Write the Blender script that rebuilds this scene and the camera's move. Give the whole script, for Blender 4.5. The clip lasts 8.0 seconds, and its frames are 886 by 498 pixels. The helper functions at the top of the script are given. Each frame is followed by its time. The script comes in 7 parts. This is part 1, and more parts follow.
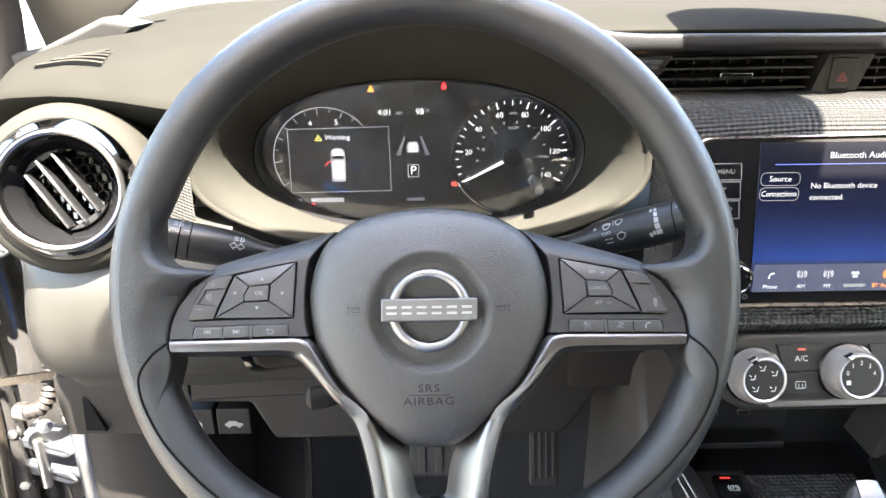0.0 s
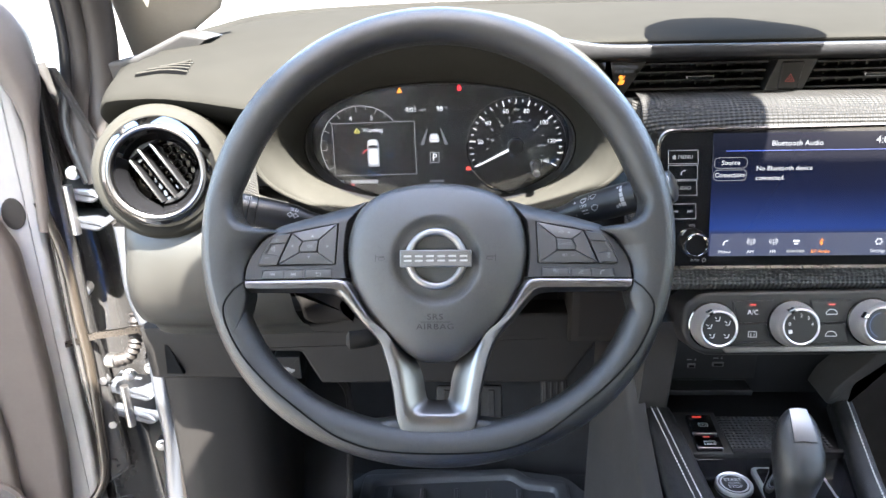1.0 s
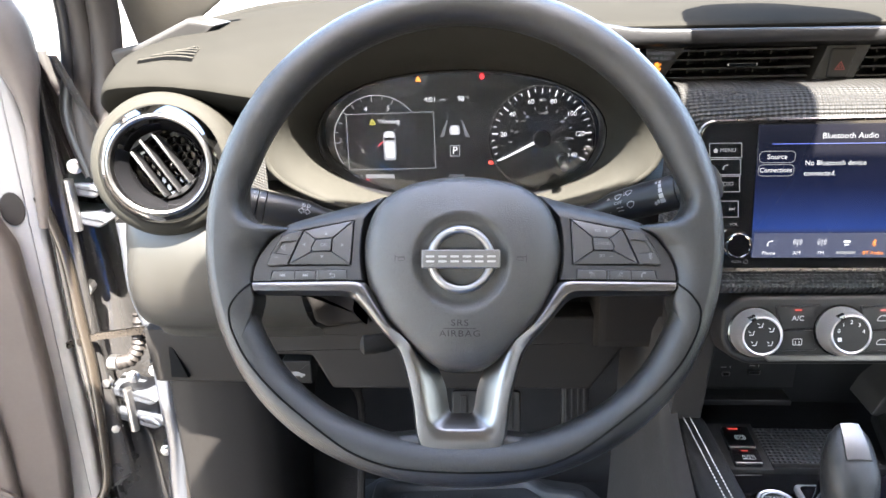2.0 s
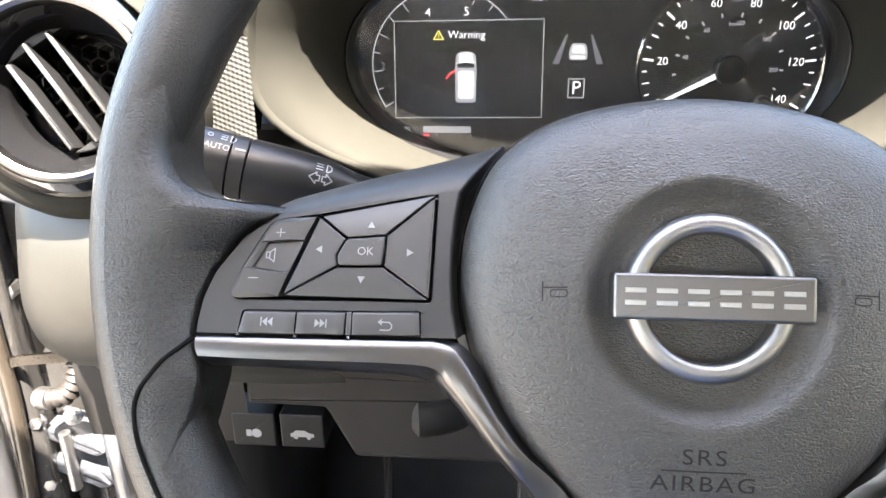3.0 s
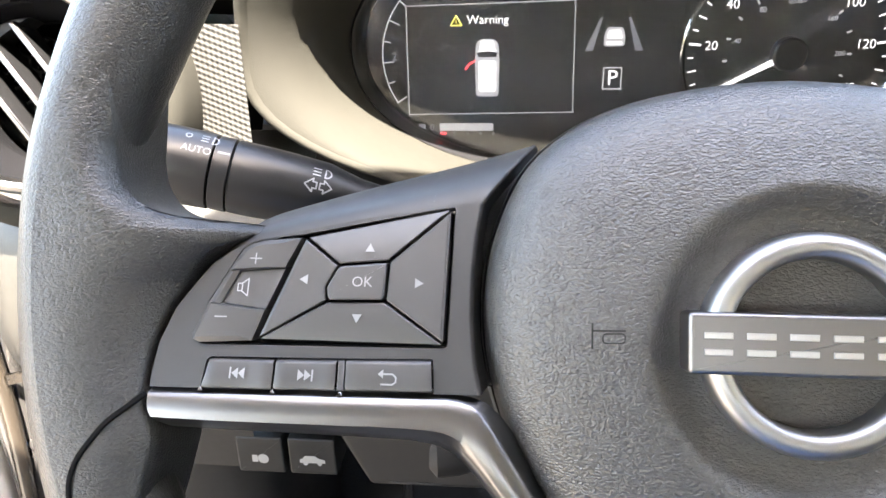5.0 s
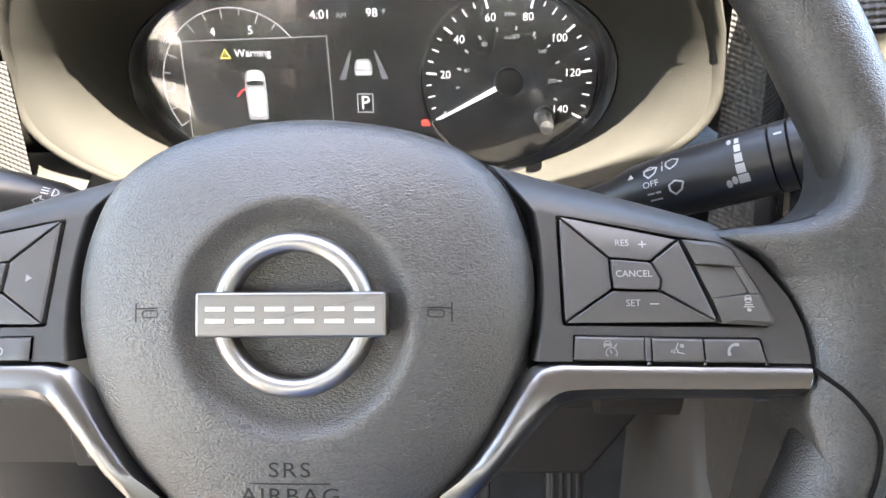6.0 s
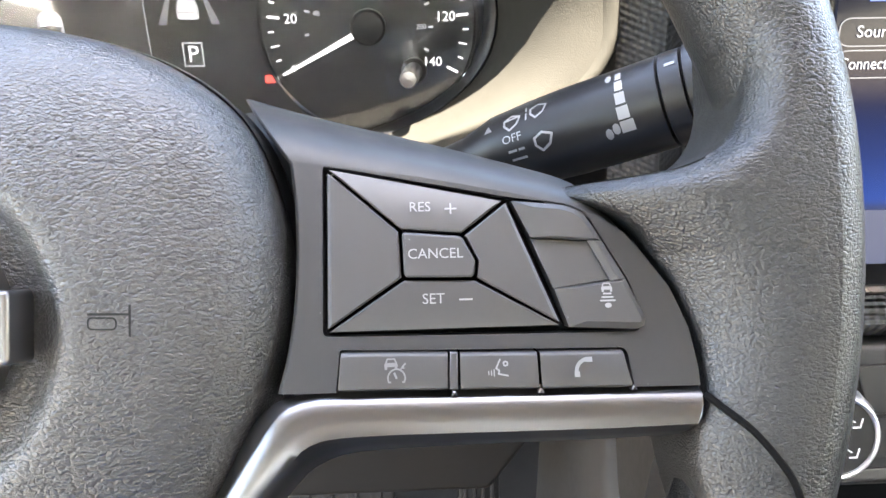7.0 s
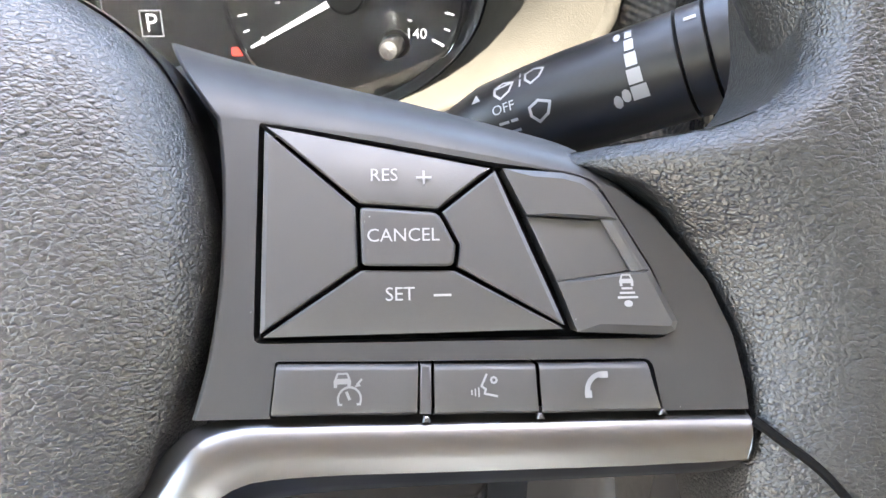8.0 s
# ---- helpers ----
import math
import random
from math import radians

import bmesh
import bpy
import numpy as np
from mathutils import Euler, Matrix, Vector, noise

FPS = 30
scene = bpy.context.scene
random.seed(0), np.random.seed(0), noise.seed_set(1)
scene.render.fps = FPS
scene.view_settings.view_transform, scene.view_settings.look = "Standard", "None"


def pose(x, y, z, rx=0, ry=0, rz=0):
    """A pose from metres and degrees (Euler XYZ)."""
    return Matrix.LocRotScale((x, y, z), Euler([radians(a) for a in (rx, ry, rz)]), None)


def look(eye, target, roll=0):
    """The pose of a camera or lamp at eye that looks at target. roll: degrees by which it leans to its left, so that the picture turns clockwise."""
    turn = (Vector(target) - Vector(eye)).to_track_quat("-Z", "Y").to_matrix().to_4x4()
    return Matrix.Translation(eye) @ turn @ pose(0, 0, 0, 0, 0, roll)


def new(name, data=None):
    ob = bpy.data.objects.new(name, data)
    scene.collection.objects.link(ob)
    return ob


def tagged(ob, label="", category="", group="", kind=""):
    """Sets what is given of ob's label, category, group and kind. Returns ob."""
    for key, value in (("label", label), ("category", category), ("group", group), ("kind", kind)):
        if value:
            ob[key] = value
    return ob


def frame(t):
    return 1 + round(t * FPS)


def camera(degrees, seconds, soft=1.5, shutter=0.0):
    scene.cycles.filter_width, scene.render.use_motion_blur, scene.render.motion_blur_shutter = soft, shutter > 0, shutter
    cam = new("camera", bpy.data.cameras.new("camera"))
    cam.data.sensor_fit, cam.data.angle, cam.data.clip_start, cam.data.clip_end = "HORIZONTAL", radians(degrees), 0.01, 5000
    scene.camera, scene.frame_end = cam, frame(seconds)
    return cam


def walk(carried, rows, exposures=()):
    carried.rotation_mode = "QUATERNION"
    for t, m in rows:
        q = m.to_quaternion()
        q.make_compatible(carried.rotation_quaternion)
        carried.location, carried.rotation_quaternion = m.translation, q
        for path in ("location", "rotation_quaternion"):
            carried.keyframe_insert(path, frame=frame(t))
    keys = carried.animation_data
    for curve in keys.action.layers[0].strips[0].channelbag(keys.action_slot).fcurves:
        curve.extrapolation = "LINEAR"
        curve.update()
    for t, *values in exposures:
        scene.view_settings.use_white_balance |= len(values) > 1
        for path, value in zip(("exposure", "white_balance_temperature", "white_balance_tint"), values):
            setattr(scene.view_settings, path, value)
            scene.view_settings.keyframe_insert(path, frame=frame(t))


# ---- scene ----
cam = camera(62.0, 8.0)
PATH = [
    (0, (-0.003, 0.018, 1.251), (0.024, 1.887, 0.541), -0.5),
    (0.5, (0.015, -0.082, 1.276), (-0.025, 1.772, 0.526), -1.2),
    (1, (0.026, -0.122, 1.28), (-0.067, 1.74, 0.555), -1.5),
    (1.2, (0.028, -0.123, 1.28), (-0.078, 1.737, 0.553), -1.5),
    (2.3, (-0.014, -0.004, 1.24), (-0.136, 1.853, 0.51), -1.3),
    (2.5, (-0.038, 0.071, 1.217), (-0.155, 1.917, 0.456), -0.4),
    (3, (-0.065, 0.208, 1.16), (-0.212, 2.055, 0.406), -0.3),
    (3.5, (-0.081, 0.28, 1.128), (-0.283, 2.123, 0.377), -1.1),
    (4, (-0.089, 0.297, 1.122), (-0.313, 2.135, 0.367), -1.6),
    (4.2, (-0.089, 0.299, 1.12), (-0.316, 2.138, 0.368), -1.7),
    (5.3, (-0.036, 0.224, 1.161), (-0.227, 2.066, 0.405), -1.7),
    (5.5, (-0.006, 0.208, 1.165), (-0.184, 2.055, 0.419), -2.1),
    (6, (0.046, 0.21, 1.164), (-0.035, 2.068, 0.428), -1.3),
    (6.5, (0.076, 0.243, 1.152), (0.079, 2.097, 0.403), -1.0),
    (7, (0.091, 0.282, 1.13), (0.154, 2.131, 0.37), -0.7),
    (7.5, (0.092, 0.313, 1.115), (0.171, 2.157, 0.347), -0.7),
    (8, (0.095, 0.312, 1.115), (0.184, 2.156, 0.346), -0.1),
]
walk(cam, [(t, look(eye, target, roll)) for t, eye, target, roll in PATH], exposures=[(0, 5.86, 6800, 10), (1.0, 5.62, 6300, 10), (2.5, 5.72, 6750, 12), (4.0, 5.82, 7000, 12), (5.5, 5.97, 7000, 12), (6.5, 6.12, 6900, 12), (7.0, 6.30, 7000, 12), (7.5, 6.38, 7000, 12), (8, 6.45, 7050, 12)])

# ---- world, sun, exposure ----
world = bpy.data.worlds.new("World")
scene.world = world
world.use_nodes = True
wn = world.node_tree.nodes
sky = wn.new("ShaderNodeTexSky")
sky.sky_type, sky.sun_disc = "NISHITA", False
SUN = Vector((0.18, -0.55, 1.0)).normalized()
sky.air_density, sky.dust_density, sky.ozone_density = 1.3, 3.5, 1.0
sky.sun_elevation = math.asin(SUN.z)
sky.sun_rotation = math.atan2(SUN.x, SUN.y)
world.node_tree.links.new(sky.outputs[0], wn["Background"].inputs[0])
wn["Background"].inputs[1].default_value = 0.07
sun = new("sun", bpy.data.lights.new("sun", "SUN"))
sun.data.energy, sun.data.angle, sun.data.color = 2.7, radians(0.55), (1.0, 0.95, 0.87)
sun.matrix_basis = look((0, 0, 6), Vector((0, 0, 6)) - SUN)

# ---- materials ----
def M(name, col, rough, metal=0.0, grain=None, gs=600.0, gd=0.0004, gst=0.5, var=0.12, vs=30.0, coat=0.0, spec=0.5, dust=0.0):
    m = bpy.data.materials.new(name)
    m.use_nodes = True
    n, l = m.node_tree.nodes, m.node_tree.links
    b = n["Principled BSDF"]
    b.inputs["Metallic"].default_value = metal
    b.inputs["Coat Weight"].default_value = coat
    b.inputs["Coat Roughness"].default_value = 0.05
    b.inputs["Specular IOR Level"].default_value = spec
    tc = n.new("ShaderNodeTexCoord")
    big = n.new("ShaderNodeTexNoise")
    big.inputs["Scale"].default_value, big.inputs["Detail"].default_value = vs, 4
    l.new(tc.outputs["Object"], big.inputs["Vector"])
    mix = n.new("ShaderNodeMix")
    mix.data_type = "RGBA"
    mix.inputs["A"].default_value = (*[c * (1 - var) for c in col], 1)
    mix.inputs["B"].default_value = (*[min(1, c * (1 + var)) for c in col], 1)
    l.new(big.outputs["Fac"], mix.inputs["Factor"])
    l.new(mix.outputs["Result"], b.inputs["Base Color"])
    if dust:
        # sparse pale specks of lint
        v = n.new("ShaderNodeTexVoronoi")
        v.inputs["Scale"].default_value = 210.0
        l.new(tc.outputs["Object"], v.inputs["Vector"])
        lt = n.new("ShaderNodeMath")
        lt.operation = "LESS_THAN"
        lt.inputs[1].default_value = dust
        l.new(v.outputs["Distance"], lt.inputs[0])
        dm = n.new("ShaderNodeMix")
        dm.data_type = "RGBA"
        dm.inputs["B"].default_value = (0.16, 0.16, 0.16, 1)
        l.new(mix.outputs["Result"], dm.inputs["A"])
        l.new(lt.outputs[0], dm.inputs["Factor"])
        l.new(dm.outputs["Result"], b.inputs["Base Color"])
    fine = n.new("ShaderNodeTexNoise")
    fine.inputs["Scale"].default_value, fine.inputs["Detail"].default_value = vs * 7, 5
    l.new(tc.outputs["Object"], fine.inputs["Vector"])
    mr = n.new("ShaderNodeMapRange")
    mr.inputs["To Min"].default_value, mr.inputs["To Max"].default_value = rough * 0.85, min(1, rough * 1.15)
    l.new(fine.outputs["Fac"], mr.inputs["Value"])
    l.new(mr.outputs["Result"], b.inputs["Roughness"])
    if grain:
        bump = n.new("ShaderNodeBump")
        bump.inputs["Strength"].default_value, bump.inputs["Distance"].default_value = gst, gd
        if grain == "leather":
            dn = n.new("ShaderNodeTexNoise")
            dn.inputs["Scale"].default_value, dn.inputs["Detail"].default_value = gs * 0.7, 3
            l.new(tc.outputs["Object"], dn.inputs["Vector"])
            ma = n.new("ShaderNodeVectorMath")
            ma.operation = "MULTIPLY_ADD"
            ma.inputs[1].default_value = (1.3 / gs,) * 3
            l.new(dn.outputs["Color"], ma.inputs[0])
            mp = n.new("ShaderNodeMapping")
            mp.inputs["Scale"].default_value = (0.70, 1.20, 1.15)
            l.new(tc.outputs["Object"], mp.inputs["Vector"])
            l.new(mp.outputs[0], ma.inputs[2])
            hs = []
            # round pebbles, and a coarser net of fine creases across them
            for k, feature, lo, hi, amp in ((1.0, "F1", 0.80, 0.08, 1.0), (0.5, "DISTANCE_TO_EDGE", 0.0, 0.11, 0.4)):
                v = n.new("ShaderNodeTexVoronoi")
                v.feature = feature
                v.inputs["Scale"].default_value = gs * k
                l.new(ma.outputs[0], v.inputs["Vector"])
                rm = n.new("ShaderNodeMapRange")
                rm.interpolation_type = "SMOOTHSTEP" if k < 1 else "LINEAR"
                rm.inputs["From Min"].default_value, rm.inputs["From Max"].default_value = lo, hi
                l.new(v.outputs["Distance"], rm.inputs["Value"])
                dome = n.new("ShaderNodeMath")
                dome.operation = "POWER"
                dome.inputs[1].default_value = 0.7
                l.new(rm.outputs["Result"], dome.inputs[0])
                part_h = n.new("ShaderNodeMath")
                part_h.operation = "MULTIPLY"
                part_h.inputs[1].default_value = amp
                l.new(dome.outputs[0], part_h.inputs[0])
                hs.append(part_h)
            ad = n.new("ShaderNodeMath")
            ad.operation = "ADD"
            l.new(hs[0].outputs[0], ad.inputs[0])
            l.new(hs[1].outputs[0], ad.inputs[1])
            add = n.new("ShaderNodeMath")
            add.operation = "MULTIPLY_ADD"
            add.inputs[1].default_value = 0.25
            l.new(dn.outputs["Fac"], add.inputs[0])
            l.new(ad.outputs[0], add.inputs[2])
            l.new(add.outputs[0], bump.inputs["Height"])
            # creases coloured darker and less glossy, standing for the shade in them
            cr = n.new("ShaderNodeMapRange")
            cr.inputs["From Min"].default_value, cr.inputs["From Max"].default_value = 0.2, 0.9
            cr.inputs["To Min"].default_value, cr.inputs["To Max"].default_value = 0.80, 1.0
            l.new(ad.outputs[0], cr.inputs["Value"])
            cm = n.new("ShaderNodeMix")
            cm.data_type, cm.blend_type = "RGBA", "MULTIPLY"
            cm.inputs["Factor"].default_value = 1.0
            l.new(mix.outputs["Result"], cm.inputs["A"])
            l.new(cr.outputs["Result"], cm.inputs["B"])
            l.new(cm.outputs["Result"], b.inputs["Base Color"])
            l.new(cr.outputs["Result"], b.inputs["Specular Tint"])
        elif grain in ("weave", "weave_back"):
            hs = []
            sep = n.new("ShaderNodeSeparateXYZ")
            l.new(tc.outputs["Object"], sep.inputs[0])
            up = n.new("ShaderNodeMath")
            up.operation = "ADD" if grain == "weave_back" else "SUBTRACT"
            l.new(sep.outputs["Z"], up.inputs[0])
            l.new(sep.outputs["Y"], up.inputs[1])
            axes = (sep.outputs["X"], up.outputs[0])
            for ax, ay, sx, sy in ((0, 1, 1.0, 1.0), (0, 1, 1.0, -1.0)):
                p = n.new("ShaderNodeMath")
                p.operation = "MULTIPLY"
                p.inputs[1].default_value = gs * sx
                l.new(axes[ax], p.inputs[0])
                q = n.new("ShaderNodeMath")
                q.operation = "MULTIPLY_ADD"
                q.inputs[1].default_value = gs * sy
                l.new(axes[ay], q.inputs[0])
                l.new(p.outputs[0], q.inputs[2])
                s = n.new("ShaderNodeMath")
                s.operation = "SINE"
                l.new(q.outputs[0], s.inputs[0])
                hs.append(s)
            mul = n.new("ShaderNodeMath")
            mul.operation = "MULTIPLY"
            l.new(hs[0].outputs[0], mul.inputs[0])
            l.new(hs[1].outputs[0], mul.inputs[1])
            l.new(mul.outputs[0], bump.inputs["Height"])
        else:
            g = n.new("ShaderNodeTexNoise")
            g.inputs["Scale"].default_value, g.inputs["Detail"].default_value = gs, 3
            l.new(tc.outputs["Object"], g.inputs["Vector"])
            l.new(g.outputs["Fac"], bump.inputs["Height"])
        l.new(bump.outputs[0], b.inputs["Normal"])
    return m


def glow(name, col, strength):
    m = bpy.data.materials.new(name)
    m.use_nodes = True
    b = m.node_tree.nodes["Principled BSDF"]
    b.inputs["Base Color"].default_value = (0.01, 0.01, 0.01, 1)
    b.inputs["Roughness"].default_value = 0.3
    b.inputs["Emission Color"].default_value = (*col, 1)
    b.inputs["Emission Strength"].default_value = strength
    return m


leather = M("wheel_leather", (0.0095, 0.0097, 0.0099), 0.33, grain="leather", gs=1600, gd=0.00014, gst=0.9, spec=0.52)
hub_skin = M("hub_skin", (0.022, 0.0214, 0.0205), 0.32, grain="leather", gs=1500, gd=0.00017, gst=0.9, spec=0.65)
switch = M("switch_black", (0.031, 0.0304, 0.0298), 0.41, grain="fine", gs=5200, gd=0.00006, gst=0.25, spec=0.42, dust=0.022)
switch_base = M("switch_bezel_black", (0.0165, 0.0162, 0.0159), 0.48, grain="fine", gs=5200, gd=0.00006, gst=0.3, spec=0.38, dust=0.020)
hole = M("slot_shade", (0.0007, 0.0007, 0.0007), 0.9, spec=0.02)
gap = M("dark_gap", (0.004, 0.004, 0.004), 0.9, spec=0.05)
badge_metal = M("badge_metal", (0.25, 0.246, 0.244), 0.42, 1.0, var=0.02)
badge_bar_metal = M("badge_bar_metal", (0.15, 0.146, 0.146), 0.38, 1.0, var=0.03)
silver = M("satin_silver", (0.125, 0.1215, 0.121), 0.31, 1.0, var=0.02)
chrome = M("chrome", (0.20, 0.203, 0.206), 0.07, 1.0, var=0.02)
gloss_black = M("gloss_black", (0.005, 0.005, 0.0055), 0.08, var=0.05, coat=0.5)
satin_black = M("satin_black", (0.0085, 0.0085, 0.009), 0.35, grain="fine", gs=2500, gd=0.0001, gst=0.3, spec=0.24)
dash = M("dash_plastic", (0.0183, 0.0176, 0.0149), 0.8, grain="fine", gs=1600, gd=0.0003, gst=0.45, spec=0.06)
# darker copy of the dash plastic, to hold down the sunlit top
dash_top = M("dash_plastic_darkened", (0.0118, 0.0115, 0.0102), 0.9, grain="fine", gs=1600, gd=0.0003, gst=0.35, spec=0.0)
dash_dark = M("dash_dark_plastic", (0.0165, 0.0160, 0.0155), 0.55, grain="fine", gs=1600, gd=0.0003, gst=0.45, spec=0.25)
bulge_plastic = M("lower_dash_plastic", (0.0175, 0.0168, 0.0145), 0.42, grain="fine", gs=1600, gd=0.0003, gst=0.45, spec=0.35)
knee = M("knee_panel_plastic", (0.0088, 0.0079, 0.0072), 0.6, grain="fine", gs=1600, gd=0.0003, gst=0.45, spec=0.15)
weave = M("weave_trim", (0.031, 0.0302, 0.0285), 0.45, grain="weave", gs=1100, gd=0.00045, gst=0.7, spec=0.15)
weave_band = M("weave_band_trim", (0.0135, 0.0132, 0.0125), 0.45, grain="weave_back", gs=680, gd=0.0010, gst=0.9, spec=0.15)
weave_dark = M("weave_trim_dark", (0.030, 0.030, 0.031), 0.32, grain="weave_back", gs=700, gd=0.0010, gst=0.9)
paint = M("body_paint", (0.050, 0.053, 0.060), 0.30, 0.3, var=0.08, coat=0.8)
# body paint again, darkened to stand for the pillar and door edge in shade
paint_shaded = M("body_paint_shaded_copy", (0.030, 0.0285, 0.0275), 0.26, 0.2, var=0.25, coat=0.5)
trim_door = M("door_trim", (0.045, 0.036, 0.030), 0.6, grain="fine", gs=1500, gd=0.0003, gst=0.4)
rubber = M("rubber", (0.0125, 0.0105, 0.0092), 0.55, grain="fine", gs=900, gd=0.0003, spec=0.25)
pale_trim = M("pillar_trim", (0.105, 0.094, 0.078), 0.7, grain="fine", gs=1500, gd=0.0003)
carpet = M("carpet", (0.020, 0.0193, 0.0192), 0.95, grain="fine", gs=900, gd=0.002, gst=1.0, var=0.35, spec=0.1)
mat_rubber = M("mat_rubber", (0.040, 0.040, 0.041), 0.5, grain="fine", gs=500, gd=0.0006, spec=0.4)
roofing = M("roof_lining", (0.66, 0.62, 0.54), 0.9, grain="fine", gs=700, gd=0.0004)
dark_steel = M("dark_steel", (0.10, 0.09, 0.08), 0.28, 1.0, var=0.25)
steel = M("zinc_steel", (0.34, 0.33, 0.32), 0.38, 1.0, var=0.2)
asphalt = M("asphalt", (0.125, 0.114, 0.098), 0.9, grain="fine", gs=120, gd=0.004, var=0.3, vs=3)
stitch = M("stitch_thread", (0.45, 0.44, 0.42), 0.7)
white_print = M("white_print", (0.155, 0.157, 0.161), 0.5, var=0.03)
badge_pale = M("badge_pale", (0.40, 0.40, 0.405), 0.42, 1.0, var=0.02)
seal_brown = M("seal_rubber_brown", (0.022, 0.018, 0.014), 0.20, grain="fine", gs=300, gd=0.0006)
dim_print = M("dim_print", (0.110, 0.110, 0.113), 0.5, var=0.03)
bright_print = M("bright_print", (0.42, 0.423, 0.43), 0.5, var=0.03)
console_plastic = M("console_plastic", (0.023, 0.0215, 0.0205), 0.55, grain="fine", gs=1600, gd=0.0003, gst=0.45, spec=0.25)
pad_leather = M("pad_leather", (0.0085, 0.0085, 0.0085), 0.5, grain="leather", gs=1400, gd=0.00014, gst=0.8, spec=0.35)
climate_plastic = M("climate_plastic", (0.0095, 0.0095, 0.0098), 0.5, grain="fine", gs=1600, gd=0.0002, gst=0.4, spec=0.25)
lever_cap = M("lever_cap_metal", (0.10, 0.10, 0.101), 0.36, 1.0, var=0.03)
grey_print = M("grey_print", (0.175, 0.175, 0.180), 0.5, var=0.03)
deboss = M("debossed_mark", (0.010, 0.010, 0.010), 0.7, spec=0.2)
knob_metal = M("knob_metal", (0.42, 0.416, 0.41), 0.37, 0.85, var=0.03)
lcd_white = glow("lcd_white", (0.85, 0.87, 0.92), 0.0324)
lcd_grey = glow("lcd_grey", (0.55, 0.57, 0.62), 0.0162)
lcd_dim = glow("lcd_dim", (0.4, 0.42, 0.5), 0.0072)
lcd_amber = glow("lcd_amber", (1.0, 0.30, 0.03), 0.0462)
lcd_yellow = glow("lcd_yellow", (0.8, 0.7, 0.12), 0.0288)
lcd_red = glow("lcd_red", (1.0, 0.04, 0.05), 0.0408)
key_red = glow("key_red", (1.0, 0.08, 0.06), 0.016)
lamp_red = glow("lamp_red", (1.0, 0.08, 0.06), 0.0306)
lens_glass = M("lens_glass", (1, 1, 1), 0.02, var=0.0)
LG = lens_glass.node_tree.nodes["Principled BSDF"].inputs
LG["Transmission Weight"].default_value = 1.0
LG["Specular IOR Level"].default_value = 0.0
LG["Coat Weight"].default_value = 0.42
LG["Coat Roughness"].default_value = 0.42
lcd_black = M("lcd_black", (0.012, 0.012, 0.014), 0.12, var=0.03)
dial_black = M("dial_black", (0.010, 0.010, 0.011), 0.25, var=0.05)


# ---- building helpers ----
WM = {}


def thing(name, label, category, at=(0, 0, 0), group="", kind="", m=None):
    ob = new(name)
    ob.matrix_basis = m if m is not None else Matrix.Translation(at)
    WM[ob] = ob.matrix_basis.copy()
    return tagged(ob, label, category, group, kind)


def part(name, bm, material, parent=None, label="", local=False, sharp=38):
    if parent is not None and not local:
        bm.transform(WM[parent].inverted())
    bmesh.ops.recalc_face_normals(bm, faces=bm.faces[:])
    me = bpy.data.meshes.new(name)
    bm.to_mesh(me)
    bm.free()
    me.materials.append(material)
    me.shade_smooth()
    me.set_sharp_from_angle(angle=radians(sharp))
    ob = new(name, me)
    if parent is not None:
        ob.parent = parent
        WM[ob] = WM[parent]
    else:
        WM[ob] = Matrix.Identity(4)
    if label:
        ob["label"] = label
    return ob


def solid(name, bm, material, label, category, kind="", group="", sharp=38):
    return tagged(part(name, bm, material, sharp=sharp), label, category, group, kind)


def area2(p):
    return sum(p[i - 1][0] * p[i][1] - p[i][0] * p[i - 1][1] for i in range(len(p)))


def inset(p, d):
    out, n = [], len(p)
    for i in range(n):
        a, b, c = Vector(p[i - 1][:2]), Vector(p[i][:2]), Vector(p[(i + 1) % n][:2])
        e1, e2 = (b - a).normalized(), (c - b).normalized()
        n1, n2 = Vector((-e1.y, e1.x)), Vector((-e2.y, e2.x))
        k = n1 + n2
        k = k / max(0.3, k.length_squared / 2) if k.length > 1e-6 else n1
        out.append((b.x + k.x * d, b.y + k.y * d))
    return out


def facet(bm, poly, widths, drops, base, top, f):
    """A key whose edges have chamfers of their own width and drop."""
    p = [Vector(q) for q in poly]
    w, d = list(widths), list(drops)
    if area2(p) < 0:
        p.reverse()
        w = (w[:-1])[::-1] + w[-1:]
        d = (d[:-1])[::-1] + d[-1:]
    n = len(p)
    top_ring = []
    for i in range(n):
        a, b, c = p[i - 1], p[i], p[(i + 1) % n]
        e1, e2 = (b - a).normalized(), (c - b).normalized()
        q1 = b + Vector((-e1.y, e1.x)) * w[i - 1]
        q2 = b + Vector((-e2.y, e2.x)) * w[i]
        cr = e1.x * e2.y - e1.y * e2.x
        t = ((q2 - q1).x * e2.y - (q2 - q1).y * e2.x) / cr if abs(cr) > 0.05 else 0
        top_ring.append(q1 + e1 * t)
    shoulder = [(p[i], top - (d[i - 1] + d[i]) / 2) for i in range(n)]
    r0 = [bm.verts.new(f(q.x, q.y, base)) for q in p]
    r1 = [bm.verts.new(f(q.x, q.y, h)) for q, h in shoulder]
    r2 = [bm.verts.new(f(q.x, q.y, top)) for q in top_ring]
    for a, b in ((r0, r1), (r1, r2)):
        for i in range(n):
            bm.faces.new((a[i - 1], a[i], b[i], b[i - 1]))
    bm.faces.new(r2)
    return bm


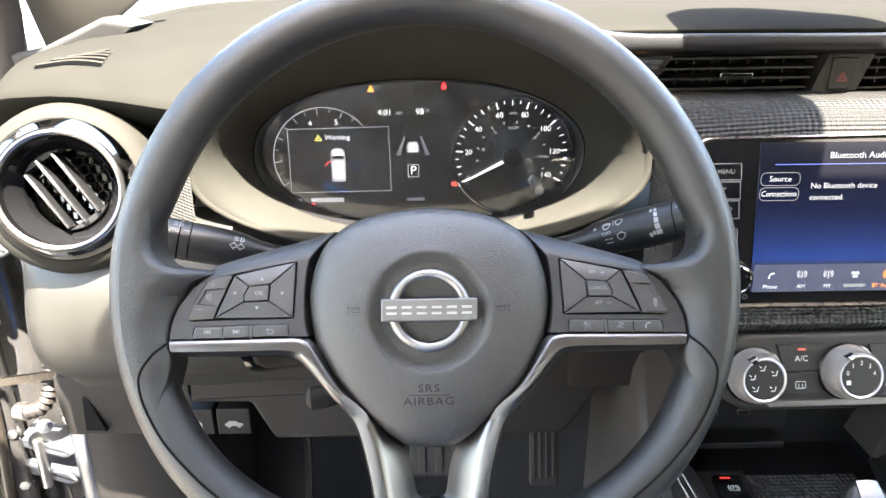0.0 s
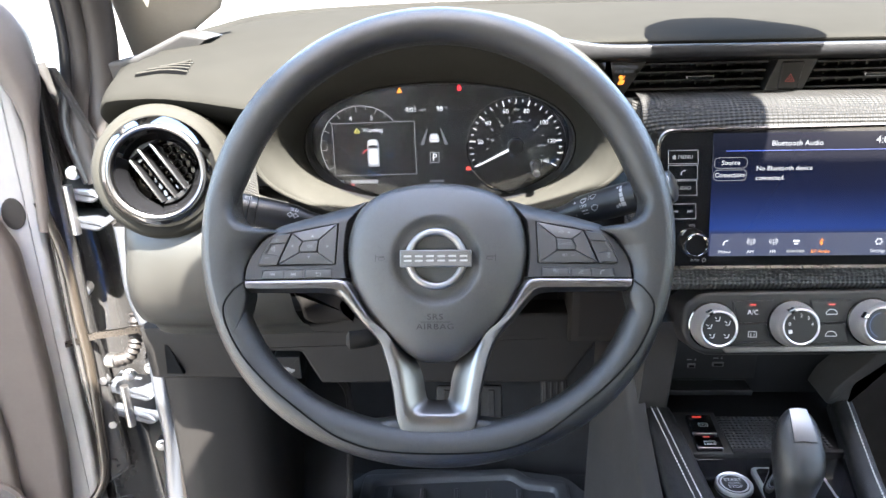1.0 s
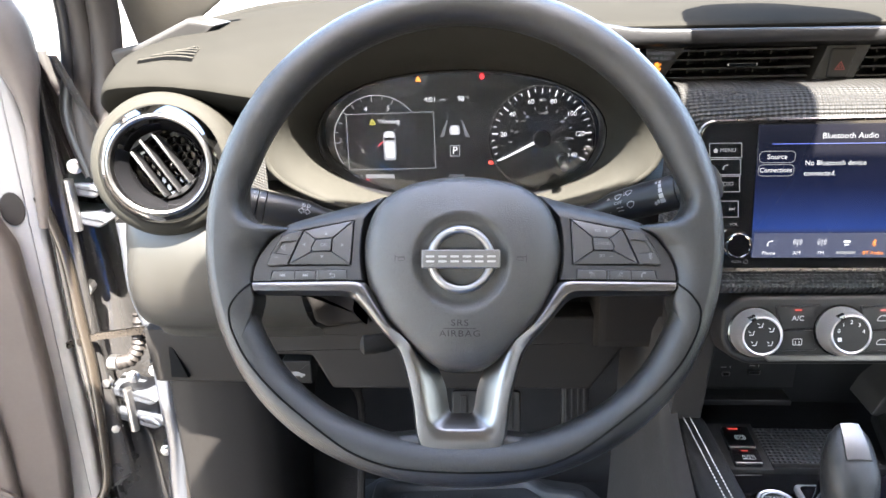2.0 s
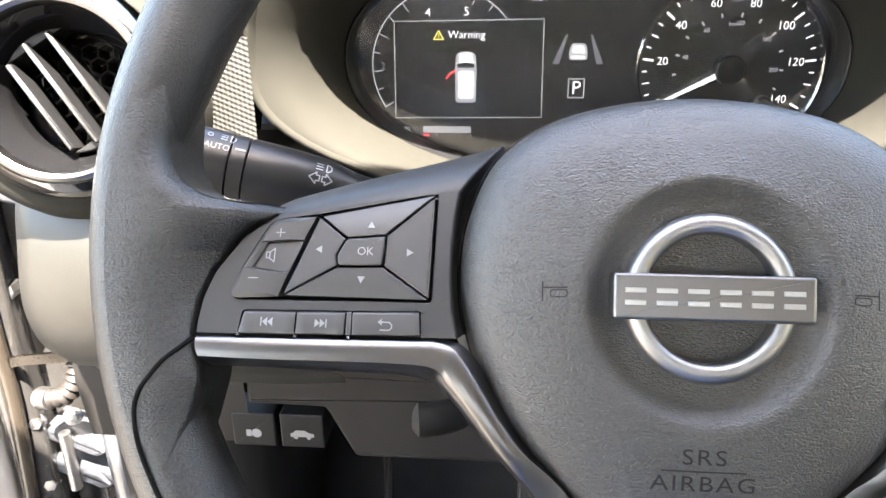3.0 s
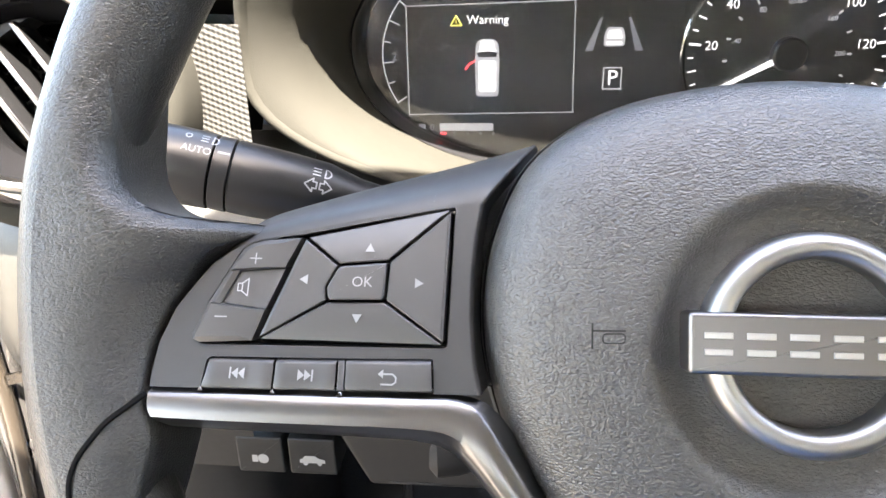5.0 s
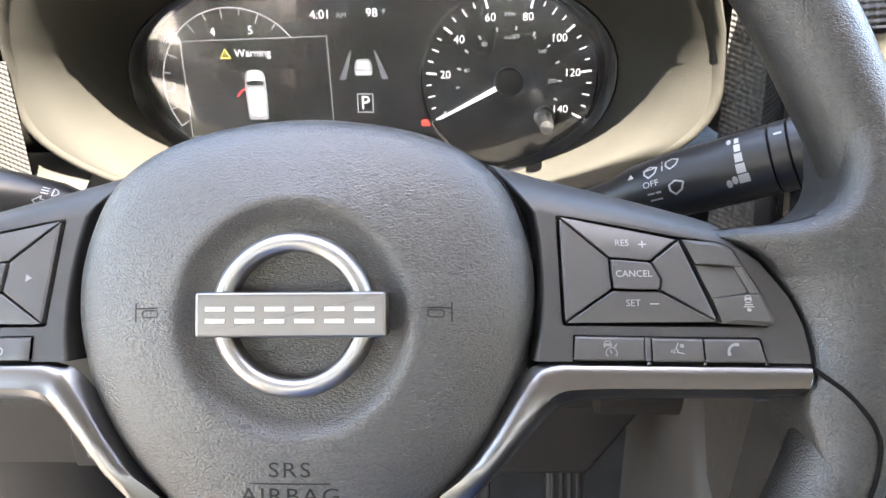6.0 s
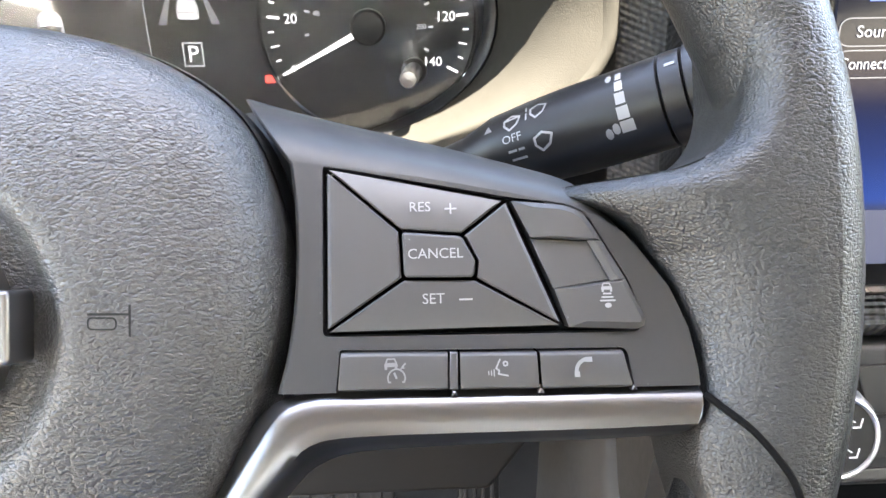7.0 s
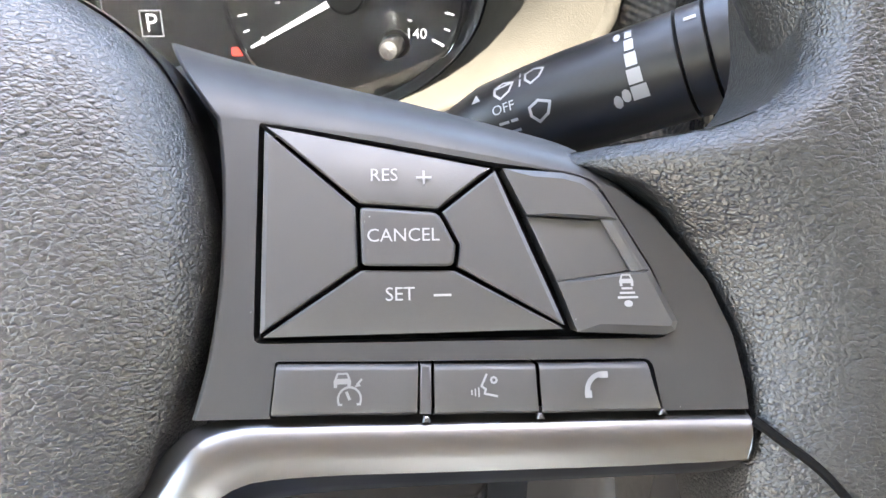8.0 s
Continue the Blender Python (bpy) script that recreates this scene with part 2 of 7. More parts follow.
def rounded(p, r, n=4):
    """Polygon with its corners rounded; r one number or one per corner."""
    out, m = [], len(p)
    for i in range(m):
        a, b, c = Vector(p[i - 1]), Vector(p[i]), Vector(p[(i + 1) % m])
        ri = r[i] if isinstance(r, (list, tuple)) else r
        e1, e2 = a - b, c - b
        k = min(ri, 0.45 * e1.length, 0.45 * e2.length)
        if k < 1e-6:
            out.append(tuple(b))
            continue
        s, e = b + e1.normalized() * k, b + e2.normalized() * k
        for j in range(n + 1):
            t = j / n
            out.append(tuple(s * (1 - t) ** 2 + b * 2 * t * (1 - t) + e * t * t))
    return out


def curve(p, n=4, closed=False):
    """Catmull-Rom through points of any dimension."""
    p = [Vector(q) for q in p]
    out, m = [], len(p)
    for i in range(m if closed else m - 1):
        if closed:
            a, b, c, d = p[i - 1], p[i], p[(i + 1) % m], p[(i + 2) % m]
        else:
            a, b, c, d = p[max(0, i - 1)], p[i], p[i + 1], p[min(m - 1, i + 2)]
        for j in range(n):
            t = j / n
            out.append(0.5 * ((2 * b) + (c - a) * t + (2 * a - 5 * b + 4 * c - d) * t * t + (3 * b - a - 3 * c + d) * t ** 3))
    if not closed:
        out.append(p[-1])
    return out


def xyz(a, b, h):
    return (a, b, h)


def slab(bm, poly, h0, h1, bev=0.0, f=xyz, seg=2, back=False):
    p = [tuple(q[:2]) for q in poly]
    if area2(p) < 0:
        p.reverse()
    rings = [(p, h0)]
    if bev > 0:
        for k in range(seg + 1):
            a = math.pi / 2 * k / seg
            rings.append((inset(p, bev * (1 - math.cos(a))), h1 - bev + bev * math.sin(a)))
    else:
        rings.append((p, h1))
    if bev > 0:
        rings.append((inset(p, bev * 1.12), h1))
    vs = [[bm.verts.new(f(a, b, h)) for a, b in r] for r, h in rings]
    m = len(p)
    for r0, r1 in zip(vs, vs[1:]):
        for i in range(m):
            bm.faces.new((r0[i - 1], r0[i], r1[i], r1[i - 1]))
    bm.faces.new(vs[-1])
    if back:
        bm.faces.new(vs[0][::-1])
    return bm


def loft(bm, rings, closed=True, cap=(False, False)):
    vs = [[bm.verts.new(tuple(q)) for q in r] for r in rings]
    m = len(vs[0])
    for r0, r1 in zip(vs, vs[1:]):
        for i in range(0 if closed else 1, m):
            bm.faces.new((r0[i - 1], r0[i], r1[i], r1[i - 1]))
    if cap[0]:
        bm.faces.new(vs[0][::-1])
    if cap[1]:
        bm.faces.new(vs[-1])
    return bm


def flat(bm, polys, f, h=0.0):
    for p in polys:
        if len(p) > 2:
            bm.faces.new([bm.verts.new(f(a, b, h)) for a, b in p])
    return bm


def stroke(pts, w, closed=False):
    out, n = [], len(pts)
    for i in range(n if closed else n - 1):
        a, b = Vector(pts[i]), Vector(pts[(i + 1) % n])
        d = (b - a)
        if d.length < 1e-9:
            continue
        d.normalize()
        k = Vector((-d.y, d.x)) * w / 2
        e = d * w * 0.25
        out.append([tuple(a - e - k), tuple(b + e - k), tuple(b + e + k), tuple(a - e + k)])
    return out


def arc(cx, cy, r, a0, a1, n=16, ry=None):
    ry = ry or r
    return [(cx + r * math.cos(radians(a0 + (a1 - a0) * i / n)), cy + ry * math.sin(radians(a0 + (a1 - a0) * i / n))) for i in range(n + 1)]


def disc(cx, cy, r, n=16, ry=None):
    return arc(cx, cy, r, 0, 360, n, ry)[:-1]


def box2(cx, cy, w, h):
    return [(cx - w / 2, cy - h / 2), (cx + w / 2, cy - h / 2), (cx + w / 2, cy + h / 2), (cx - w / 2, cy + h / 2)]


def shift(polys, dx, dy, s=1.0):
    return [[(a * s + dx, b * s + dy) for a, b in p] for p in polys]


def tube(bm, pts, r, n=10, cap=True):
    pts = [Vector(p) for p in pts]
    rings, up = [], None
    for i, p in enumerate(pts):
        d = (pts[min(i + 1, len(pts) - 1)] - pts[max(i - 1, 0)]).normalized()
        if up is None:
            up = Vector((0, 0, 1)) if abs(d.z) < 0.9 else Vector((0, 1, 0))
        s = d.cross(up).normalized()
        up = s.cross(d).normalized()
        ri = r(i / (len(pts) - 1)) if callable(r) else r
        rings.append([p + (s * math.cos(t) + up * math.sin(t)) * ri for t in [2 * math.pi * k / n for k in range(n)]])
    return loft(bm, rings, cap=(cap, cap))


def lathe(bm, prof, m=Matrix.Identity(4), n=40, cap=False, sx=1.0):
    """Profile of (radius, height) turned about local z, placed by m."""
    rings = [[m @ Vector((r * sx * math.cos(2 * math.pi * k / n), r * math.sin(2 * math.pi * k / n), h)) for k in range(n)] for r, h in prof]
    return loft(bm, rings, cap=(False, cap))


def frame_of(at, normal, up=(0, 0, 1)):
    """Local x right, y up, z along normal (towards the viewer)."""
    z = Vector(normal).normalized()
    x = Vector(up).cross(z).normalized()
    y = z.cross(x)
    m = Matrix((x, y, z)).transposed().to_4x4()
    m.translation = at
    return m


def on(m):
    return lambda a, b, h: m @ Vector((a, b, h))


def lettering(s, size, f, h=0.0, align="CENTER", stretch=1.0, spacing=1.0):
    """Letters as a mesh; size is the height of a capital."""
    cu = bpy.data.curves.new("letters", "FONT")
    cu.body, cu.align_x, cu.align_y, cu.size, cu.resolution_u = s, align, "CENTER", size / 0.69, 3
    cu.space_character = spacing
    ob = bpy.data.objects.new("letters", cu)
    scene.collection.objects.link(ob)
    me = bpy.data.meshes.new_from_object(ob.evaluated_get(bpy.context.evaluated_depsgraph_get()))
    bm = bmesh.new()
    bm.from_mesh(me)
    bpy.data.objects.remove(ob)
    bpy.data.meshes.remove(me)
    bpy.data.curves.remove(cu)
    for v in bm.verts:
        v.co = Vector(f(v.co.x * stretch, v.co.y, h))
    return bm


def moved(f, a0, b0, turn=0.0):
    c, s = math.cos(radians(turn)), math.sin(radians(turn))
    return lambda a, b, h: f(a0 + a * c - b * s, b0 + a * s + b * c, h)


def B():
    return bmesh.new()


def holed(outer, holes, f, depth):
    """A plate with holes through it: its face, its outer skirt and the walls of the holes."""
    bm = bmesh.new()
    edges = []
    for loop in [outer] + holes:
        top = [bm.verts.new(f(a, b, 0.0)) for a, b in loop]
        low = [bm.verts.new(f(a, b, -depth)) for a, b in loop]
        for i in range(len(top)):
            edges.append(bm.edges.new((top[i - 1], top[i])))
            bm.faces.new((low[i - 1], low[i], top[i], top[i - 1]))
    bmesh.ops.triangle_fill(bm, edges=edges, use_beauty=True, use_dissolve=False)
    return bm


def prism(poly, h0, h1, bev, f=xyz, seg=2, back=False):
    return slab(B(), poly, h0, h1, bev, f, seg, back)


def block(x0, x1, y0, y1, z0, z1, bev=0.003, seg=2):
    """Box with rounded upper edges, closed below."""
    return prism([(x0, y0), (x1, y0), (x1, y1), (x0, y1)], z0, z1, bev, xyz, seg, True)

from mathutils.bvhtree import BVHTree

# ---- setting: ground, cabin shell ----
g = B()
slab(g, [(-60, -60), (60, -60), (60, 60), (-60, 60)], -0.3, 0.0)
solid("ground", g, asphalt, "pale sunlit asphalt of a car park", "ground", "structure")

# unseen roof; its front edge is cut to throw shade on the dash
bm = B()
slab(bm, [(-0.420, -1.3), (1.15, -1.3), (1.15, 0.318), (0.368, 0.318), (0.350, 0.44), (0.325, 0.478), (0.295, 0.478), (0.268, 0.44), (0.255, 0.340), (0.0, 0.345), (-0.10, 0.318), (-0.17, 0.265), (-0.225, 0.20), (-0.262, 0.18)], 1.50, 1.54, back=True)
# extra slab reaching out past the body, added to shade the open door
slab(bm, [(-0.262, 0.18), (-0.262, 0.30), (-0.415, 0.34), (-0.425, 0.62), (-0.63, 0.62), (-0.60, -1.3), (-0.42, -1.3)], 1.50, 1.535, back=True)
# side rails hung low to hold back sky light
for x0, x1, y1 in ((-0.48, -0.42, 0.05), (1.15, 1.21, 0.40)):
    slab(bm, [(x0, -1.34), (x1, -1.34), (x1, y1), (x0, y1)], 1.28, 1.54, 0.01, back=True)
solid("ceiling", bm, roofing, "unseen roof lining of the car, cut to cast wanted shade", "ceiling", "structure")
# unseen wall; opening lights the hub, closed right part keeps the screen dark
bm = B()
slab(bm, [(-0.50, -1.34), (1.21, -1.34), (1.21, -1.30), (-0.50, -1.30)], 0.35, 1.12, back=True)
slab(bm, [(0.42, -1.34), (1.21, -1.34), (1.21, -1.30), (0.42, -1.30)], 1.12, 1.50, back=True)
solid("wall_rear", bm, dash_dark, "unseen rear wall, its opening placed to light the wheel hub", "wall", "structure")
bm = B()
slab(bm, [(1.15, -1.3), (1.21, -1.3), (1.21, 1.2), (1.15, 1.2)], 0.30, 1.08, back=True)
solid("wall_passenger_side", bm, trim_door, "dark inner side of the passenger door", "wall", "structure")
bm = B()
slab(bm, [(-0.47, -1.3), (1.15, -1.3), (1.15, 1.25), (-0.47, 1.25)], 0.30, 0.34, back=True)
solid("floor", bm, carpet, "black needle-felt carpet of the footwell", "floor", "structure")
bm = B()
slab(bm, [(-0.44, 1.07), (1.15, 1.07), (1.15, 1.13), (-0.44, 1.13)], 0.34, 1.12, back=True)
solid("bulkhead", bm, carpet, "black carpeted bulkhead behind the pedals", "wall", "structure")

# unseen block, blue only to put a blue reflection in the silver trim
bm = prism(rounded([(-0.27, -0.50), (0.26, -0.50), (0.25, 0.10), (-0.26, 0.10)], 0.05), 0.45, 0.66, 0.04, xyz, 4, True)
solid("seat_base_reflector", bm, M("seat_reflection_blue", (0.04, 0.19, 0.50), 0.85, grain="fine", gs=900, gd=0.0006, gst=0.8), "unseen seat base, coloured blue to reflect in the silver trim", "seat", "structure")

# unseen backrest, added to keep light from behind off the lower dash
bm = prism(rounded([(-0.27, -0.64), (0.26, -0.64), (0.24, -0.48), (-0.25, -0.48)], 0.05), 0.55, 1.22, 0.05, xyz, 4, True)
solid("seat_back_blocker", bm, M("backrest_cloth", (0.09, 0.09, 0.093), 0.9, grain="fine", gs=900, gd=0.0006, gst=0.8), "unseen grey backrest, added to block light from behind", "seat", "structure")
# unseen side wall and pillar, added to cut light from the left rear
bm = B()
slab(bm, [(-0.53, -1.3), (-0.47, -1.3), (-0.47, -0.36), (-0.53, -0.36)], 0.30, 1.04, 0.01, back=True)
slab(bm, [(-0.53, -0.46), (-0.47, -0.46), (-0.46, -0.36), (-0.53, -0.36)], 1.03, 1.50, 0.0, back=True)
solid("wall_driver_side_blocker", bm, trim_door, "unseen rear door and centre pillar, added to block side light", "wall", "structure")
# rear-view mirror, whose shade lies on the dash top
mir = thing("rear_view_mirror", "dark rear-view mirror housing at the windscreen", "mirror", (0.34, 0.63, 1.42))
part("housing", prism(rounded([(0.220, 0.473), (0.390, 0.473), (0.395, 0.573), (0.360, 0.673), (0.295, 0.673), (0.245, 0.593)], 0.04, 6), 1.40, 1.43, 0.008, xyz, 3, True), satin_black, mir)
part("arm", tube(B(), [(0.300, 0.503, 1.42), (0.305, 0.47, 1.46), (0.310, 0.430, 1.505)], 0.012, 10), satin_black, mir)

# ---- steering wheel ----
def lerp(a, b, t):
    return a + (b - a) * t


TILT = radians(24)
WHEEL = Matrix(((1, 0, 0), (0, math.sin(TILT), -math.cos(TILT)), (0, math.cos(TILT), math.sin(TILT)))).to_4x4()
WHEEL.translation = (-0.006, 0.385, 1.074)
wheel = thing("steering_wheel", "black leather three-spoke steering wheel with satin silver trim", "steering wheel", m=WHEEL)


def wpart(name, bm, material, parent=None, label="", sharp=38):
    return part(name, bm, material, parent or wheel, label, True, sharp)


RC = (-0.001, 0.0162)


def rim_radii(a):
    """Outer and inner radius of the rim at an angle (degrees, 0 to the right, anticlockwise)."""
    s = math.sin(radians(a))
    ro = 0.1858
    ri = 0.1572 + 0.0015 * math.exp(-((s + 0.10) / 0.22) ** 2) + 0.0050 * math.exp(-((s - 0.14) / 0.13) ** 2)
    if s < -0.5:
        k = ((-s - 0.5) / 0.5) ** 2
        ro -= 0.0095 * k
        ri -= 0.0130 * k
    return ro, ri


bm = B()
rings = []
N = 120
for i in range(N + 1):
    a = 360 * i / N
    ro, ri = rim_radii(a)
    rc, ha = (ro + ri) / 2, (ro - ri) / 2
    c, s = math.cos(radians(a)), math.sin(radians(a))
    ring = []
    for k in range(20):
        t = 2 * math.pi * k / 20
        r = rc + ha * math.cos(t)
        ring.append((RC[0] + r * c, RC[1] + r * s, -0.0315 + 0.0170 * math.sin(t)))
    rings.append(ring)
loft(bm, rings)
bmesh.ops.remove_doubles(bm, verts=bm.verts[:], dist=1e-5)
rim = wpart("rim", bm, leather, label="grained black leather rim with a flattened bottom")


def P(u, v):
    return -0.0240 - 0.28 * (v + 0.0036) - 0.010 * (u - 0.08)


def side(s, dh=0.0):
    return lambda u, v, h: (s * u, v + 0.0009, P(u, v) + h + dh)


def root_height(u, v, start):
    """Height of the leather flare that rises from the spoke (u = start) to the rim."""
    t = max(0.0, (u - start) / (math.sqrt(0.1745 ** 2 - (v - RC[1]) ** 2) - start))
    return lerp(P(u, max(-0.0150, v)) - 0.0002, -0.0141, 1 - (1 - min(1.0, t)) ** 2.6)


# seam where the lower leather of the rim is sewn in
SEAM = [(0.1498, -0.0152), (0.1527, -0.0178), (0.1566, -0.0212), (0.1600, -0.0255), (0.1632, -0.0310), (0.1642, -0.0380), (0.1611, -0.0506), (0.1499, -0.0709), (0.1304, -0.0925), (0.1080, -0.1110),
        (0.0933, -0.1222), (0.0758, -0.1335), (0.0538, -0.1417), (0.0320, -0.1449), (0.0, -0.1459)]
pts = []
for u, v in curve(SEAM + [(-a, b) for a, b in SEAM[-2::-1]], 4):
    ro, ri = rim_radii(math.degrees(math.atan2(v - RC[1], u - RC[0])))
    r = math.hypot(u - RC[0], v - RC[1])
    w = -0.0315 + 0.0170 * math.sqrt(max(0, 1 - min(1, abs((r - (ro + ri) / 2) / ((ro - ri) / 2))) ** 2))
    k = max(0.0, min(1.0, (-0.022 - v) / 0.030))
    flare = root_height(abs(u), v, 0.1490)
    pts.append((u, v, lerp(max(w, flare), w, k) + 0.0003))
bm = tube(B(), pts, 0.0007, 6)
wpart("seam", bm, gap, rim)

# spokes: leather root, bezel, buttons
INNER = [(0.0716, 0.0313), (0.0729, 0.0225), (0.0735, 0.0125), (0.0734, 0.0030), (0.0724, -0.0065), (0.0708, -0.0138)]
PANEL = [(0.0716, 0.0313), (0.0974, 0.0275), (0.1152, 0.0239), (0.1268, 0.0211), (0.1334, 0.0185), (0.1380, 0.0150), (0.1414, 0.0105),
         (0.1458, 0.0040), (0.1486, -0.0040), (0.1494, -0.0110), (0.1494, -0.0146)] + INNER[:0:-1]
names = {}
for s in (-1, 1):
    # leather root that flares into the rim
    crotch = curve([(0.1600, 0.062), (0.1600, 0.052), (0.1600, 0.0430), (0.1582, 0.0362), (0.1538, 0.0310), (0.1470, 0.0280), (0.1400, 0.0271), (0.1330, 0.0266), (0.1270, 0.0261), (0.1235, 0.0254)], 8)
    beside = curve([(0.1235, 0.0254), (0.1285, 0.0231), (0.1345, 0.0205), (0.1375, 0.0184), (0.1402, 0.0158), (0.1428, 0.0112), (0.1468, 0.0042), (0.1496, -0.0042), (0.1502, -0.0115), (0.1500, -0.0160),
                    (0.1480, -0.0225), (0.1475, -0.0285), (0.1490, -0.0360), (0.1520, -0.0480), (0.1560, -0.062)], 8)
    rows = []
    for u, v in crotch + beside[1:]:
        uo = math.sqrt(0.1745 ** 2 - (v - RC[1]) ** 2)
        fade = max(0.0, min(1.0, (abs(v) - 0.028) / 0.028))
        fade = fade * fade * (3 - 2 * fade)
        tip = max(0.0, min(1.0, (abs(v) - 0.045) / 0.016))
        row = []
        for t, w in [(0.0, -0.048)] + [(q, 0.0) for q in (0.0, 0.008, 0.02, 0.04, 0.06, 0.09, 0.12, 0.16, 0.2, 0.25, 0.3, 0.36, 0.42, 0.5, 0.58, 0.66, 0.74, 0.82, 0.91, 1.0)]:
            uu = u + (uo - u) * t
            rr = math.hypot(uu, v - RC[1])
            ro, ri = rim_radii(math.degrees(math.atan2(v - RC[1], uu)))
            ri -= 0.004 * (1 - tip)
            rim_w = -0.0315 + 0.0170 * math.sqrt(max(0, 1 - ((rr - (ro + ri) / 2) / ((ro - ri) / 2)) ** 2))
            z = lerp(root_height(uu, v, u if v < 0.0112 else lerp(0.1428, 0.1280, min(1.0, (v - 0.0112) / 0.013))), rim_w + lerp(0.0003, -0.0008, tip), fade)
            if w < 0:
                z = w
            else:
                # rolled bead along the switch surround
                if v < 0.0254:
                    z -= 0.0042 * max(0.0, 1 - (uu - u) / 0.0014) ** 2.2
                # the leather rolls over the open edge
                near = min((Vector((uu, v)) - q).length for q in crotch)
                roll = max(0.0, 1 - near / 0.0065) * (1 - tip)
                z -= 0.0065 * (1 - math.sqrt(1 - roll * roll))
            row.append((s * uu + RC[0] * t, v, z))
        rows.append(row)
    bm = loft(B(), rows, closed=False)
    wpart("spoke_root", bm, leather, label="black leather flare where the spoke meets the rim", sharp=70)
    # spoke cover with its sloping shoulder above the switches
    bm = B()
    low = [(0.0585, 0.0490), (0.075, 0.0440), (0.100, 0.0375), (0.120, 0.0318), (0.1300, 0.0285), (0.1362, 0.0245), (0.1405, 0.0180)]
    up = [(0.0716, 0.0310), (0.0800, 0.0297), (0.0974, 0.0270), (0.1145, 0.0235), (0.1258, 0.0206), (0.1320, 0.0177), (0.1360, 0.0143)]
    rl = []
    for t in (0, 0.12, 0.3, 0.55, 0.8, 1.0):
        row = []
        for (a, b), (c, d) in zip(curve(low, 4), curve(up, 4)):
            u, v = a + (c - a) * t, b + (d - b) * t
            row.append((s * u, v + 0.0009, P(c, d) - 0.00012 - 0.0195 * (1 - t) ** 1.9))
        rl.append(row)
    back = [(x, y + 0.001, z - 0.022) for x, y, z in rl[0]]
    loft(bm, [back] + rl, closed=False)
    # rounded flank that drops beside the airbag cover
    edge = [rl[k][0] for k in range(len(rl))] + [side(s)(u, v, 0.0) for u, v in curve(INNER, 3)[1:]]
    loft(bm, [[(x - s * a, y, z - d) for x, y, z in edge] for a, d in ((0.0, 0.0), (0.0004, 0.0002), (0.0008, 0.0008), (0.0010, 0.0020), (0.0012, 0.0060), (0.0018, 0.0140), (0.0080, 0.0180))], closed=False)
    wpart("spoke_cover", bm, switch_base, label="satin black shoulder of the spoke", sharp=50)
    # bezel with wells in which the keys sit
    well = [(0.0776, 0.0304), (0.1151, 0.0229), (0.1272, 0.0213), (0.1307, 0.0193), (0.1377, 0.0058), (0.1404, -0.0024), (0.1384, -0.0044), (0.0782, -0.0037)]
    ROW = ([(0.0818, -0.0066), (0.1018, -0.0071), (0.1015, -0.0138), (0.0812, -0.0135)], [(0.1041, -0.0072), (0.1186, -0.0075), (0.1187, -0.0141), (0.1040, -0.0139)],
           [(0.1192, -0.0075), (0.1350, -0.0077), (0.1363, -0.0143), (0.1192, -0.0142)])
    row_well = [(0.0814, -0.0062), (0.1021, -0.0067), (0.1037, -0.0067), (0.1352, -0.0072), (0.1361, -0.0080), (0.1368, -0.0144), (0.0808, -0.0139)]
    bm = holed(PANEL, [rounded(well, 0.0012, 3), rounded(row_well, 0.0005, 2)], side(s), 0.012)
    bezel = wpart("switch_bezel", bm, switch_base, label="satin black switch surround")
    bm = B()
    flat(bm, [[(0.0745, -0.020), (0.147, -0.020), (0.147, 0.0), (0.138, 0.024), (0.0745, 0.029)]], side(s, -0.0045))
    wpart("key_well", bm, gap, bezel)
    # keys of the cross pad
    gapw = 0.00042
    TL, TR, BR, BL = (0.0783, 0.0296), (0.1146, 0.0222), (0.1240, -0.0028), (0.0789, -0.0030)
    cTL, cTR, cBR, cBL = (0.0932, 0.0164), (0.1055, 0.0153), (0.1076, 0.0066), (0.0936, 0.0069)
    ctr = rounded([cTL, cTR, (0.1081, 0.0100), cBR, cBL], [0.0012, 0.0012, 0, 0.0012, 0.0012], 3)
    tip = (0.1081, 0.0100)
    for nm, q, w in (("key_up", (TL, TR, cTR, cTL), (0.0013, 0.0003, 0.0003, 0.0003)), ("key_down", (BL, BR, cBR, cBL), (0.0015, 0.0003, 0.0003, 0.0003)),
                     ("key_inner", (TL, cTL, cBL, BL), (0.0003, 0.0003, 0.0003, 0.0007)), ("key_outer", (TR, BR, cBR, tip, cTR), (0.0006, 0.0003, 0.0003, 0.0003, 0.0003))):
        q, w = [tuple(k) for k in q], list(w)
        if area2(q) < 0:
            q.reverse()
            w = w[:-1][::-1] + w[-1:]
        wpart(nm, facet(B(), inset(q, gapw), w, [min(0.0007, k * 0.55) for k in w], -0.0045, 0.0012, side(s)), switch, bezel, sharp=20)
    if area2(ctr) < 0:
        ctr.reverse()
    bm = B()
    slab(bm, inset(ctr, 0.0003), -0.004, 0.0021, 0.0005, side(s), 3)
    names[s] = wpart("key_centre", bm, switch, bezel)
    # volume / distance rocker: two raised ends and a lower middle
    mid = [(0.1189, 0.0143), (0.1330, 0.0132), (0.1368, 0.0060), (0.1228, 0.0042)]
    rocker = wpart("rocker", prism(mid, -0.004, 0.0006, 0.0002, side(s)), switch, bezel)
    wide = 0.0034
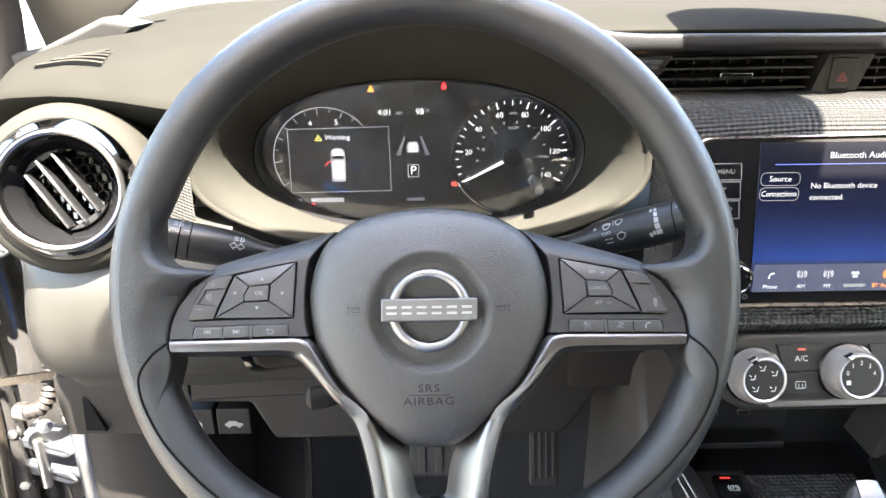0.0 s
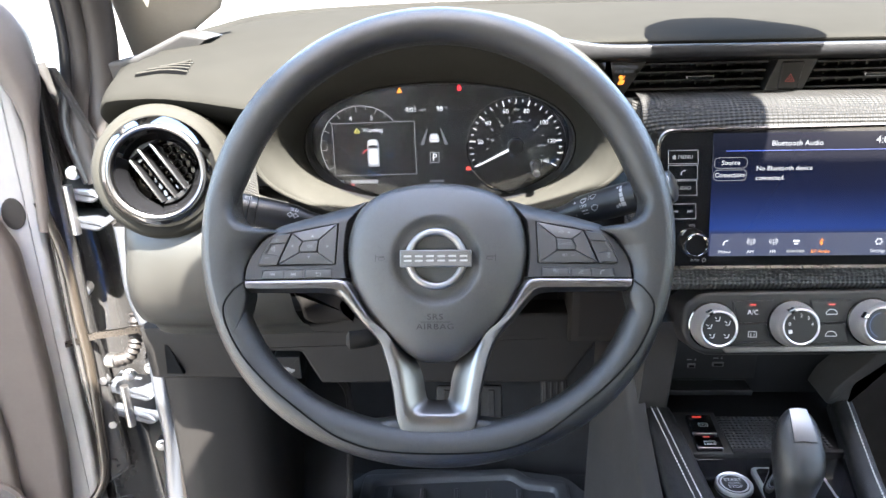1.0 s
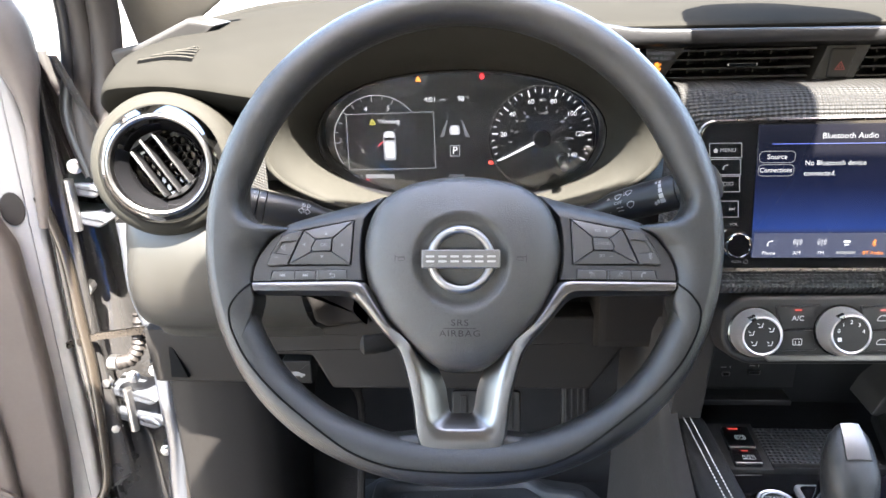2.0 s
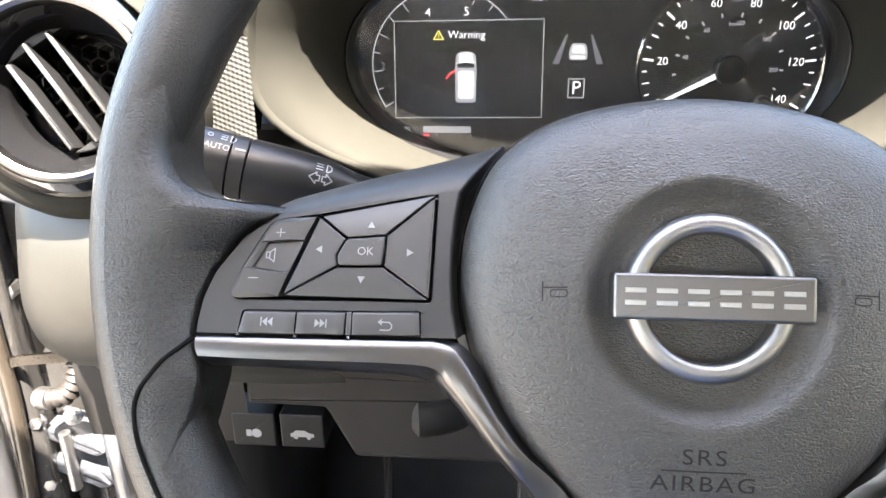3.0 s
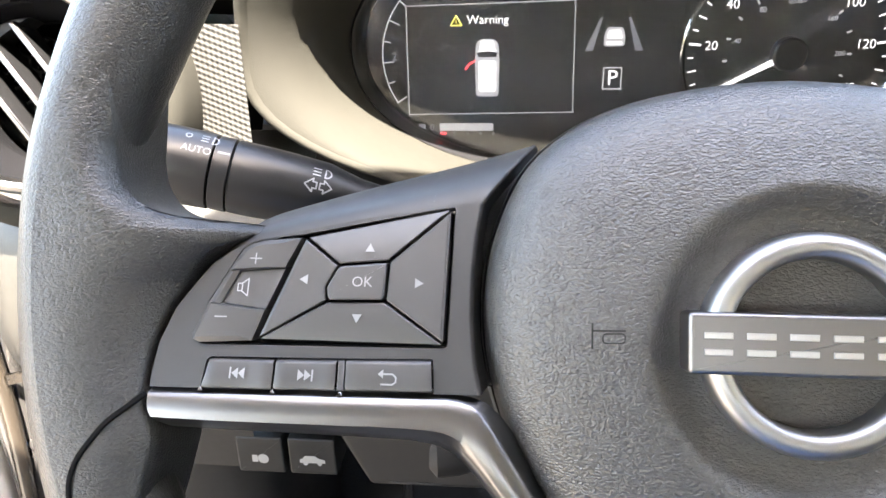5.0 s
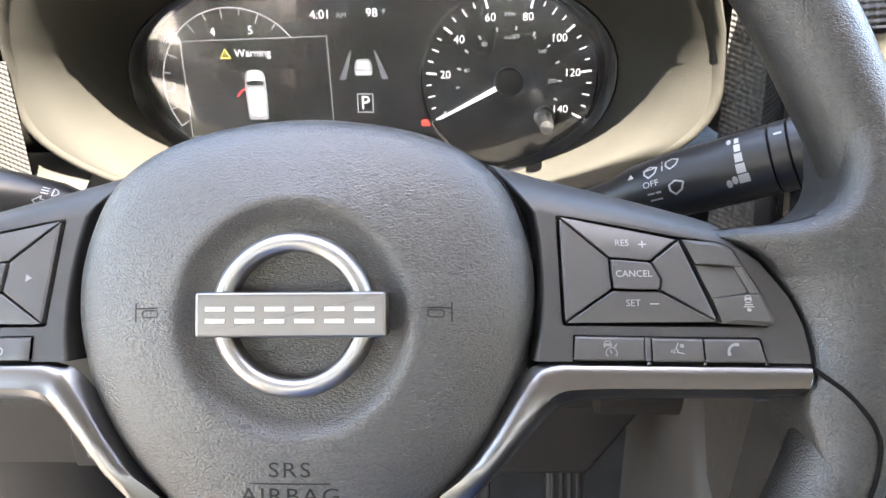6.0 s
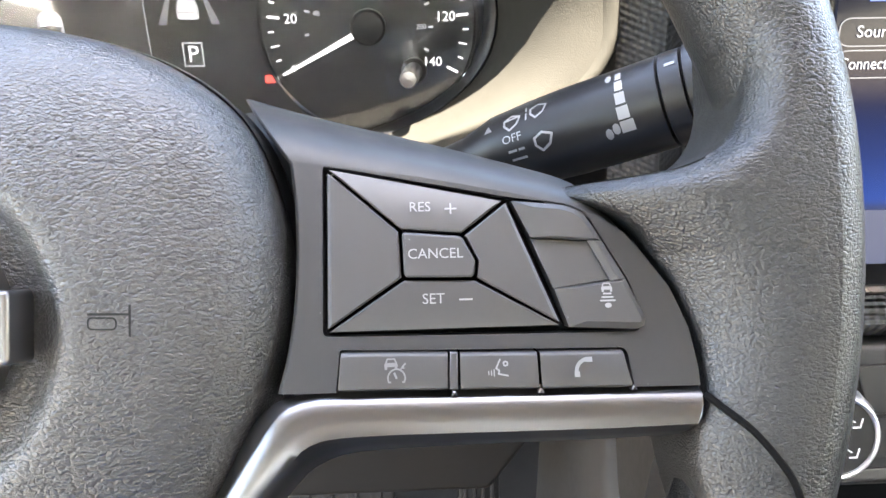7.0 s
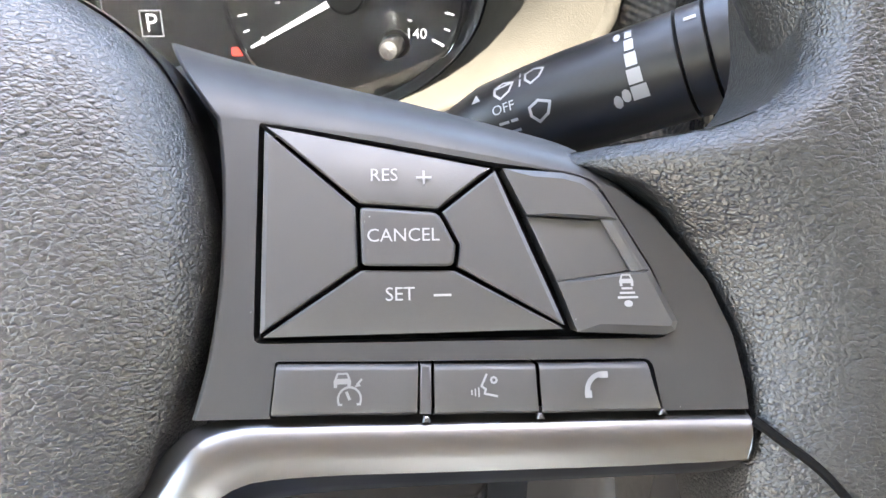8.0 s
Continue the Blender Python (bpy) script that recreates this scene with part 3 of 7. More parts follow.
    for q, w in (([(0.1156, 0.0219), (0.1250, 0.0210), (0.1280, 0.0201), (0.1300, 0.0186), (0.1315, 0.0163), (0.1330, 0.0134), (0.1189, 0.0145)], (0.0010, 0.0010, 0.0010, 0.0010, 0.0010, 0.0004, wide)),
                 ([(0.1228, 0.0042), (0.1369, 0.0058), (0.1395, -0.0004), (0.1401, -0.0019), (0.1396, -0.0032), (0.1380, -0.0038), (0.1252, -0.0031)], (0.0004, 0.0010, 0.0010, 0.0010, 0.0010, 0.0013, wide))):
        wpart("rocker_end", facet(B(), q, w, [0.0011 if k == wide else k * 0.7 for k in w], -0.004, 0.0020, side(s)), switch, rocker, sharp=16)
    wpart("rocker_edge", facet(B(), [(0.1301, 0.0136), (0.1330, 0.0134), (0.1369, 0.0058), (0.1340, 0.0055)], (0.0001, 0.0010, 0.0001, 0.0012), (0.0001, 0.0008, 0.0001, 0.0010), -0.004, 0.0019, side(s)), switch, rocker, sharp=16)
    # row of three keys under the pad, each slightly dished
    for q in ROW:
        (ua, va), (ub, vb), (uc, vc), (ud, vd) = q
        rr = []
        for k in range(11):
            t = k / 10
            e = (2 * t - 1) ** 2
            end = 0.0006 if k in (0, 10) else 0.0
            h = 0.0009 + 0.0007 * e - end
            tu, tv, lu, lv = lerp(ua, ub, t), lerp(va, vb, t), lerp(ud, uc, t), lerp(vd, vc, t)
            rr.append([side(s)(lerp(tu, lu, j), lerp(tv, lv, j), hh) for j, hh in ((0, -0.0045), (0, h - 0.0005), (0.06, h - 0.0001), (0.12, h), (0.5, h - 0.0002), (0.88, h), (0.95, h - 0.0002), (1, h - 0.0007), (1, -0.0045))])
        wpart("row_key", loft(B(), rr, closed=False), switch, bezel, sharp=40)
    bm = B()
    slab(bm, [(0.1021, -0.0070), (0.1037, -0.0071), (0.1036, -0.0139), (0.1018, -0.0138)], -0.0045, 0.0008, 0.0004, side(s))
    wpart("divider", bm, switch, bezel)

# silver trim: one piece from arm to arm
W0 = -0.0215
ST = [  # bottom edge, lower crest, upper crest, inner edge, each (u, v), and the heights
    ((0.1462, -0.0240), (0.1488, -0.0190), (0.1494, -0.0152), (0.1494, -0.0139)),
    ((0.1300, -0.0243), (0.1320, -0.0192), (0.1320, -0.0149), (0.1320, -0.0137)),
    ((0.1050, -0.0245), (0.1050, -0.0190), (0.1050, -0.0146), (0.1050, -0.0134)),
    ((0.0850, -0.0250), (0.0860, -0.0188), (0.0860, -0.0144), (0.0860, -0.0132)),
    ((0.0775, -0.0270), (0.0757, -0.0198), (0.0745, -0.0148), (0.0740, -0.0134)),
    ((0.0725, -0.0310), (0.0702, -0.0262), (0.0682, -0.0200), (0.0655, -0.0180)),
    ((0.0590, -0.0470), (0.0570, -0.0452), (0.0535, -0.0418), (0.0505, -0.0395)),
    ((0.0478, -0.0600), (0.0452, -0.0592), (0.0380, -0.0560), (0.0350, -0.0575)),
    ((0.0425, -0.0700), (0.0402, -0.0697), (0.0322, -0.0685), (0.0190, -0.0740)),
    ((0.0378, -0.0866), (0.0357, -0.0864), (0.0280, -0.0862), (0.0122, -0.0880)),
    ((0.0345, -0.1030), (0.0325, -0.1028), (0.0243, -0.1050), (0.0099, -0.1000)),
    ((0.0320, -0.1230), (0.0300, -0.1225), (0.0215, -0.1155), (0.0085, -0.1070)),
    ((0.0265, -0.1340), (0.0250, -0.1325), (0.0172, -0.1186), (0.0065, -0.1088)),
    ((0.0180, -0.1378), (0.0172, -0.1362), (0.0110, -0.1195), (0.0040, -0.1090)),
]
full = [(q, 1) for q in ST] + [(q, -1) for q in ST[::-1]]
rings = []
for (o, c1, c2, i), s in full:
    arm = max(0.0, min(1.0, (o[0] - 0.050) / 0.03))
    w = [(1 - arm) * W0 + arm * (P(q[0], q[1]) + 0.0006) for q in (o, c1, c2, i)]
    row = [(s * o[0], o[1], w[0] - 0.016), (s * o[0], o[1], w[0] - 0.0085)]
    for t in (0.35, 0.7):
        row.append((s * (o[0] + (c1[0] - o[0]) * t), o[1] + (c1[1] - o[1]) * t, w[0] - 0.0085 + 0.0080 * math.sin(t * 1.57)))
    row += [(s * c1[0], c1[1], w[1]), (s * (c1[0] + c2[0]) / 2, (c1[1] + c2[1]) / 2, (w[1] + w[2]) / 2 + 0.0005), (s * c2[0], c2[1], w[2])]
    drop = lerp(0.002, 0.0155, max(0.0, min(1.0, (-0.026 - o[1]) / 0.030)))
    row += [(s * (c2[0] * 0.8 + i[0] * 0.2), c2[1] * 0.8 + i[1] * 0.2, w[2] - 0.15 * drop), (s * i[0], i[1], w[3] - drop)]
    rings.append(row)
dense = [list(r) for r in zip(*[curve(list(rail), 3) for rail in zip(*rings)])]
bm = B()
loft(bm, dense, closed=False)
for r in (dense[0], dense[-1]):
    bm.faces.new([bm.verts.new(p) for p in r])
wpart("silver_trim", bm, silver, label="satin silver trim along the spokes", sharp=50)
for s in (-1, 1):
    for u in (0.1028, 0.1190, 0.1366):
        bm = prism([(u - 0.0006, -0.0150), (u + 0.0006, -0.0150), (u + 0.0003, -0.0141), (u - 0.0003, -0.0141)], -0.003, 0.0007, 0.0002, side(s), 1)
        wpart("trim_tooth", bm, silver, label="small silver tooth between two keys")
bm = B()
slab(bm, rounded([(-0.060, -0.126), (-0.034, -0.1225), (-0.020, -0.1222), (0.020, -0.1222), (0.034, -0.1225), (0.060, -0.126), (0.050, -0.146), (-0.050, -0.146)], 0.003), -0.045, -0.0235, 0.005, xyz, 3)
wpart("spoke_foot", bm, leather, label="leather under the lower spoke")

# airbag cover
HUB = [(0.0, 0.0620), (0.0355, 0.0570), (0.0580, 0.0443), (0.0680, 0.0255), (0.0708, 0.0045), (0.0668, -0.0180), (0.0560, -0.0400), (0.0440, -0.0540), (0.0330, -0.0645),
       (0.0225, -0.0730), (0.0125, -0.0783), (0.0, -0.0795)]
HUB = HUB + [(-a, b) for a, b in HUB[-2:0:-1]]
hub2 = curve([(a, b) for a, b in HUB], 6, True)
bm = B()
HX = 0.0004
rings = [[(HX + p.x, p.y, -0.055) for p in hub2]]
for fcr, w, k in ((1.0, -0.034, 0), (0.995, -0.0285, 0), (0.975, -0.0240, 0), (0.945, -0.0203, 0), (0.90, -0.0175, 0), (0.82, -0.0146, 0), (0.72, -0.0124, 0.15), (0.62, -0.0109, 0.45),
                  (0.56, -0.0102, 0.8), (0.535, -0.0101, 1), (0.515, -0.0107, 1), (0.485, -0.0126, 1), (0.455, -0.0143, 1), (0.425, -0.0152, 1), (0.39, -0.0155, 1), (0.2, -0.0155, 1), (0.02, -0.0155, 1)):
    ring = []
    for p in hub2:
        a = math.atan2(p.y, p.x)
        r = p.length * fcr
        rc = 0.0655 * fcr
        r = r * (1 - k) + rc * k
        ring.append((HX + r * math.cos(a), r * math.sin(a), -0.035 + (w + 0.034) * 0.92 - 0.0040 * max(0, r * math.sin(a) / 0.06) * (1 - k) * 0.6))
    rings.append(ring)
loft(bm, rings, cap=(False, True))
hub = wpart("airbag_cover", bm, hub_skin, label="grained black airbag cover with a round dish", sharp=60)
# groove round the cover
bm = B()
loft(bm, [[(HX + p.x * k, p.y * k, w) for p in hub2] for k, w in ((0.995, -0.040), (1.006, -0.036), (1.012, -0.038), (1.014, -0.05))])
wpart("hub_surround", bm, satin_black)


def wf(u, v, h):
    return (u, v, h)


# badge: ring and plain bar
bm = B()
prof = [(0.0182, -0.0190), (0.0182, -0.0130), (0.0190, -0.0116), (0.0208, -0.0108), (0.0226, -0.0116), (0.0238, -0.0134), (0.0240, -0.0190)]
lathe(bm, prof, Matrix.Translation((HX, 0.0012, 0)), 64)
badge = wpart("badge", bm, badge_metal, label="round satin silver badge with a plain bar", sharp=60)
bm = B()
slab(bm, rounded(box2(HX, 0.0014, 0.0544, 0.0128), 0.0011, 3), -0.0190, -0.0094, 0.0009, wf, 3)
wpart("badge_bar", bm, badge_bar_metal, badge)
for i in range(6):
    for dv in (-0.0017, 0.0017):
        bm = prism(box2(HX - 0.0212 + i * 0.00848, 0.0014 + dv, 0.0058, 0.0014), -0.0096, -0.0090, 0.0003, wf)
        wpart("badge_relief", bm, badge_pale, badge, "pale plain strip on the badge bar")
# debossed airbag words and horn marks
hub_tree = BVHTree.FromPolygons([v.co[:] for v in hub.data.vertices], [p.vertices[:] for p in hub.data.polygons])


def hubw(u, v, h):
    hit = hub_tree.ray_cast(Vector((u, v, 0.05)), Vector((0, 0, -1)))[0]
    return (u, v, hit.z + 0.00012 + h)


wpart("airbag_word", lettering("SRS", 0.0043, moved(hubw, -0.0005, -0.0430), 0, stretch=1.2, spacing=1.15), deboss, hub)
wpart("airbag_word", lettering("AIRBAG", 0.0043, moved(hubw, -0.0005, -0.0505), 0, stretch=1.2, spacing=1.15), deboss, hub)
bm = flat(B(), stroke([(-0.012 + 0.00115 * i, -0.0468) for i in range(21)], 0.0004), hubw)
wpart("airbag_line", bm, deboss, hub)
for s in (-1, 1):
    horn = stroke([(-0.0034, 0.0026), (-0.0034, -0.0028)], 0.0004) + stroke([(-0.0032, 0.0010), (0.0034, 0.0012)], 0.0004) + stroke(rounded([(-0.0012, -0.0016), (0.0034, -0.0014), (0.0034, 0.0006), (-0.0012, 0.0004)], 0.0008), 0.0003, True)
    bm = flat(B(), [[(0.0425 * s - s * a, 0.002 + b) for a, b in p] for p in horn], hubw)
    wpart("horn_mark", bm, deboss, hub)

# ---- dashboard ----
board = thing("dashboard", "charcoal moulded plastic dashboard, sunlit along its top", "dashboard", (0.35, 0.9, 0.9))


LEFT_TOP = [(0.662, 1.116), (0.630, 1.126), (0.607, 1.141), (0.603, 1.1515), (0.624, 1.165), (0.66, 1.181), (0.75, 1.201), (0.90, 1.212), (1.12, 1.214)]
RIGHT_TOP = [(0.700, 1.186), (0.636, 1.1895), (0.620, 1.196), (0.6105, 1.2035), (0.617, 1.2080), (0.66, 1.2105), (0.78, 1.212), (0.90, 1.214), (1.12, 1.215)]
rows = []
xs = [-0.362, -0.358, -0.352, -0.343, -0.33, -0.30, -0.28, -0.25, -0.23, -0.20, -0.188, -0.182, -0.17, -0.155, -0.14, -0.11, -0.09, -0.03, 0.03, 0.08, 0.095, 0.11, 0.125, 0.14, 0.155, 0.176, 0.22, 0.32, 0.45, 0.60, 0.80, 1.13]
for x in xs:
    k = max(0.0, min(1.0, (x + 0.16) / 0.28))
    k = k * k * (3 - 2 * k)
    prof = curve([(lerp(a, c, k), lerp(b, d, k)) for (a, b), (c, d) in zip(LEFT_TOP, RIGHT_TOP)], 3)
    e = max(0.0, min(1.0, (-0.338 - x) / 0.024))
    arch = math.sin(math.pi * max(0.0, min(1.0, (-0.205 - x) / 0.20)))
    sink = max(0.0, min(1.0, (-0.19 - x) / 0.16))
    hood_z = 1.095 + 0.146 * math.sqrt(max(0.0, 1 - ((x + 0.012) / 0.196) ** 2)) - 0.006
    if -0.187 < x < 0.175:
        front = [i for i, p in enumerate(prof) if i > 6 and (p.y >= hood_z or p.x > 0.74)]
        prof = [prof[min(max(i, front[0]), len(prof) - 1)] + Vector((0.0004 * min(0, i - front[0]), 0)) for i in range(len(prof))]
    rows.append([(x - 0.22 * min(0.15, max(0, y - 0.70)) * max(0, min(1, (-0.14 - x) / 0.2)), y + 0.022 * e * e, z - 0.014 * e * e + 0.013 * arch * max(0.0, min(1.0, (0.68 - y) / 0.06)) - 0.022 * sink * max(0.0, min(1.0, (y - 0.68) / 0.10))) for y, z in prof])
top_pad = part("top_pad", loft(B(), rows, closed=False), dash_top, board, "grained charcoal dash top, coloured darker to offset the sun on it")


LEDGE = [(-0.388, 0.735, 1.135), (-0.391, 0.78, 1.157), (-0.396, 0.83, 1.168), (-0.393, 0.89, 1.174), (-0.385, 0.97, 1.183), (-0.360, 1.05, 1.191), (-0.328, 1.15, 1.198), (-0.27, 1.22, 1.201), (-0.15, 1.29, 1.203), (0.0, 1.33, 1.204), (0.3, 1.36, 1.204), (1.1, 1.36, 1.204)]
part("ledge", loft(B(), [[(p.x + d, p.y - d * 0.3, p.z + h) for d, h in ((0.016, -0.012), (0.004, -0.004), (0.0, 0.004), (-0.004, 0.0075), (-0.010, 0.008), (-0.026, 0.004), (-0.040, -0.06))] for p in curve(LEDGE, 4)], closed=False, cap=(True, True)), dash_top, board, "raised edge of the dash top beside the pillar", sharp=60)


def oval(cz, a, bt, bb, y, n=56, e=2.25, cx=-0.006):
    out = []
    for i in range(n):
        t = 2 * math.pi * i / n
        c, s = math.cos(t), math.sin(t)
        x = cx + a * math.copysign(abs(c) ** (2 / e), c)
        z = cz + (bt if s > 0 else bb) * math.copysign(abs(s) ** (2 / e), s)
        out.append((x, y(z) if callable(y) else y, z))
    return out


lip = lambda z: 0.600 - 0.40 * max(0.0, z - 1.110)
bm = B()
loft(bm, [oval(1.095, 0.235, 0.110, 0.072, 0.95, e=2.0), oval(1.095, 0.218, 0.128, 0.072, 0.80, e=2.0), oval(1.095, 0.202, 0.142, 0.072, 0.67, e=2.0, cx=-0.010), oval(1.095, 0.194, 0.146, 0.0700, lambda z: lip(z) + 0.020, e=2.0, cx=-0.012),
          oval(1.095, 0.1915, 0.1455, 0.0690, lambda z: lip(z) + 0.006, e=2.0, cx=-0.013), oval(1.095, 0.189, 0.144, 0.0675, lambda z: lip(z) + 0.0005, e=2.0, cx=-0.013), oval(1.095, 0.186, 0.142, 0.0655, lip, e=2.0, cx=-0.013), oval(1.095, 0.1835, 0.140, 0.0640, lambda z: lip(z) + 0.0015, e=2.0, cx=-0.013)])
part("binnacle_hood", bm, dash, board, "charcoal hood round the instruments", sharp=60)
COLLAR = []
for t, d in ((0.0, 0.0), (0.14, 0.005), (0.32, 0.04), (0.50, 0.12), (0.66, 0.25), (0.80, 0.44), (0.91, 0.70), (1.0, 1.0)):
    COLLAR.append(oval(lerp(1.095, 1.0995, t), lerp(0.1835, 0.1445, t), lerp(0.140, 0.0655, t), lerp(0.0640, 0.0690, t ** 0.7), lambda z, d=d: lerp(lip(z) + 0.0015, 0.6500, d), e=lerp(2.0, 2.2, t), cx=lerp(-0.013, -0.0135, t)))
part("binnacle_collar", loft(B(), COLLAR), dash, board, "collar that narrows from the hood to the instruments", sharp=60)
bm = B()
loft(bm, [oval(1.0995, 0.1447, 0.0657, 0.0692, 0.6490, e=2.2, cx=-0.0135), oval(1.0995, 0.1435, 0.0645, 0.0690, 0.6475, e=2.2, cx=-0.0135), oval(1.0995, 0.1420, 0.0630, 0.0688, 0.6490, cx=-0.0135), oval(1.0995, 0.1400, 0.0615, 0.0680, 0.6590, cx=-0.0135), oval(1.0995, 0.1395, 0.0610, 0.0670, 0.6655, cx=-0.0135)])
part("lens_surround", bm, satin_black, board, "black ring round the instrument lens", sharp=60)

# woven trim band along the dash
bm = B()
band = [(0.640, 1.1535), (0.610, 1.1545), (0.590, 1.1530), (0.578, 1.1480), (0.570, 1.1400), (0.5665, 1.1320), (0.5665, 1.1240)]
loft(bm, [[(x, y + d, z) for y, z in band] for x, d in ((0.184, 0.012), (0.20, 0.008), (0.28, 0.0), (0.45, 0.0), (0.70, 0.01), (1.12, 0.05))], closed=False)
part("woven_band", bm, weave_band, board, "pale grey woven-pattern trim band", sharp=70)
bm = B()
loft(bm, [[(x, lerp(0.618, 0.585, (x - 0.150) / 0.08), z) for z in (1.150, 1.10, 1.05, 1.0, 0.97)] for x in (0.178, 0.19, 0.20, 0.21, 0.23)], closed=False)
part("woven_side", bm, weave, board, sharp=70)
bm = B()
loft(bm, [[(x, lerp(0.616, 0.597, (x + 0.26) / 0.062), z) for z in (1.118, 1.10, 1.07, 1.04)] for x in (-0.26, -0.24, -0.22, -0.21, -0.198)], closed=False)
part("woven_side", bm, weave, board, sharp=70)
bm = B()
loft(bm, [[(x, y, z) for y, z in ((0.600, 0.992), (0.575, 0.990), (0.564, 0.982), (0.560, 0.974), (0.566, 0.966), (0.60, 0.962))] for x in (0.20, 0.30, 0.5, 0.75, 1.12)], closed=False)
part("woven_lower_band", bm, weave_dark, board, "dark woven-pattern trim band", sharp=70)

# knee panels under the wheel
KP = lambda a, b, h: (0.03 + (a - 0.03) * 1.045, 0.035 - h, 1.2935 + (b - 1.285) * 1.045)
BULGE = [(0.625, 1.062), (0.590, 1.046), (0.572, 1.026), (0.564, 1.000), (0.566, 0.968), (0.580, 0.936), (0.606, 0.908), (0.634, 0.890), (0.650, 0.872)]
rows = []
for x, e in ((-0.352, 1.0), (-0.346, 0.55), (-0.337, 0.25), (-0.322, 0.06), (-0.30, 0), (-0.27, 0), (-0.22, 0), (-0.17, 0.1)):
    rows.append([(x - 0.022 * max(0, min(1, (1.0 - z) / 0.12)) * (1 if x < -0.3 else 0), y + 0.045 * e, z) for y, z in BULGE])
part("knee_bulge", loft(B(), [[q for q in curve(r, 3)] for r in rows], closed=False), bulge_plastic, board, "rounded lower dash panel under the air vent", sharp=70)
bm = B()
loft(bm, [[KP(x, z, -y) for y, z in ((0.690, 0.800), (0.664, 0.797), (0.656, 0.803), (0.652, 0.830), (0.648, 0.858), (0.650, 0.8725), (0.662, 0.8735), (0.70, 0.872))] for x in (-0.376, -0.30, -0.246)], closed=False)
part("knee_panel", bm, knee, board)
bm = B()
slab(bm, rounded([(-0.246, 0.8735), (-0.165, 0.878), (-0.10, 0.890), (0.14, 0.890), (0.17, 0.86), (0.13, 0.798), (-0.165, 0.7965), (-0.186, 0.840), (-0.246, 0.841)], 0.004), -0.69, -0.650, 0.004, KP, 3)
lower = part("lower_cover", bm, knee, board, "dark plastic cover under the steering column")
bm = B()
for i in range(9):
    slab(bm, box2(-0.150 + i * 0.0042, 0.8005, 0.0030, 0.0016), -0.651, -0.6495, 0, KP)
part("moulded_marks", bm, dash_dark, lower)
# open pocket, bracket and column hole
bm = B()
slab(bm, box2(-0.215, 0.893, 0.075, 0.052), -0.74, -0.725, 0, KP)
slab(bm, box2(-0.215, 0.906, 0.072, 0.003), -0.74, -0.664, 0.001, KP)
slab(bm, box2(-0.215, 0.923, 0.08, 0.003), -0.74, -0.650, 0.001, KP)
part("pocket", bm, dash_dark, board, "open black pocket")
bm = B()
slab(bm, rounded([(-0.190, 0.925), (-0.120, 0.925), (-0.128, 0.90), (-0.112, 0.884), (-0.165, 0.878), (-0.178, 0.885), (-0.182, 0.905)], 0.004), -0.70, -0.645, 0.006, KP, 3)
part("bracket", bm, knee, board)
# wall takes the dark knee colour to stand for shade behind the column
bm = B()
slab(bm, [(-0.26, 0.80), (0.2, 0.80), (0.2, 1.03), (-0.26, 1.03)], -0.80, -0.76, 0, KP)
slab(bm, [(0.13, 0.86), (0.235, 0.86), (0.235, 1.03), (0.13, 1.03)], -0.80, -0.63, 0.01, KP)
part("inner_wall", bm, knee, board)

# three small switches left of the lower cover
for k, x in enumerate((-0.243, -0.2055)):
    bm = prism(rounded(box2(x, 0.8175, 0.034, 0.030), 0.002), -0.68, -0.651, 0.0015, KP, 3)
    sw = thing("dash_switch", "small black push switch with a pale pictogram", "switch", KP(x, 0.818, -0.66), "switches under the wheel")
    part("button", bm, M("switch_plastic", (0.004, 0.004, 0.004), 0.5, spec=0.15), sw)
    f = lambda a, b, h, x=x: KP(x + a, 0.815 + b, -0.6503 + h)
    if k == 1:
        ic = [[(-0.009, -0.002), (0.009, -0.002), (0.009, 0.001), (0.005, 0.0018), (0.002, 0.004), (-0.005, 0.004), (-0.007, 0.0015), (-0.009, 0.001)], disc(-0.005, -0.0025, 0.0017, 8), disc(0.005, -0.0025, 0.0017, 8)]
    else:
        ic = [disc(0.002, 0.0, 0.004, 12), [(-0.006, -0.003), (-0.002, -0.003), (-0.002, 0.003), (-0.006, 0.003)]]
    bm = flat(B(), ic, f)
    part("pictogram", bm, M("faint_print", (0.10, 0.10, 0.10), 0.5), sw)

# ---- steering column and stalks ----
col = thing("steering_column", "black plastic steering column shroud", "steering column", (0, 0.6, 1.0))
bm = B()
rings = []
for t in range(7):
    y = 0.455 + 0.05 * t
    z = 1.040 - 0.020 * t
    a, bt, bb = 0.070 + 0.006 * t, 0.030 + 0.001 * t, 0.075
    rings.append([(-0.006 + a * math.copysign(abs(math.cos(q)) ** 0.7, math.cos(q)), y, z + (bt if math.sin(q) > 0 else bb) * math.copysign(abs(math.sin(q)) ** 0.7, math.sin(q))) for q in [2 * math.pi * k / 32 for k in range(32)]])
loft(bm, rings, cap=(True, True))
part("shroud", bm, dash_dark, col)
bm = tube(B(), [(-0.070, 0.580, 0.915), (-0.086, 0.556, 0.918), (-0.097, 0.548, 0.920), (-0.106, 0.546, 0.920), (-0.109, 0.546, 0.920)], lambda t: 0.0095 - 0.004 * max(0, t - 0.75) * 4, 12)
part("tilt_lever", bm, knee, col, "grey plastic tilt lever")

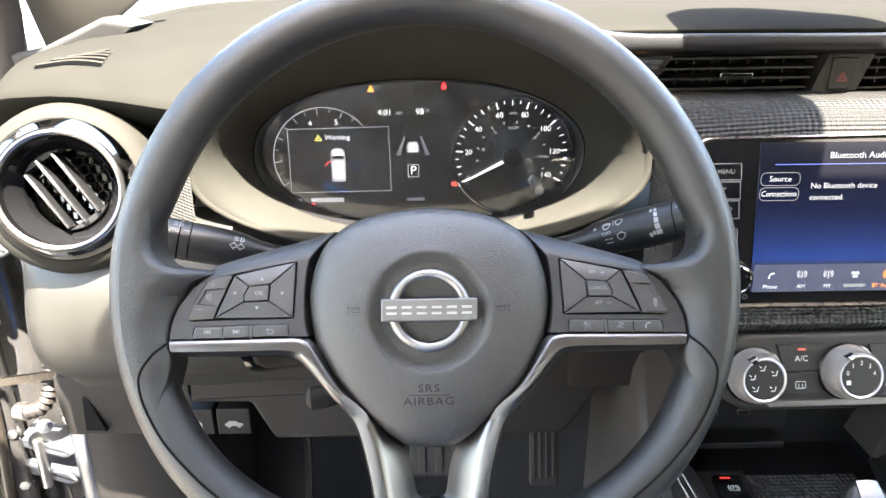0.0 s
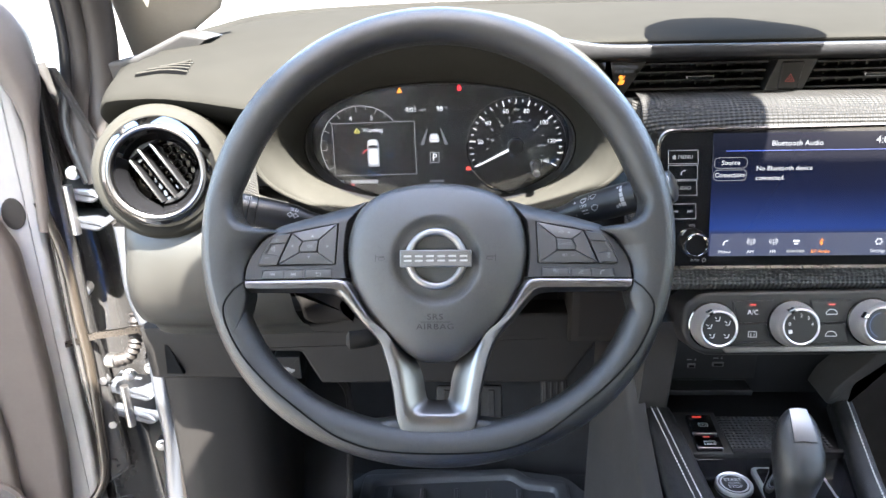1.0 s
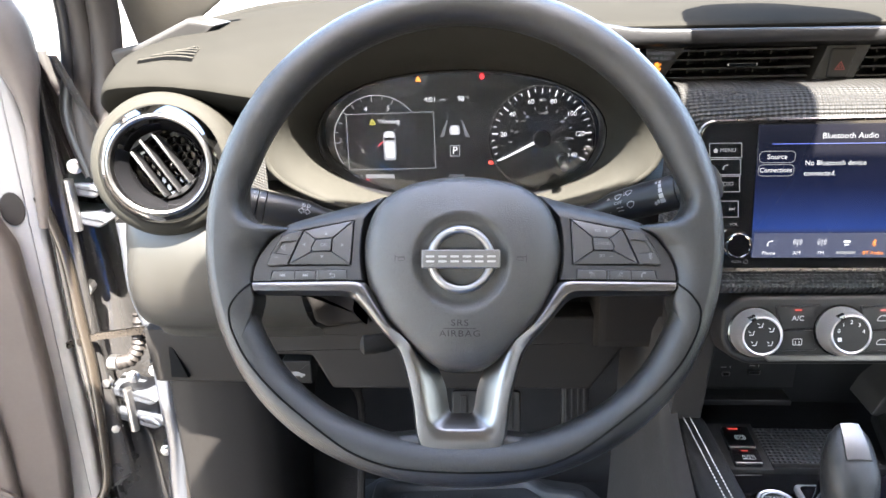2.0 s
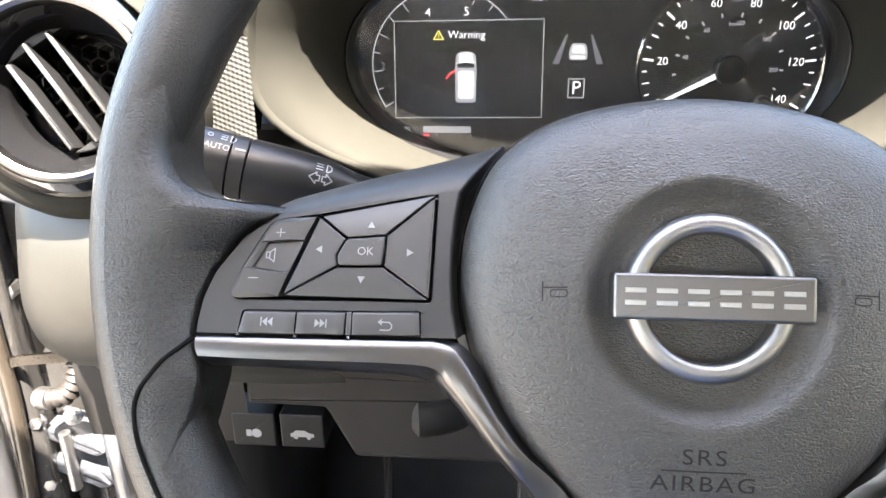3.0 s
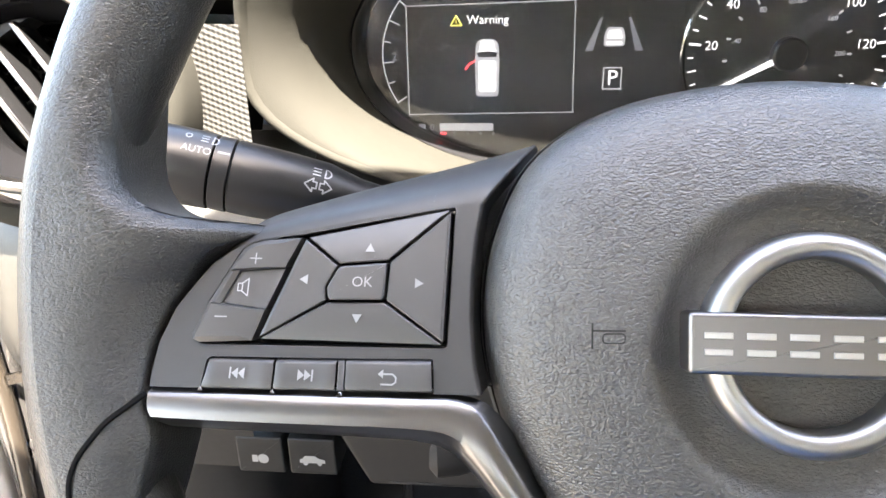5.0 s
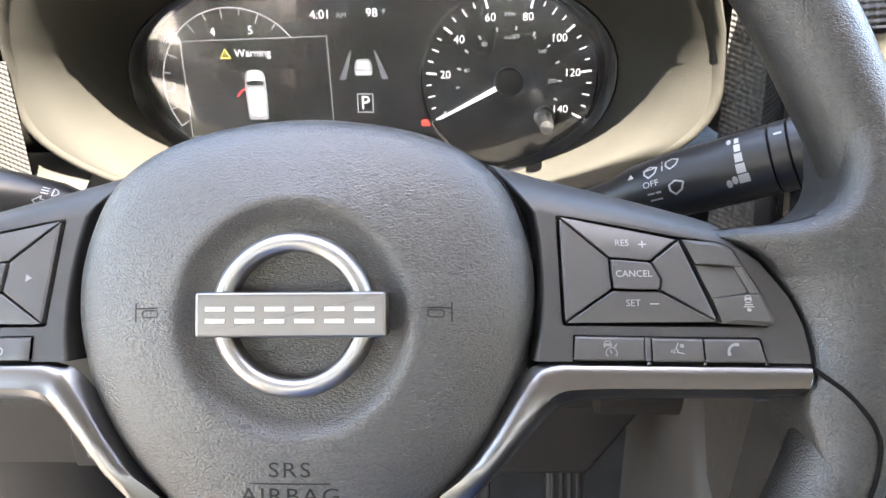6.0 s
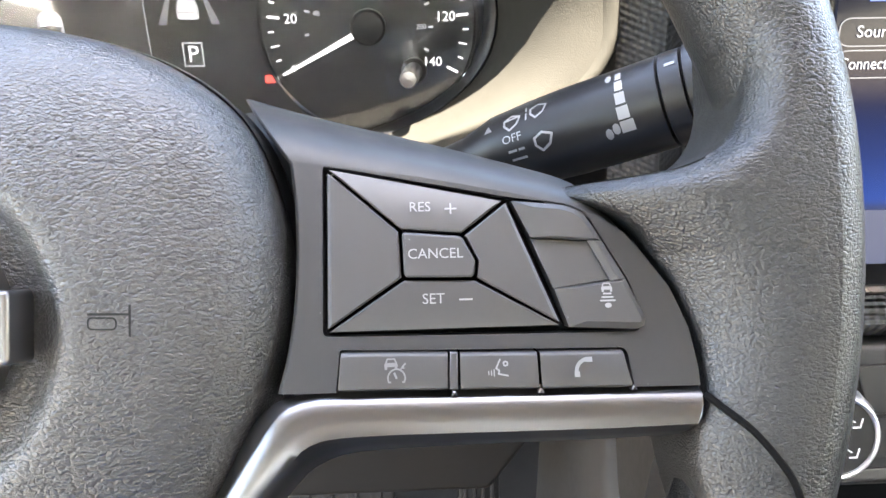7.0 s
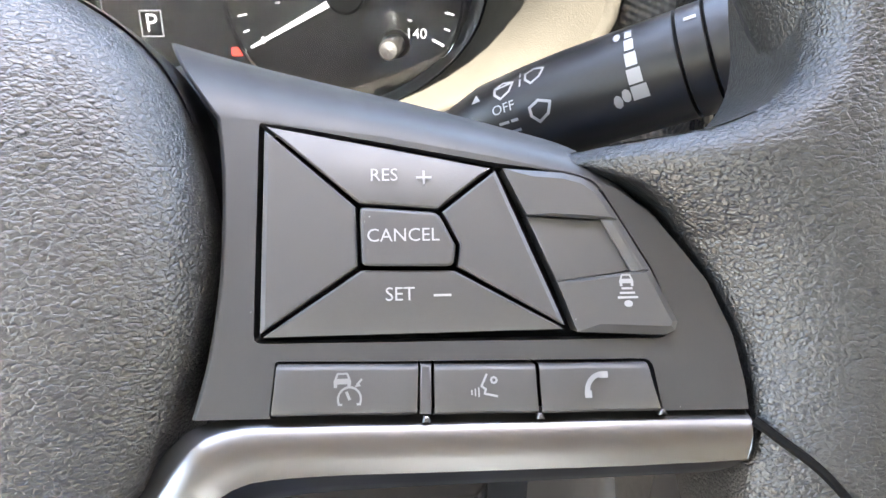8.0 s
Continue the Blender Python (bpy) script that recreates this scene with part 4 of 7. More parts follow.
def stalk(name, label, a, axis, L, arm_end, r, marks_side, rise):
    """A stalk from a (at the column) along axis, L long, with a turning knob past arm_end."""
    a, ax = Vector(a), Vector(axis).normalized()
    st = thing(name, label, "stalk", a)
    m = frame_of(a, ax)
    prof = [(0.0110, 0.0), (0.0088, 0.018), (0.0084, 0.034), (0.0094, 0.044), (r * 0.90, 0.056), (r * 0.97, 0.070), (r, 0.082), (r, arm_end - 0.008)]
    c0, c1 = arm_end, arm_end + 0.007
    part("arm", lathe(B(), prof + [(r, c0 - 0.0006), (r * 0.93, c0)], m, 32), satin_black, st)
    part("collar", lathe(B(), [(r * 0.93, c0), (r * 1.01, c0 + 0.0005), (r * 1.01, c1 - 0.0005), (r * 0.93, c1)], m, 32), satin_black, st)
    part("knob", lathe(B(), [(r * 0.93, c1), (r * 1.03, c1 + 0.0006), (r * 1.05, c1 + 0.012), (r * 1.02, L - 0.006), (r * 0.93, L - 0.0015), (r * 0.7, L), (0.0001, L)], m, 32), satin_black, st)
    sd = Vector((0.0, -0.90, 0.44))
    sd = (sd - ax * sd.dot(ax)).normalized()
    up = sd.cross(ax) * -marks_side
    prof2 = prof + [(r * 1.01, c0), (r * 1.01, c1), (r * 1.03, c1 + 0.0006), (r * 1.05, c1 + 0.012), (r * 1.02, L - 0.006), (r * 0.93, L)]

    def f(along, v, h):
        rr = prof2[-1][0]
        for (r0, h0), (r1, h1) in zip(prof2, prof2[1:]):
            if h0 <= along <= h1:
                rr = r0 + (r1 - r0) * (along - h0) / max(1e-6, h1 - h0)
                break
        t = (v + rise) / r
        return a + ax * along + (sd * math.cos(t) + up * math.sin(t)) * (rr + 0.0002 + h)
    return st, f


sl, fl = stalk("light_stalk", "black lighting stalk with white printed symbols", (-0.090, 0.534, 1.0447), (-0.95, -0.15, 0.26), 0.132, 0.0922, 0.0141, 1, 0.0060)
# printed symbols; along the stalk from the column
fL = lambda a, b, h: fl(-a, b, h)
def printed(st, f, polys, a0, b0, s=1.0, name="symbol", material=None):
    bm = flat(B(), shift(polys, a0, b0, s), f)
    return part(name, bm, material or white_print, st)

arrow_l = [(-0.0045, 0), (-0.0015, 0.0028), (-0.0015, 0.0013), (0.0, 0.0013), (0.0, -0.0013), (-0.0015, -0.0013), (-0.0015, -0.0028)]
beam = stroke(arc(0.001, 0, 0.0022, -90, 90, 8) , 0.0006) + stroke([(0.001, -0.0022), (0.001, 0.0022)], 0.0006) + stroke([(-0.0008, 0.0016), (-0.0036, 0.0016)], 0.0006) + stroke([(-0.0008, 0), (-0.0036, 0)], 0.0006) + stroke([(-0.0008, -0.0016), (-0.0036, -0.0016)], 0.0006)
printed(sl, fL, stroke(arrow_l, 0.0006, True) + shift(stroke([(-a, b) for a, b in arrow_l], 0.0006, True), 0.0012, 0), -0.0600, -0.0040)
printed(sl, fL, beam, -0.0585, 0.0022, 1.0)
part("symbol", lettering("AUTO", 0.0027, moved(fL, -0.1050, -0.0005), 0), white_print, sl)
printed(sl, fL, stroke([(-0.002, 0), (0.002, 0)], 0.0008), -0.0952, 0.0005)
printed(sl, fL, stroke(disc(-0.004, 0, 0.0011, 8), 0.0005, True) + shift(beam, 0.004, 0, 0.9), -0.1050, 0.0052)

sr, fr2 = stalk("wiper_stalk", "black wiper stalk with white printed symbols", (0.074, 0.550, 1.0428), (0.83, -0.40, 0.376), 0.1445, 0.1135, 0.0143, -1, 0.0024)
wiper = stroke([(-0.003, -0.0012), (-0.001, -0.0034), (0.002, -0.0018), (0.0034, 0.0012), (0, 0.0026), (-0.003, 0.0012)], 0.0008, True)
part("symbol", lettering("OFF", 0.0028, moved(fr2, 0.0655, -0.0010), 0), white_print, sr)
printed(sr, fr2, wiper, 0.0760, -0.0045, 0.95)
printed(sr, fr2, wiper + stroke([(-0.003, 0.001), (0.003, 0.0012)], 0.0008), 0.0660, 0.0052, 0.9)
printed(sr, fr2, wiper + stroke([(-0.005, -0.003), (-0.005, 0.003)], 0.0006), 0.0755, 0.0064, 0.85)
printed(sr, fr2, stroke([(0, -0.008), (0, 0.005)], 0.0008) + [[(-0.0015, 0.0042), (0.0015, 0.0042), (0, 0.0072)]], 0.0570, 0.0)
printed(sr, fr2, stroke([(-0.0025, 0), (0.0002, 0)], 0.0008) + stroke([(0.0012, 0), (0.003, 0)], 0.0008) + stroke([(-0.002, -0.003), (0.003, -0.003)], 0.0008), 0.0660, -0.0052)
printed(sr, fr2, [box2(0, 0.0085, 0.0018, 0.0030), box2(0, 0.0046, 0.0024, 0.0034), box2(0, 0.0004, 0.0030, 0.0036), box2(0, -0.0040, 0.0036, 0.0038), box2(0.0003, -0.0082, 0.0042, 0.0036), disc(-0.0032, -0.0082, 0.0012, 8, 0.0018), disc(-0.0056, -0.0092, 0.0012, 8, 0.0018), disc(-0.0030, 0.0086, 0.0010, 8, 0.0016)], 0.1020, 0.0)
part("symbol", lettering("OFF", 0.0028, moved(fr2, 0.1300, 0.0048), 0), white_print, sr)
printed(sr, fr2, stroke([(-0.0030, 0), (-0.0004, 0)], 0.0010) + stroke([(0.0008, 0), (0.0030, 0)], 0.0010) + [box2(0, -0.0046, 0.0062, 0.0026), box2(-0.0125, 0.0062, 0.0030, 0.0011)], 0.1300, 0.0)
printed(sr, fr2, stroke(rounded(box2(0, 0, 0.0050, 0.0050), 0.001), 0.0009, True) + stroke([(0, -0.002), (0.001, 0.001)], 0.0008), 0.1420, 0.0035)
printed(sr, fr2, wiper, 0.1295, 0.0090, 0.8)

# ---- round air vent on the driver's side ----
VC = Vector((-0.2850, 0.563, 1.0960))
vm = frame_of(VC, (0.20, -0.95, 0.24)) @ Matrix.Scale(0.945, 4)
vent = thing("round_air_vent", "round air vent with chrome ring and three slats", "air vent", VC)
prof = [(0.088, -0.150), (0.0825, -0.090), (0.0745, -0.040), (0.0695, -0.018), (0.0650, -0.0095), (0.0585, -0.0065)]
part("pod", lathe(B(), prof, vm, 56), dash, vent, "charcoal barrel of the vent", sharp=60)
part("outer_ring", lathe(B(), [(0.0585, -0.0068), (0.0580, -0.0040), (0.0500, 0.0052), (0.0490, 0.0048)], vm, 56), chrome, vent, "bevelled mirror-like ring")
part("inner_ring", lathe(B(), [(0.0490, 0.0046), (0.0484, 0.0070), (0.0465, 0.0080), (0.0444, 0.0068), (0.0436, 0.0035), (0.0436, -0.004)], vm, 56), silver, vent, "bright satin ring")
part("bowl", lathe(B(), [(0.0437, -0.002), (0.0415, -0.006), (0.0345, -0.019), (0.0335, -0.022), (0.0330, -0.050), (0.0005, -0.050)], vm, 56), gloss_black, vent, "glossy black bowl", sharp=25)
bmf = on(vm @ pose(0, 0, 0, 0, 0, 32))
for x in (-0.0165, -0.003, 0.0105):
    hh = math.sqrt(0.034 ** 2 - x * x) - 0.003
    q = [(x - 0.0016, -hh), (x + 0.0016, -hh), (x + 0.0016, hh), (x - 0.0016, hh)]
    part("slat", prism(q, -0.032, -0.008, 0.0012, bmf, 3), satin_black, vent, "black slat with a bright edge")
    part("slat_edge", prism([(x - 0.0009, -hh), (x + 0.0009, -hh), (x + 0.0009, hh), (x - 0.0009, hh)], -0.010, -0.0073, 0.0006, bmf, 2), silver, vent)
for s in (-1, 1):
    seg = arc(0, 0, 0.0335, 90 * s - 33, 90 * s + 33, 12)
    part("web", prism(seg, -0.03, -0.0125, 0.001, bmf, 2), satin_black, vent)
# honeycomb screen deep in the vent
bm = B()
for i in range(-3, 4):
    for j in range(-3, 4):
        cx, cy = i * 0.0090 + (j % 2) * 0.0045, j * 0.0078
        if math.hypot(cx, cy) < 0.030:
            hexa = [(cx + 0.0049 * math.cos(radians(60 * q + 30)), cy + 0.0049 * math.sin(radians(60 * q + 30))) for q in range(6)]
            for st in stroke(hexa, 0.0007, True):
                slab(bm, st, -0.048, -0.040, 0, on(vm))
tagged(part("honeycomb", bm, M("vent_mesh", (0.003, 0.003, 0.003), 0.6, spec=0.15), vent), kind="stuff")

# side window defroster slots on the dash top
defr = thing("defroster_grille", "curved slotted side defroster grille in the dash top", "air vent", (-0.30, 0.66, 1.18))
pad_tree = BVHTree.FromPolygons([v.co[:] for v in top_pad.data.vertices], [p.vertices[:] for p in top_pad.data.polygons])
pad_at = WM[top_pad].translation.copy()


def topz(x, y):
    hit = pad_tree.ray_cast(Vector((x, y, 2.0)) - pad_at, Vector((0, 0, -1)))[0]
    return hit.z + pad_at.z if hit else 1.2


for k in range(5):
    y = 0.637 + 0.0098 * k
    x0, x1 = -0.322 + 0.0085 * k, -0.270 - 0.0014 * k - (0.004 if k == 4 else 0)
    q = curve([(x0, y - 0.0065), ((x0 + x1) / 2, y + 0.001), (x1, y - 0.0015)], 8)
    # flat near-black strip on the pad, its colour the shade of an open slot
    bm = B()
    n = len(q) - 1
    loft(bm, [[(p.x, p.y + d * max(0.15, math.sin(math.pi * (0.08 + 0.84 * i / n)) ** 0.6), topz(p.x, p.y + d) + 0.0008) for d in (-0.0038, 0.0038)] for i, p in enumerate(q)], closed=False)
    part("slot", bm, hole, defr, "black strip standing for the shade in an open slot")
    bm = tube(B(), [(p.x, p.y + 0.0048, topz(p.x, p.y + 0.0048) + 0.0006) for p in q], 0.0011, 6)
    part("fin", bm, dash, defr)

# ---- instrument cluster ----
YC = 0.6660
clu = thing("instrument_cluster", "black instrument cluster with a colour display and an analogue speedometer", "instrument cluster", (-0.01, YC, 1.1))
bm = B()
bm.faces.new([bm.verts.new(p) for p in oval(1.0995, 0.1405, 0.0620, 0.068, YC + 0.002, cx=-0.0135)])
part("face_plate", bm, lcd_black, clu, "glossy black face")


def fc(a, b, h):
    return (a, YC - 0.0005 - h, b)


def cprint(polys, material, name="mark", parent=None, h=0.0):
    return part(name, flat(B(), polys, fc, h), material, parent or clu)


def ctext(s, size, x, z, material, align="CENTER", stretch=1.0, name="lettering", h=0.0):
    return part(name, lettering(s, size, moved(fc, x, z), h, align, stretch), material, clu)


# speedometer
SX, SZ, SR = 0.0683, 1.0935, 0.0520
sm = frame_of((SX, YC, SZ), (0, -1, 0))
dial = part("speedometer", lathe(B(), [(SR, 0.0006), (0.002, 0.0006)], sm, 56), dial_black, clu, "black speedometer dial")
part("bezel", lathe(B(), [(SR - 0.0008, 0.0006), (SR, 0.0052), (SR + 0.0012, 0.0058), (SR + 0.0024, 0.0048), (SR + 0.0030, 0.0)], sm, 64), chrome, clu, "chrome ring of the speedometer")
bm = B()
for i in range(29):
    a = 207.5 - 235 * i / 28
    c, s = math.cos(radians(a)), math.sin(radians(a))
    big = i % 4 == 0
    mid = i % 2 == 0
    r0 = 0.0442 if big else (0.0458 if mid else 0.0472)
    flat(bm, stroke([(SX + r0 * c, SZ + r0 * s), (SX + 0.0497 * c, SZ + 0.0497 * s)], 0.0013 if big else 0.0008), fc, 0.0006)
part("scale", bm, lcd_white, dial)
for i in range(8):
    a = 207.5 - 235 * i / 7
    rr = 0.0385 if i else 0.0435
    tx = part("numeral", lettering(str(20 * i), 0.0046 if i else 0.0034, moved(fc, SX + (rr - (0.003 if i == 7 else 0)) * math.cos(radians(a)), SZ + rr * math.sin(radians(a))), 0.0006), lcd_white, dial)
for kmh in range(0, 221, 10):
    a = 207.5 - 235 * (kmh / 1.609) / 140
    c, s = math.cos(radians(a)), math.sin(radians(a))
    if kmh and kmh % 40 == 0:
        part("numeral", lettering(str(kmh), 0.0024, moved(fc, SX + 0.0262 * c, SZ + 0.0262 * s), 0.0006), lcd_grey, dial)
bm = B()
for kmh in range(20, 221, 20):
    a = 207.5 - 235 * (kmh / 1.609) / 140
    c, s = math.cos(radians(a)), math.sin(radians(a))
    flat(bm, stroke([(SX + 0.0300 * c, SZ + 0.0300 * s), (SX + 0.0318 * c, SZ + 0.0318 * s)], 0.0010), fc, 0.0006)
part("scale", bm, lcd_grey, dial)
part("lettering", lettering("MPH", 0.0022, moved(fc, SX + 0.0005, SZ + 0.0385), 0.0006), lcd_grey, dial)
part("lettering", lettering("km/h", 0.0022, moved(fc, SX + 0.0005, SZ + 0.0255), 0.0006), lcd_grey, dial)
na = radians(207.5)
nd = Vector((math.cos(na), math.sin(na)))
npd = Vector((-nd.y, nd.x))
q = [Vector((SX, SZ)) + nd * 0.006 + npd * 0.0016, Vector((SX, SZ)) + nd * 0.0475 + npd * 0.0007, Vector((SX, SZ)) + nd * 0.0475 - npd * 0.0007, Vector((SX, SZ)) + nd * 0.006 - npd * 0.0016]
part("needle", prism([tuple(p) for p in q], 0.004, 0.0056, 0.0004, fc, 2, True), lcd_white, dial, "white needle at zero")
part("needle_cap", lathe(B(), [(0.0088, 0.002), (0.0086, 0.008), (0.0075, 0.0092), (0.0001, 0.0094)], sm, 28), satin_black, dial)
km = frame_of((0.0905, YC, 1.0715), (-0.06, -1, 0.06))
part("trip_knob", lathe(B(), [(0.0066, 0.0), (0.0064, 0.006), (0.0046, 0.0075), (0.0042, 0.044), (0.0036, 0.046), (0.0001, 0.0463)], km, 24), silver, clu, "small reset knob")

# rev counter on the display
TX, TZ, TR = -0.0985, 1.0935, 0.0455
cprint(stroke(arc(TX, TZ, TR, 38, 213, 40), 0.0007), lcd_grey, "rev_scale", h=0.0)
tick = []
for i in range(13):
    a = 213 - 14.6 * i
    c, s = math.cos(radians(a)), math.sin(radians(a))
    if a > 36:
        tick += stroke([(TX + (0.0395 if i % 2 == 0 else 0.0415) * c, TZ + (0.0395 if i % 2 == 0 else 0.0415) * s), (TX + TR * c, TZ + TR * s)], 0.0007)
cprint(tick, lcd_grey, "rev_scale")
ctext("4", 0.0048, -0.1095, 1.1250, lcd_white)
ctext("5", 0.0048, -0.0866, 1.1256, lcd_white)
ctext("2", 0.0040, -0.1375, 1.0935, lcd_dim)
pane = [(-0.1305, 1.0620), (-0.0400, 1.0632), (-0.0408, 1.1216), (-0.1300, 1.1200)]
bm = flat(B(), [pane], fc, 0.0004)
part("warning_pane", bm, lcd_black, clu)
cprint(stroke(pane, 0.0005, True), lcd_grey, "pane_border", h=0.0005)
ctext("Warning", 0.0044, -0.0865, 1.1124, lcd_white, h=0.0006)
cprint(stroke([(-0.1062, 1.1098), (-0.1004, 1.1098), (-0.1033, 1.1148)], 0.0008, True) + [box2(-0.1033, 1.1118, 0.0006, 0.0020)], lcd_yellow, h=0.0006)
# car seen from above with an open door
cz = 1.0872
body = rounded([(-0.0062, -0.0152), (0.0062, -0.0152), (0.0066, 0.004), (0.0060, 0.0135), (0.003, 0.0155), (-0.003, 0.0155), (-0.0060, 0.0135), (-0.0066, 0.004)], 0.002)
cprint(shift([body], -0.0868, cz), lcd_grey, "car_symbol", h=0.0006)
cprint(shift([rounded(box2(0, -0.0042, 0.0094, 0.0168), 0.0015), rounded([(-0.0045, 0.0088), (0.0045, 0.0088), (0.0036, 0.0146), (-0.0036, 0.0146)], 0.001)], -0.0868, cz), lcd_white, "car_symbol", h=0.0009)
cprint(shift([[(-0.0048, 0.0060), (0.0048, 0.0060), (0.0055, 0.0082), (0, 0.0092), (-0.0055, 0.0082)]], -0.0868, cz), lcd_black, "car_symbol", h=0.0012)
cprint(shift(stroke([(-0.0062, 0.0042), (-0.0098, 0.0022), (-0.0118, -0.0006)], 0.0010), -0.0868, cz), lcd_red, "door_symbol", h=0.0006)
# clock, temperature, lane symbol, gear
ctext("4:01", 0.0050, -0.0438, 1.1338, lcd_white, stretch=1.0)
ctext("AM", 0.0030, -0.0312, 1.1331, lcd_grey)
ctext("98", 0.0050, -0.0130, 1.1342, lcd_white)
ctext("°F", 0.0030, -0.0065, 1.1348, lcd_grey)
lane = [[(-0.0152, -0.0065), (-0.0110, -0.0065), (-0.0066, 0.0105), (-0.0078, 0.0105)], [(0.0152, -0.0065), (0.0110, -0.0065), (0.0066, 0.0105), (0.0078, 0.0105)]]
cprint(shift(lane, -0.0197, 1.1022), lcd_dim, "lane_symbol")
cprint(shift([rounded([(-0.0052, -0.0052), (0.0052, -0.0052), (0.0056, 0.0), (0.0040, 0.0046), (-0.0040, 0.0046), (-0.0056, 0.0)], 0.0015)], -0.0197, 1.1032), lcd_grey, "car_symbol", h=0.0002)
cprint(shift([[(-0.0040, -0.0012), (0.0040, -0.0012), (0.0030, 0.0032), (-0.0030, 0.0032)], box2(0, -0.0034, 0.0080, 0.0016)], -0.0197, 1.1032), lcd_white, "car_symbol", h=0.0005)
cprint(stroke(box2(-0.0197, 1.0812, 0.0094, 0.0112), 0.0007, True), lcd_grey, "gear_box")
ctext("P", 0.0078, -0.0197, 1.0812, lcd_white)
# warning lamps
cprint([[(-0.0030, -0.0025), (0.0030, -0.0025), (0, 0.0032)]] and shift([[(-0.0032, -0.0026), (0.0032, -0.0026), (0, 0.0034)]], -0.0552, 1.1545), lcd_amber, "warning_lamp")
cprint(shift([[(-0.0018, -0.0040), (0.0018, -0.0040), (0.0026, -0.0010), (0.0014, 0.0010), (-0.0014, 0.0010), (-0.0026, -0.0010)], disc(0, 0.0026, 0.0014, 10)], 0.0082, 1.1572), lcd_red, "belt_lamp")
cprint([rounded(box2(0.0182, 1.0685, 0.0072, 0.0040), 0.001)], lamp_red, "brake_lamp")
# fuel bar
cprint([box2(-0.0985, 1.0548, 0.0300, 0.0042)], lcd_grey, "fuel_bar")
cprint([box2(-0.1115, 1.0512, 0.0036, 0.0014)], lcd_red, "fuel_mark")
cprint([box2(-0.1050 + 0.0072 * i, 1.0512, 0.0012, 0.0012) for i in range(4)] + [rounded(box2(-0.1235, 1.0545, 0.004, 0.0042), 0.001)], lcd_dim, "fuel_mark")
ctext("0", 0.0034, -0.1178, 1.0545, lcd_dim)
cprint([box2(-0.018, 1.0545, 0.016, 0.003)], lcd_dim, "odometer")

bm = B()
front = oval(1.0995, 0.1405, 0.0620, 0.068, lambda z: 0.6585 - 0.06 * (z - 1.10), cx=-0.0135)
rear = [(x, y + 0.002, z) for x, y, z in front]
loft(bm, [rear, front], cap=(True, True))
lens = part("clear_lens", bm, lens_glass, clu, "clear plastic lens")
lens.visible_shadow = False

# ---- key legends on the wheel ----
def legend(s, polys=None, text=None, u=0.0, v=0.0, size=0.003, material=None, h=0.0016, parent=None, stretch=1.0):
    m = material or white_print
    mir = (lambda a, b, hh: (s * u + a, v + b + 0.0009, P(u + s * a, v + b) + hh + h))
    bm = lettering(text, size, mir, 0, stretch=stretch) if text else flat(B(), polys, mir)
    return wpart("legend", bm, m, parent)


legend(-1, text="OK", u=0.0992, v=0.0113, size=0.0024, material=grey_print, h=0.0023)
tri = lambda d: [[(0.0011 * math.cos(radians(d + 120 * k)) * 1.25, 0.0011 * math.sin(radians(d + 120 * k)) * 1.25) for k in range(3)]]
for d, u, v in ((90, 0.0980, 0.0194), (270, 0.1000, 0.0030), (180, 0.1135, 0.0117), (0, 0.0858, 0.0113)):
    legend(-1, tri(d), u=u, v=v)
legend(-1, [box2(0, 0, 0.0030, 0.00032), box2(0, 0, 0.00032, 0.0028)], u=0.1262, v=0.0166, h=0.0023)
legend(-1, [box2(0, 0, 0.0031, 0.00032)], u=0.1332, v=0.0024, h=0.0023)
legend(-1, stroke([(-0.0014, -0.0009), (-0.0014, 0.0009), (-0.0004, 0.0009), (0.0012, 0.0021), (0.0012, -0.0021), (-0.0004, -0.0009)], 0.0003, True) + stroke([(-0.0003, 0.0009), (-0.0003, -0.0009)], 0.0003), u=0.1287, v=0.0095, material=grey_print)
two = lambda d: [[(d * -0.0016, 0.0013), (d * -0.0016, -0.0013), (0, 0)], [(0, 0.0013), (0, -0.0013), (d * 0.0016, 0)], box2(d * 0.0019, 0, 0.0004, 0.0026)]
legend(-1, two(-1), u=0.1275, v=-0.0106, h=0.0013)
legend(-1, two(1), u=0.1114, v=-0.0106, h=0.0013)
legend(-1, stroke([(-0.0012, 0.0011), (0.0012, 0.0011), (0.0020, 0.0004), (0.0020, -0.0006), (0.0012, -0.0012), (-0.0014, -0.0012)], 0.0004) + [[(-0.0010, 0.0021), (-0.0010, 0.0001), (-0.0023, 0.0011)]], u=0.0917, v=-0.0108, h=0.0013)
legend(1, text="RES", u=0.0972, v=0.0210, size=0.00195, material=grey_print)
legend(1, [box2(0, 0, 0.0024, 0.00035), box2(0, 0, 0.00035, 0.0022)], u=0.1033, v=0.0206, material=grey_print)
legend(1, text="SET", u=0.0994, v=0.0029, size=0.00195, material=grey_print)
legend(1, [box2(0, 0, 0.0026, 0.00035)], u=0.1056, v=0.0027, material=grey_print)
legend(1, text="CANCEL", u=0.1000, v=0.0116, size=0.00195, material=grey_print, h=0.0023)
def car_front(cx, cy, k):
    """Small filled car seen from the front."""
    body = [[(-0.0013, -0.0002), (0.0013, -0.0002), (0.0013, 0.0003), (0.0011, 0.0006), (-0.0011, 0.0006), (-0.0013, 0.0003)], box2(-0.0010, -0.0004, 0.0005, 0.0006), box2(0.0010, -0.0004, 0.0005, 0.0006)]
    return shift(body + stroke([(-0.0010, 0.0006), (-0.0007, 0.0013), (0.0007, 0.0013), (0.0010, 0.0006)], 0.0003), cx, cy, k)


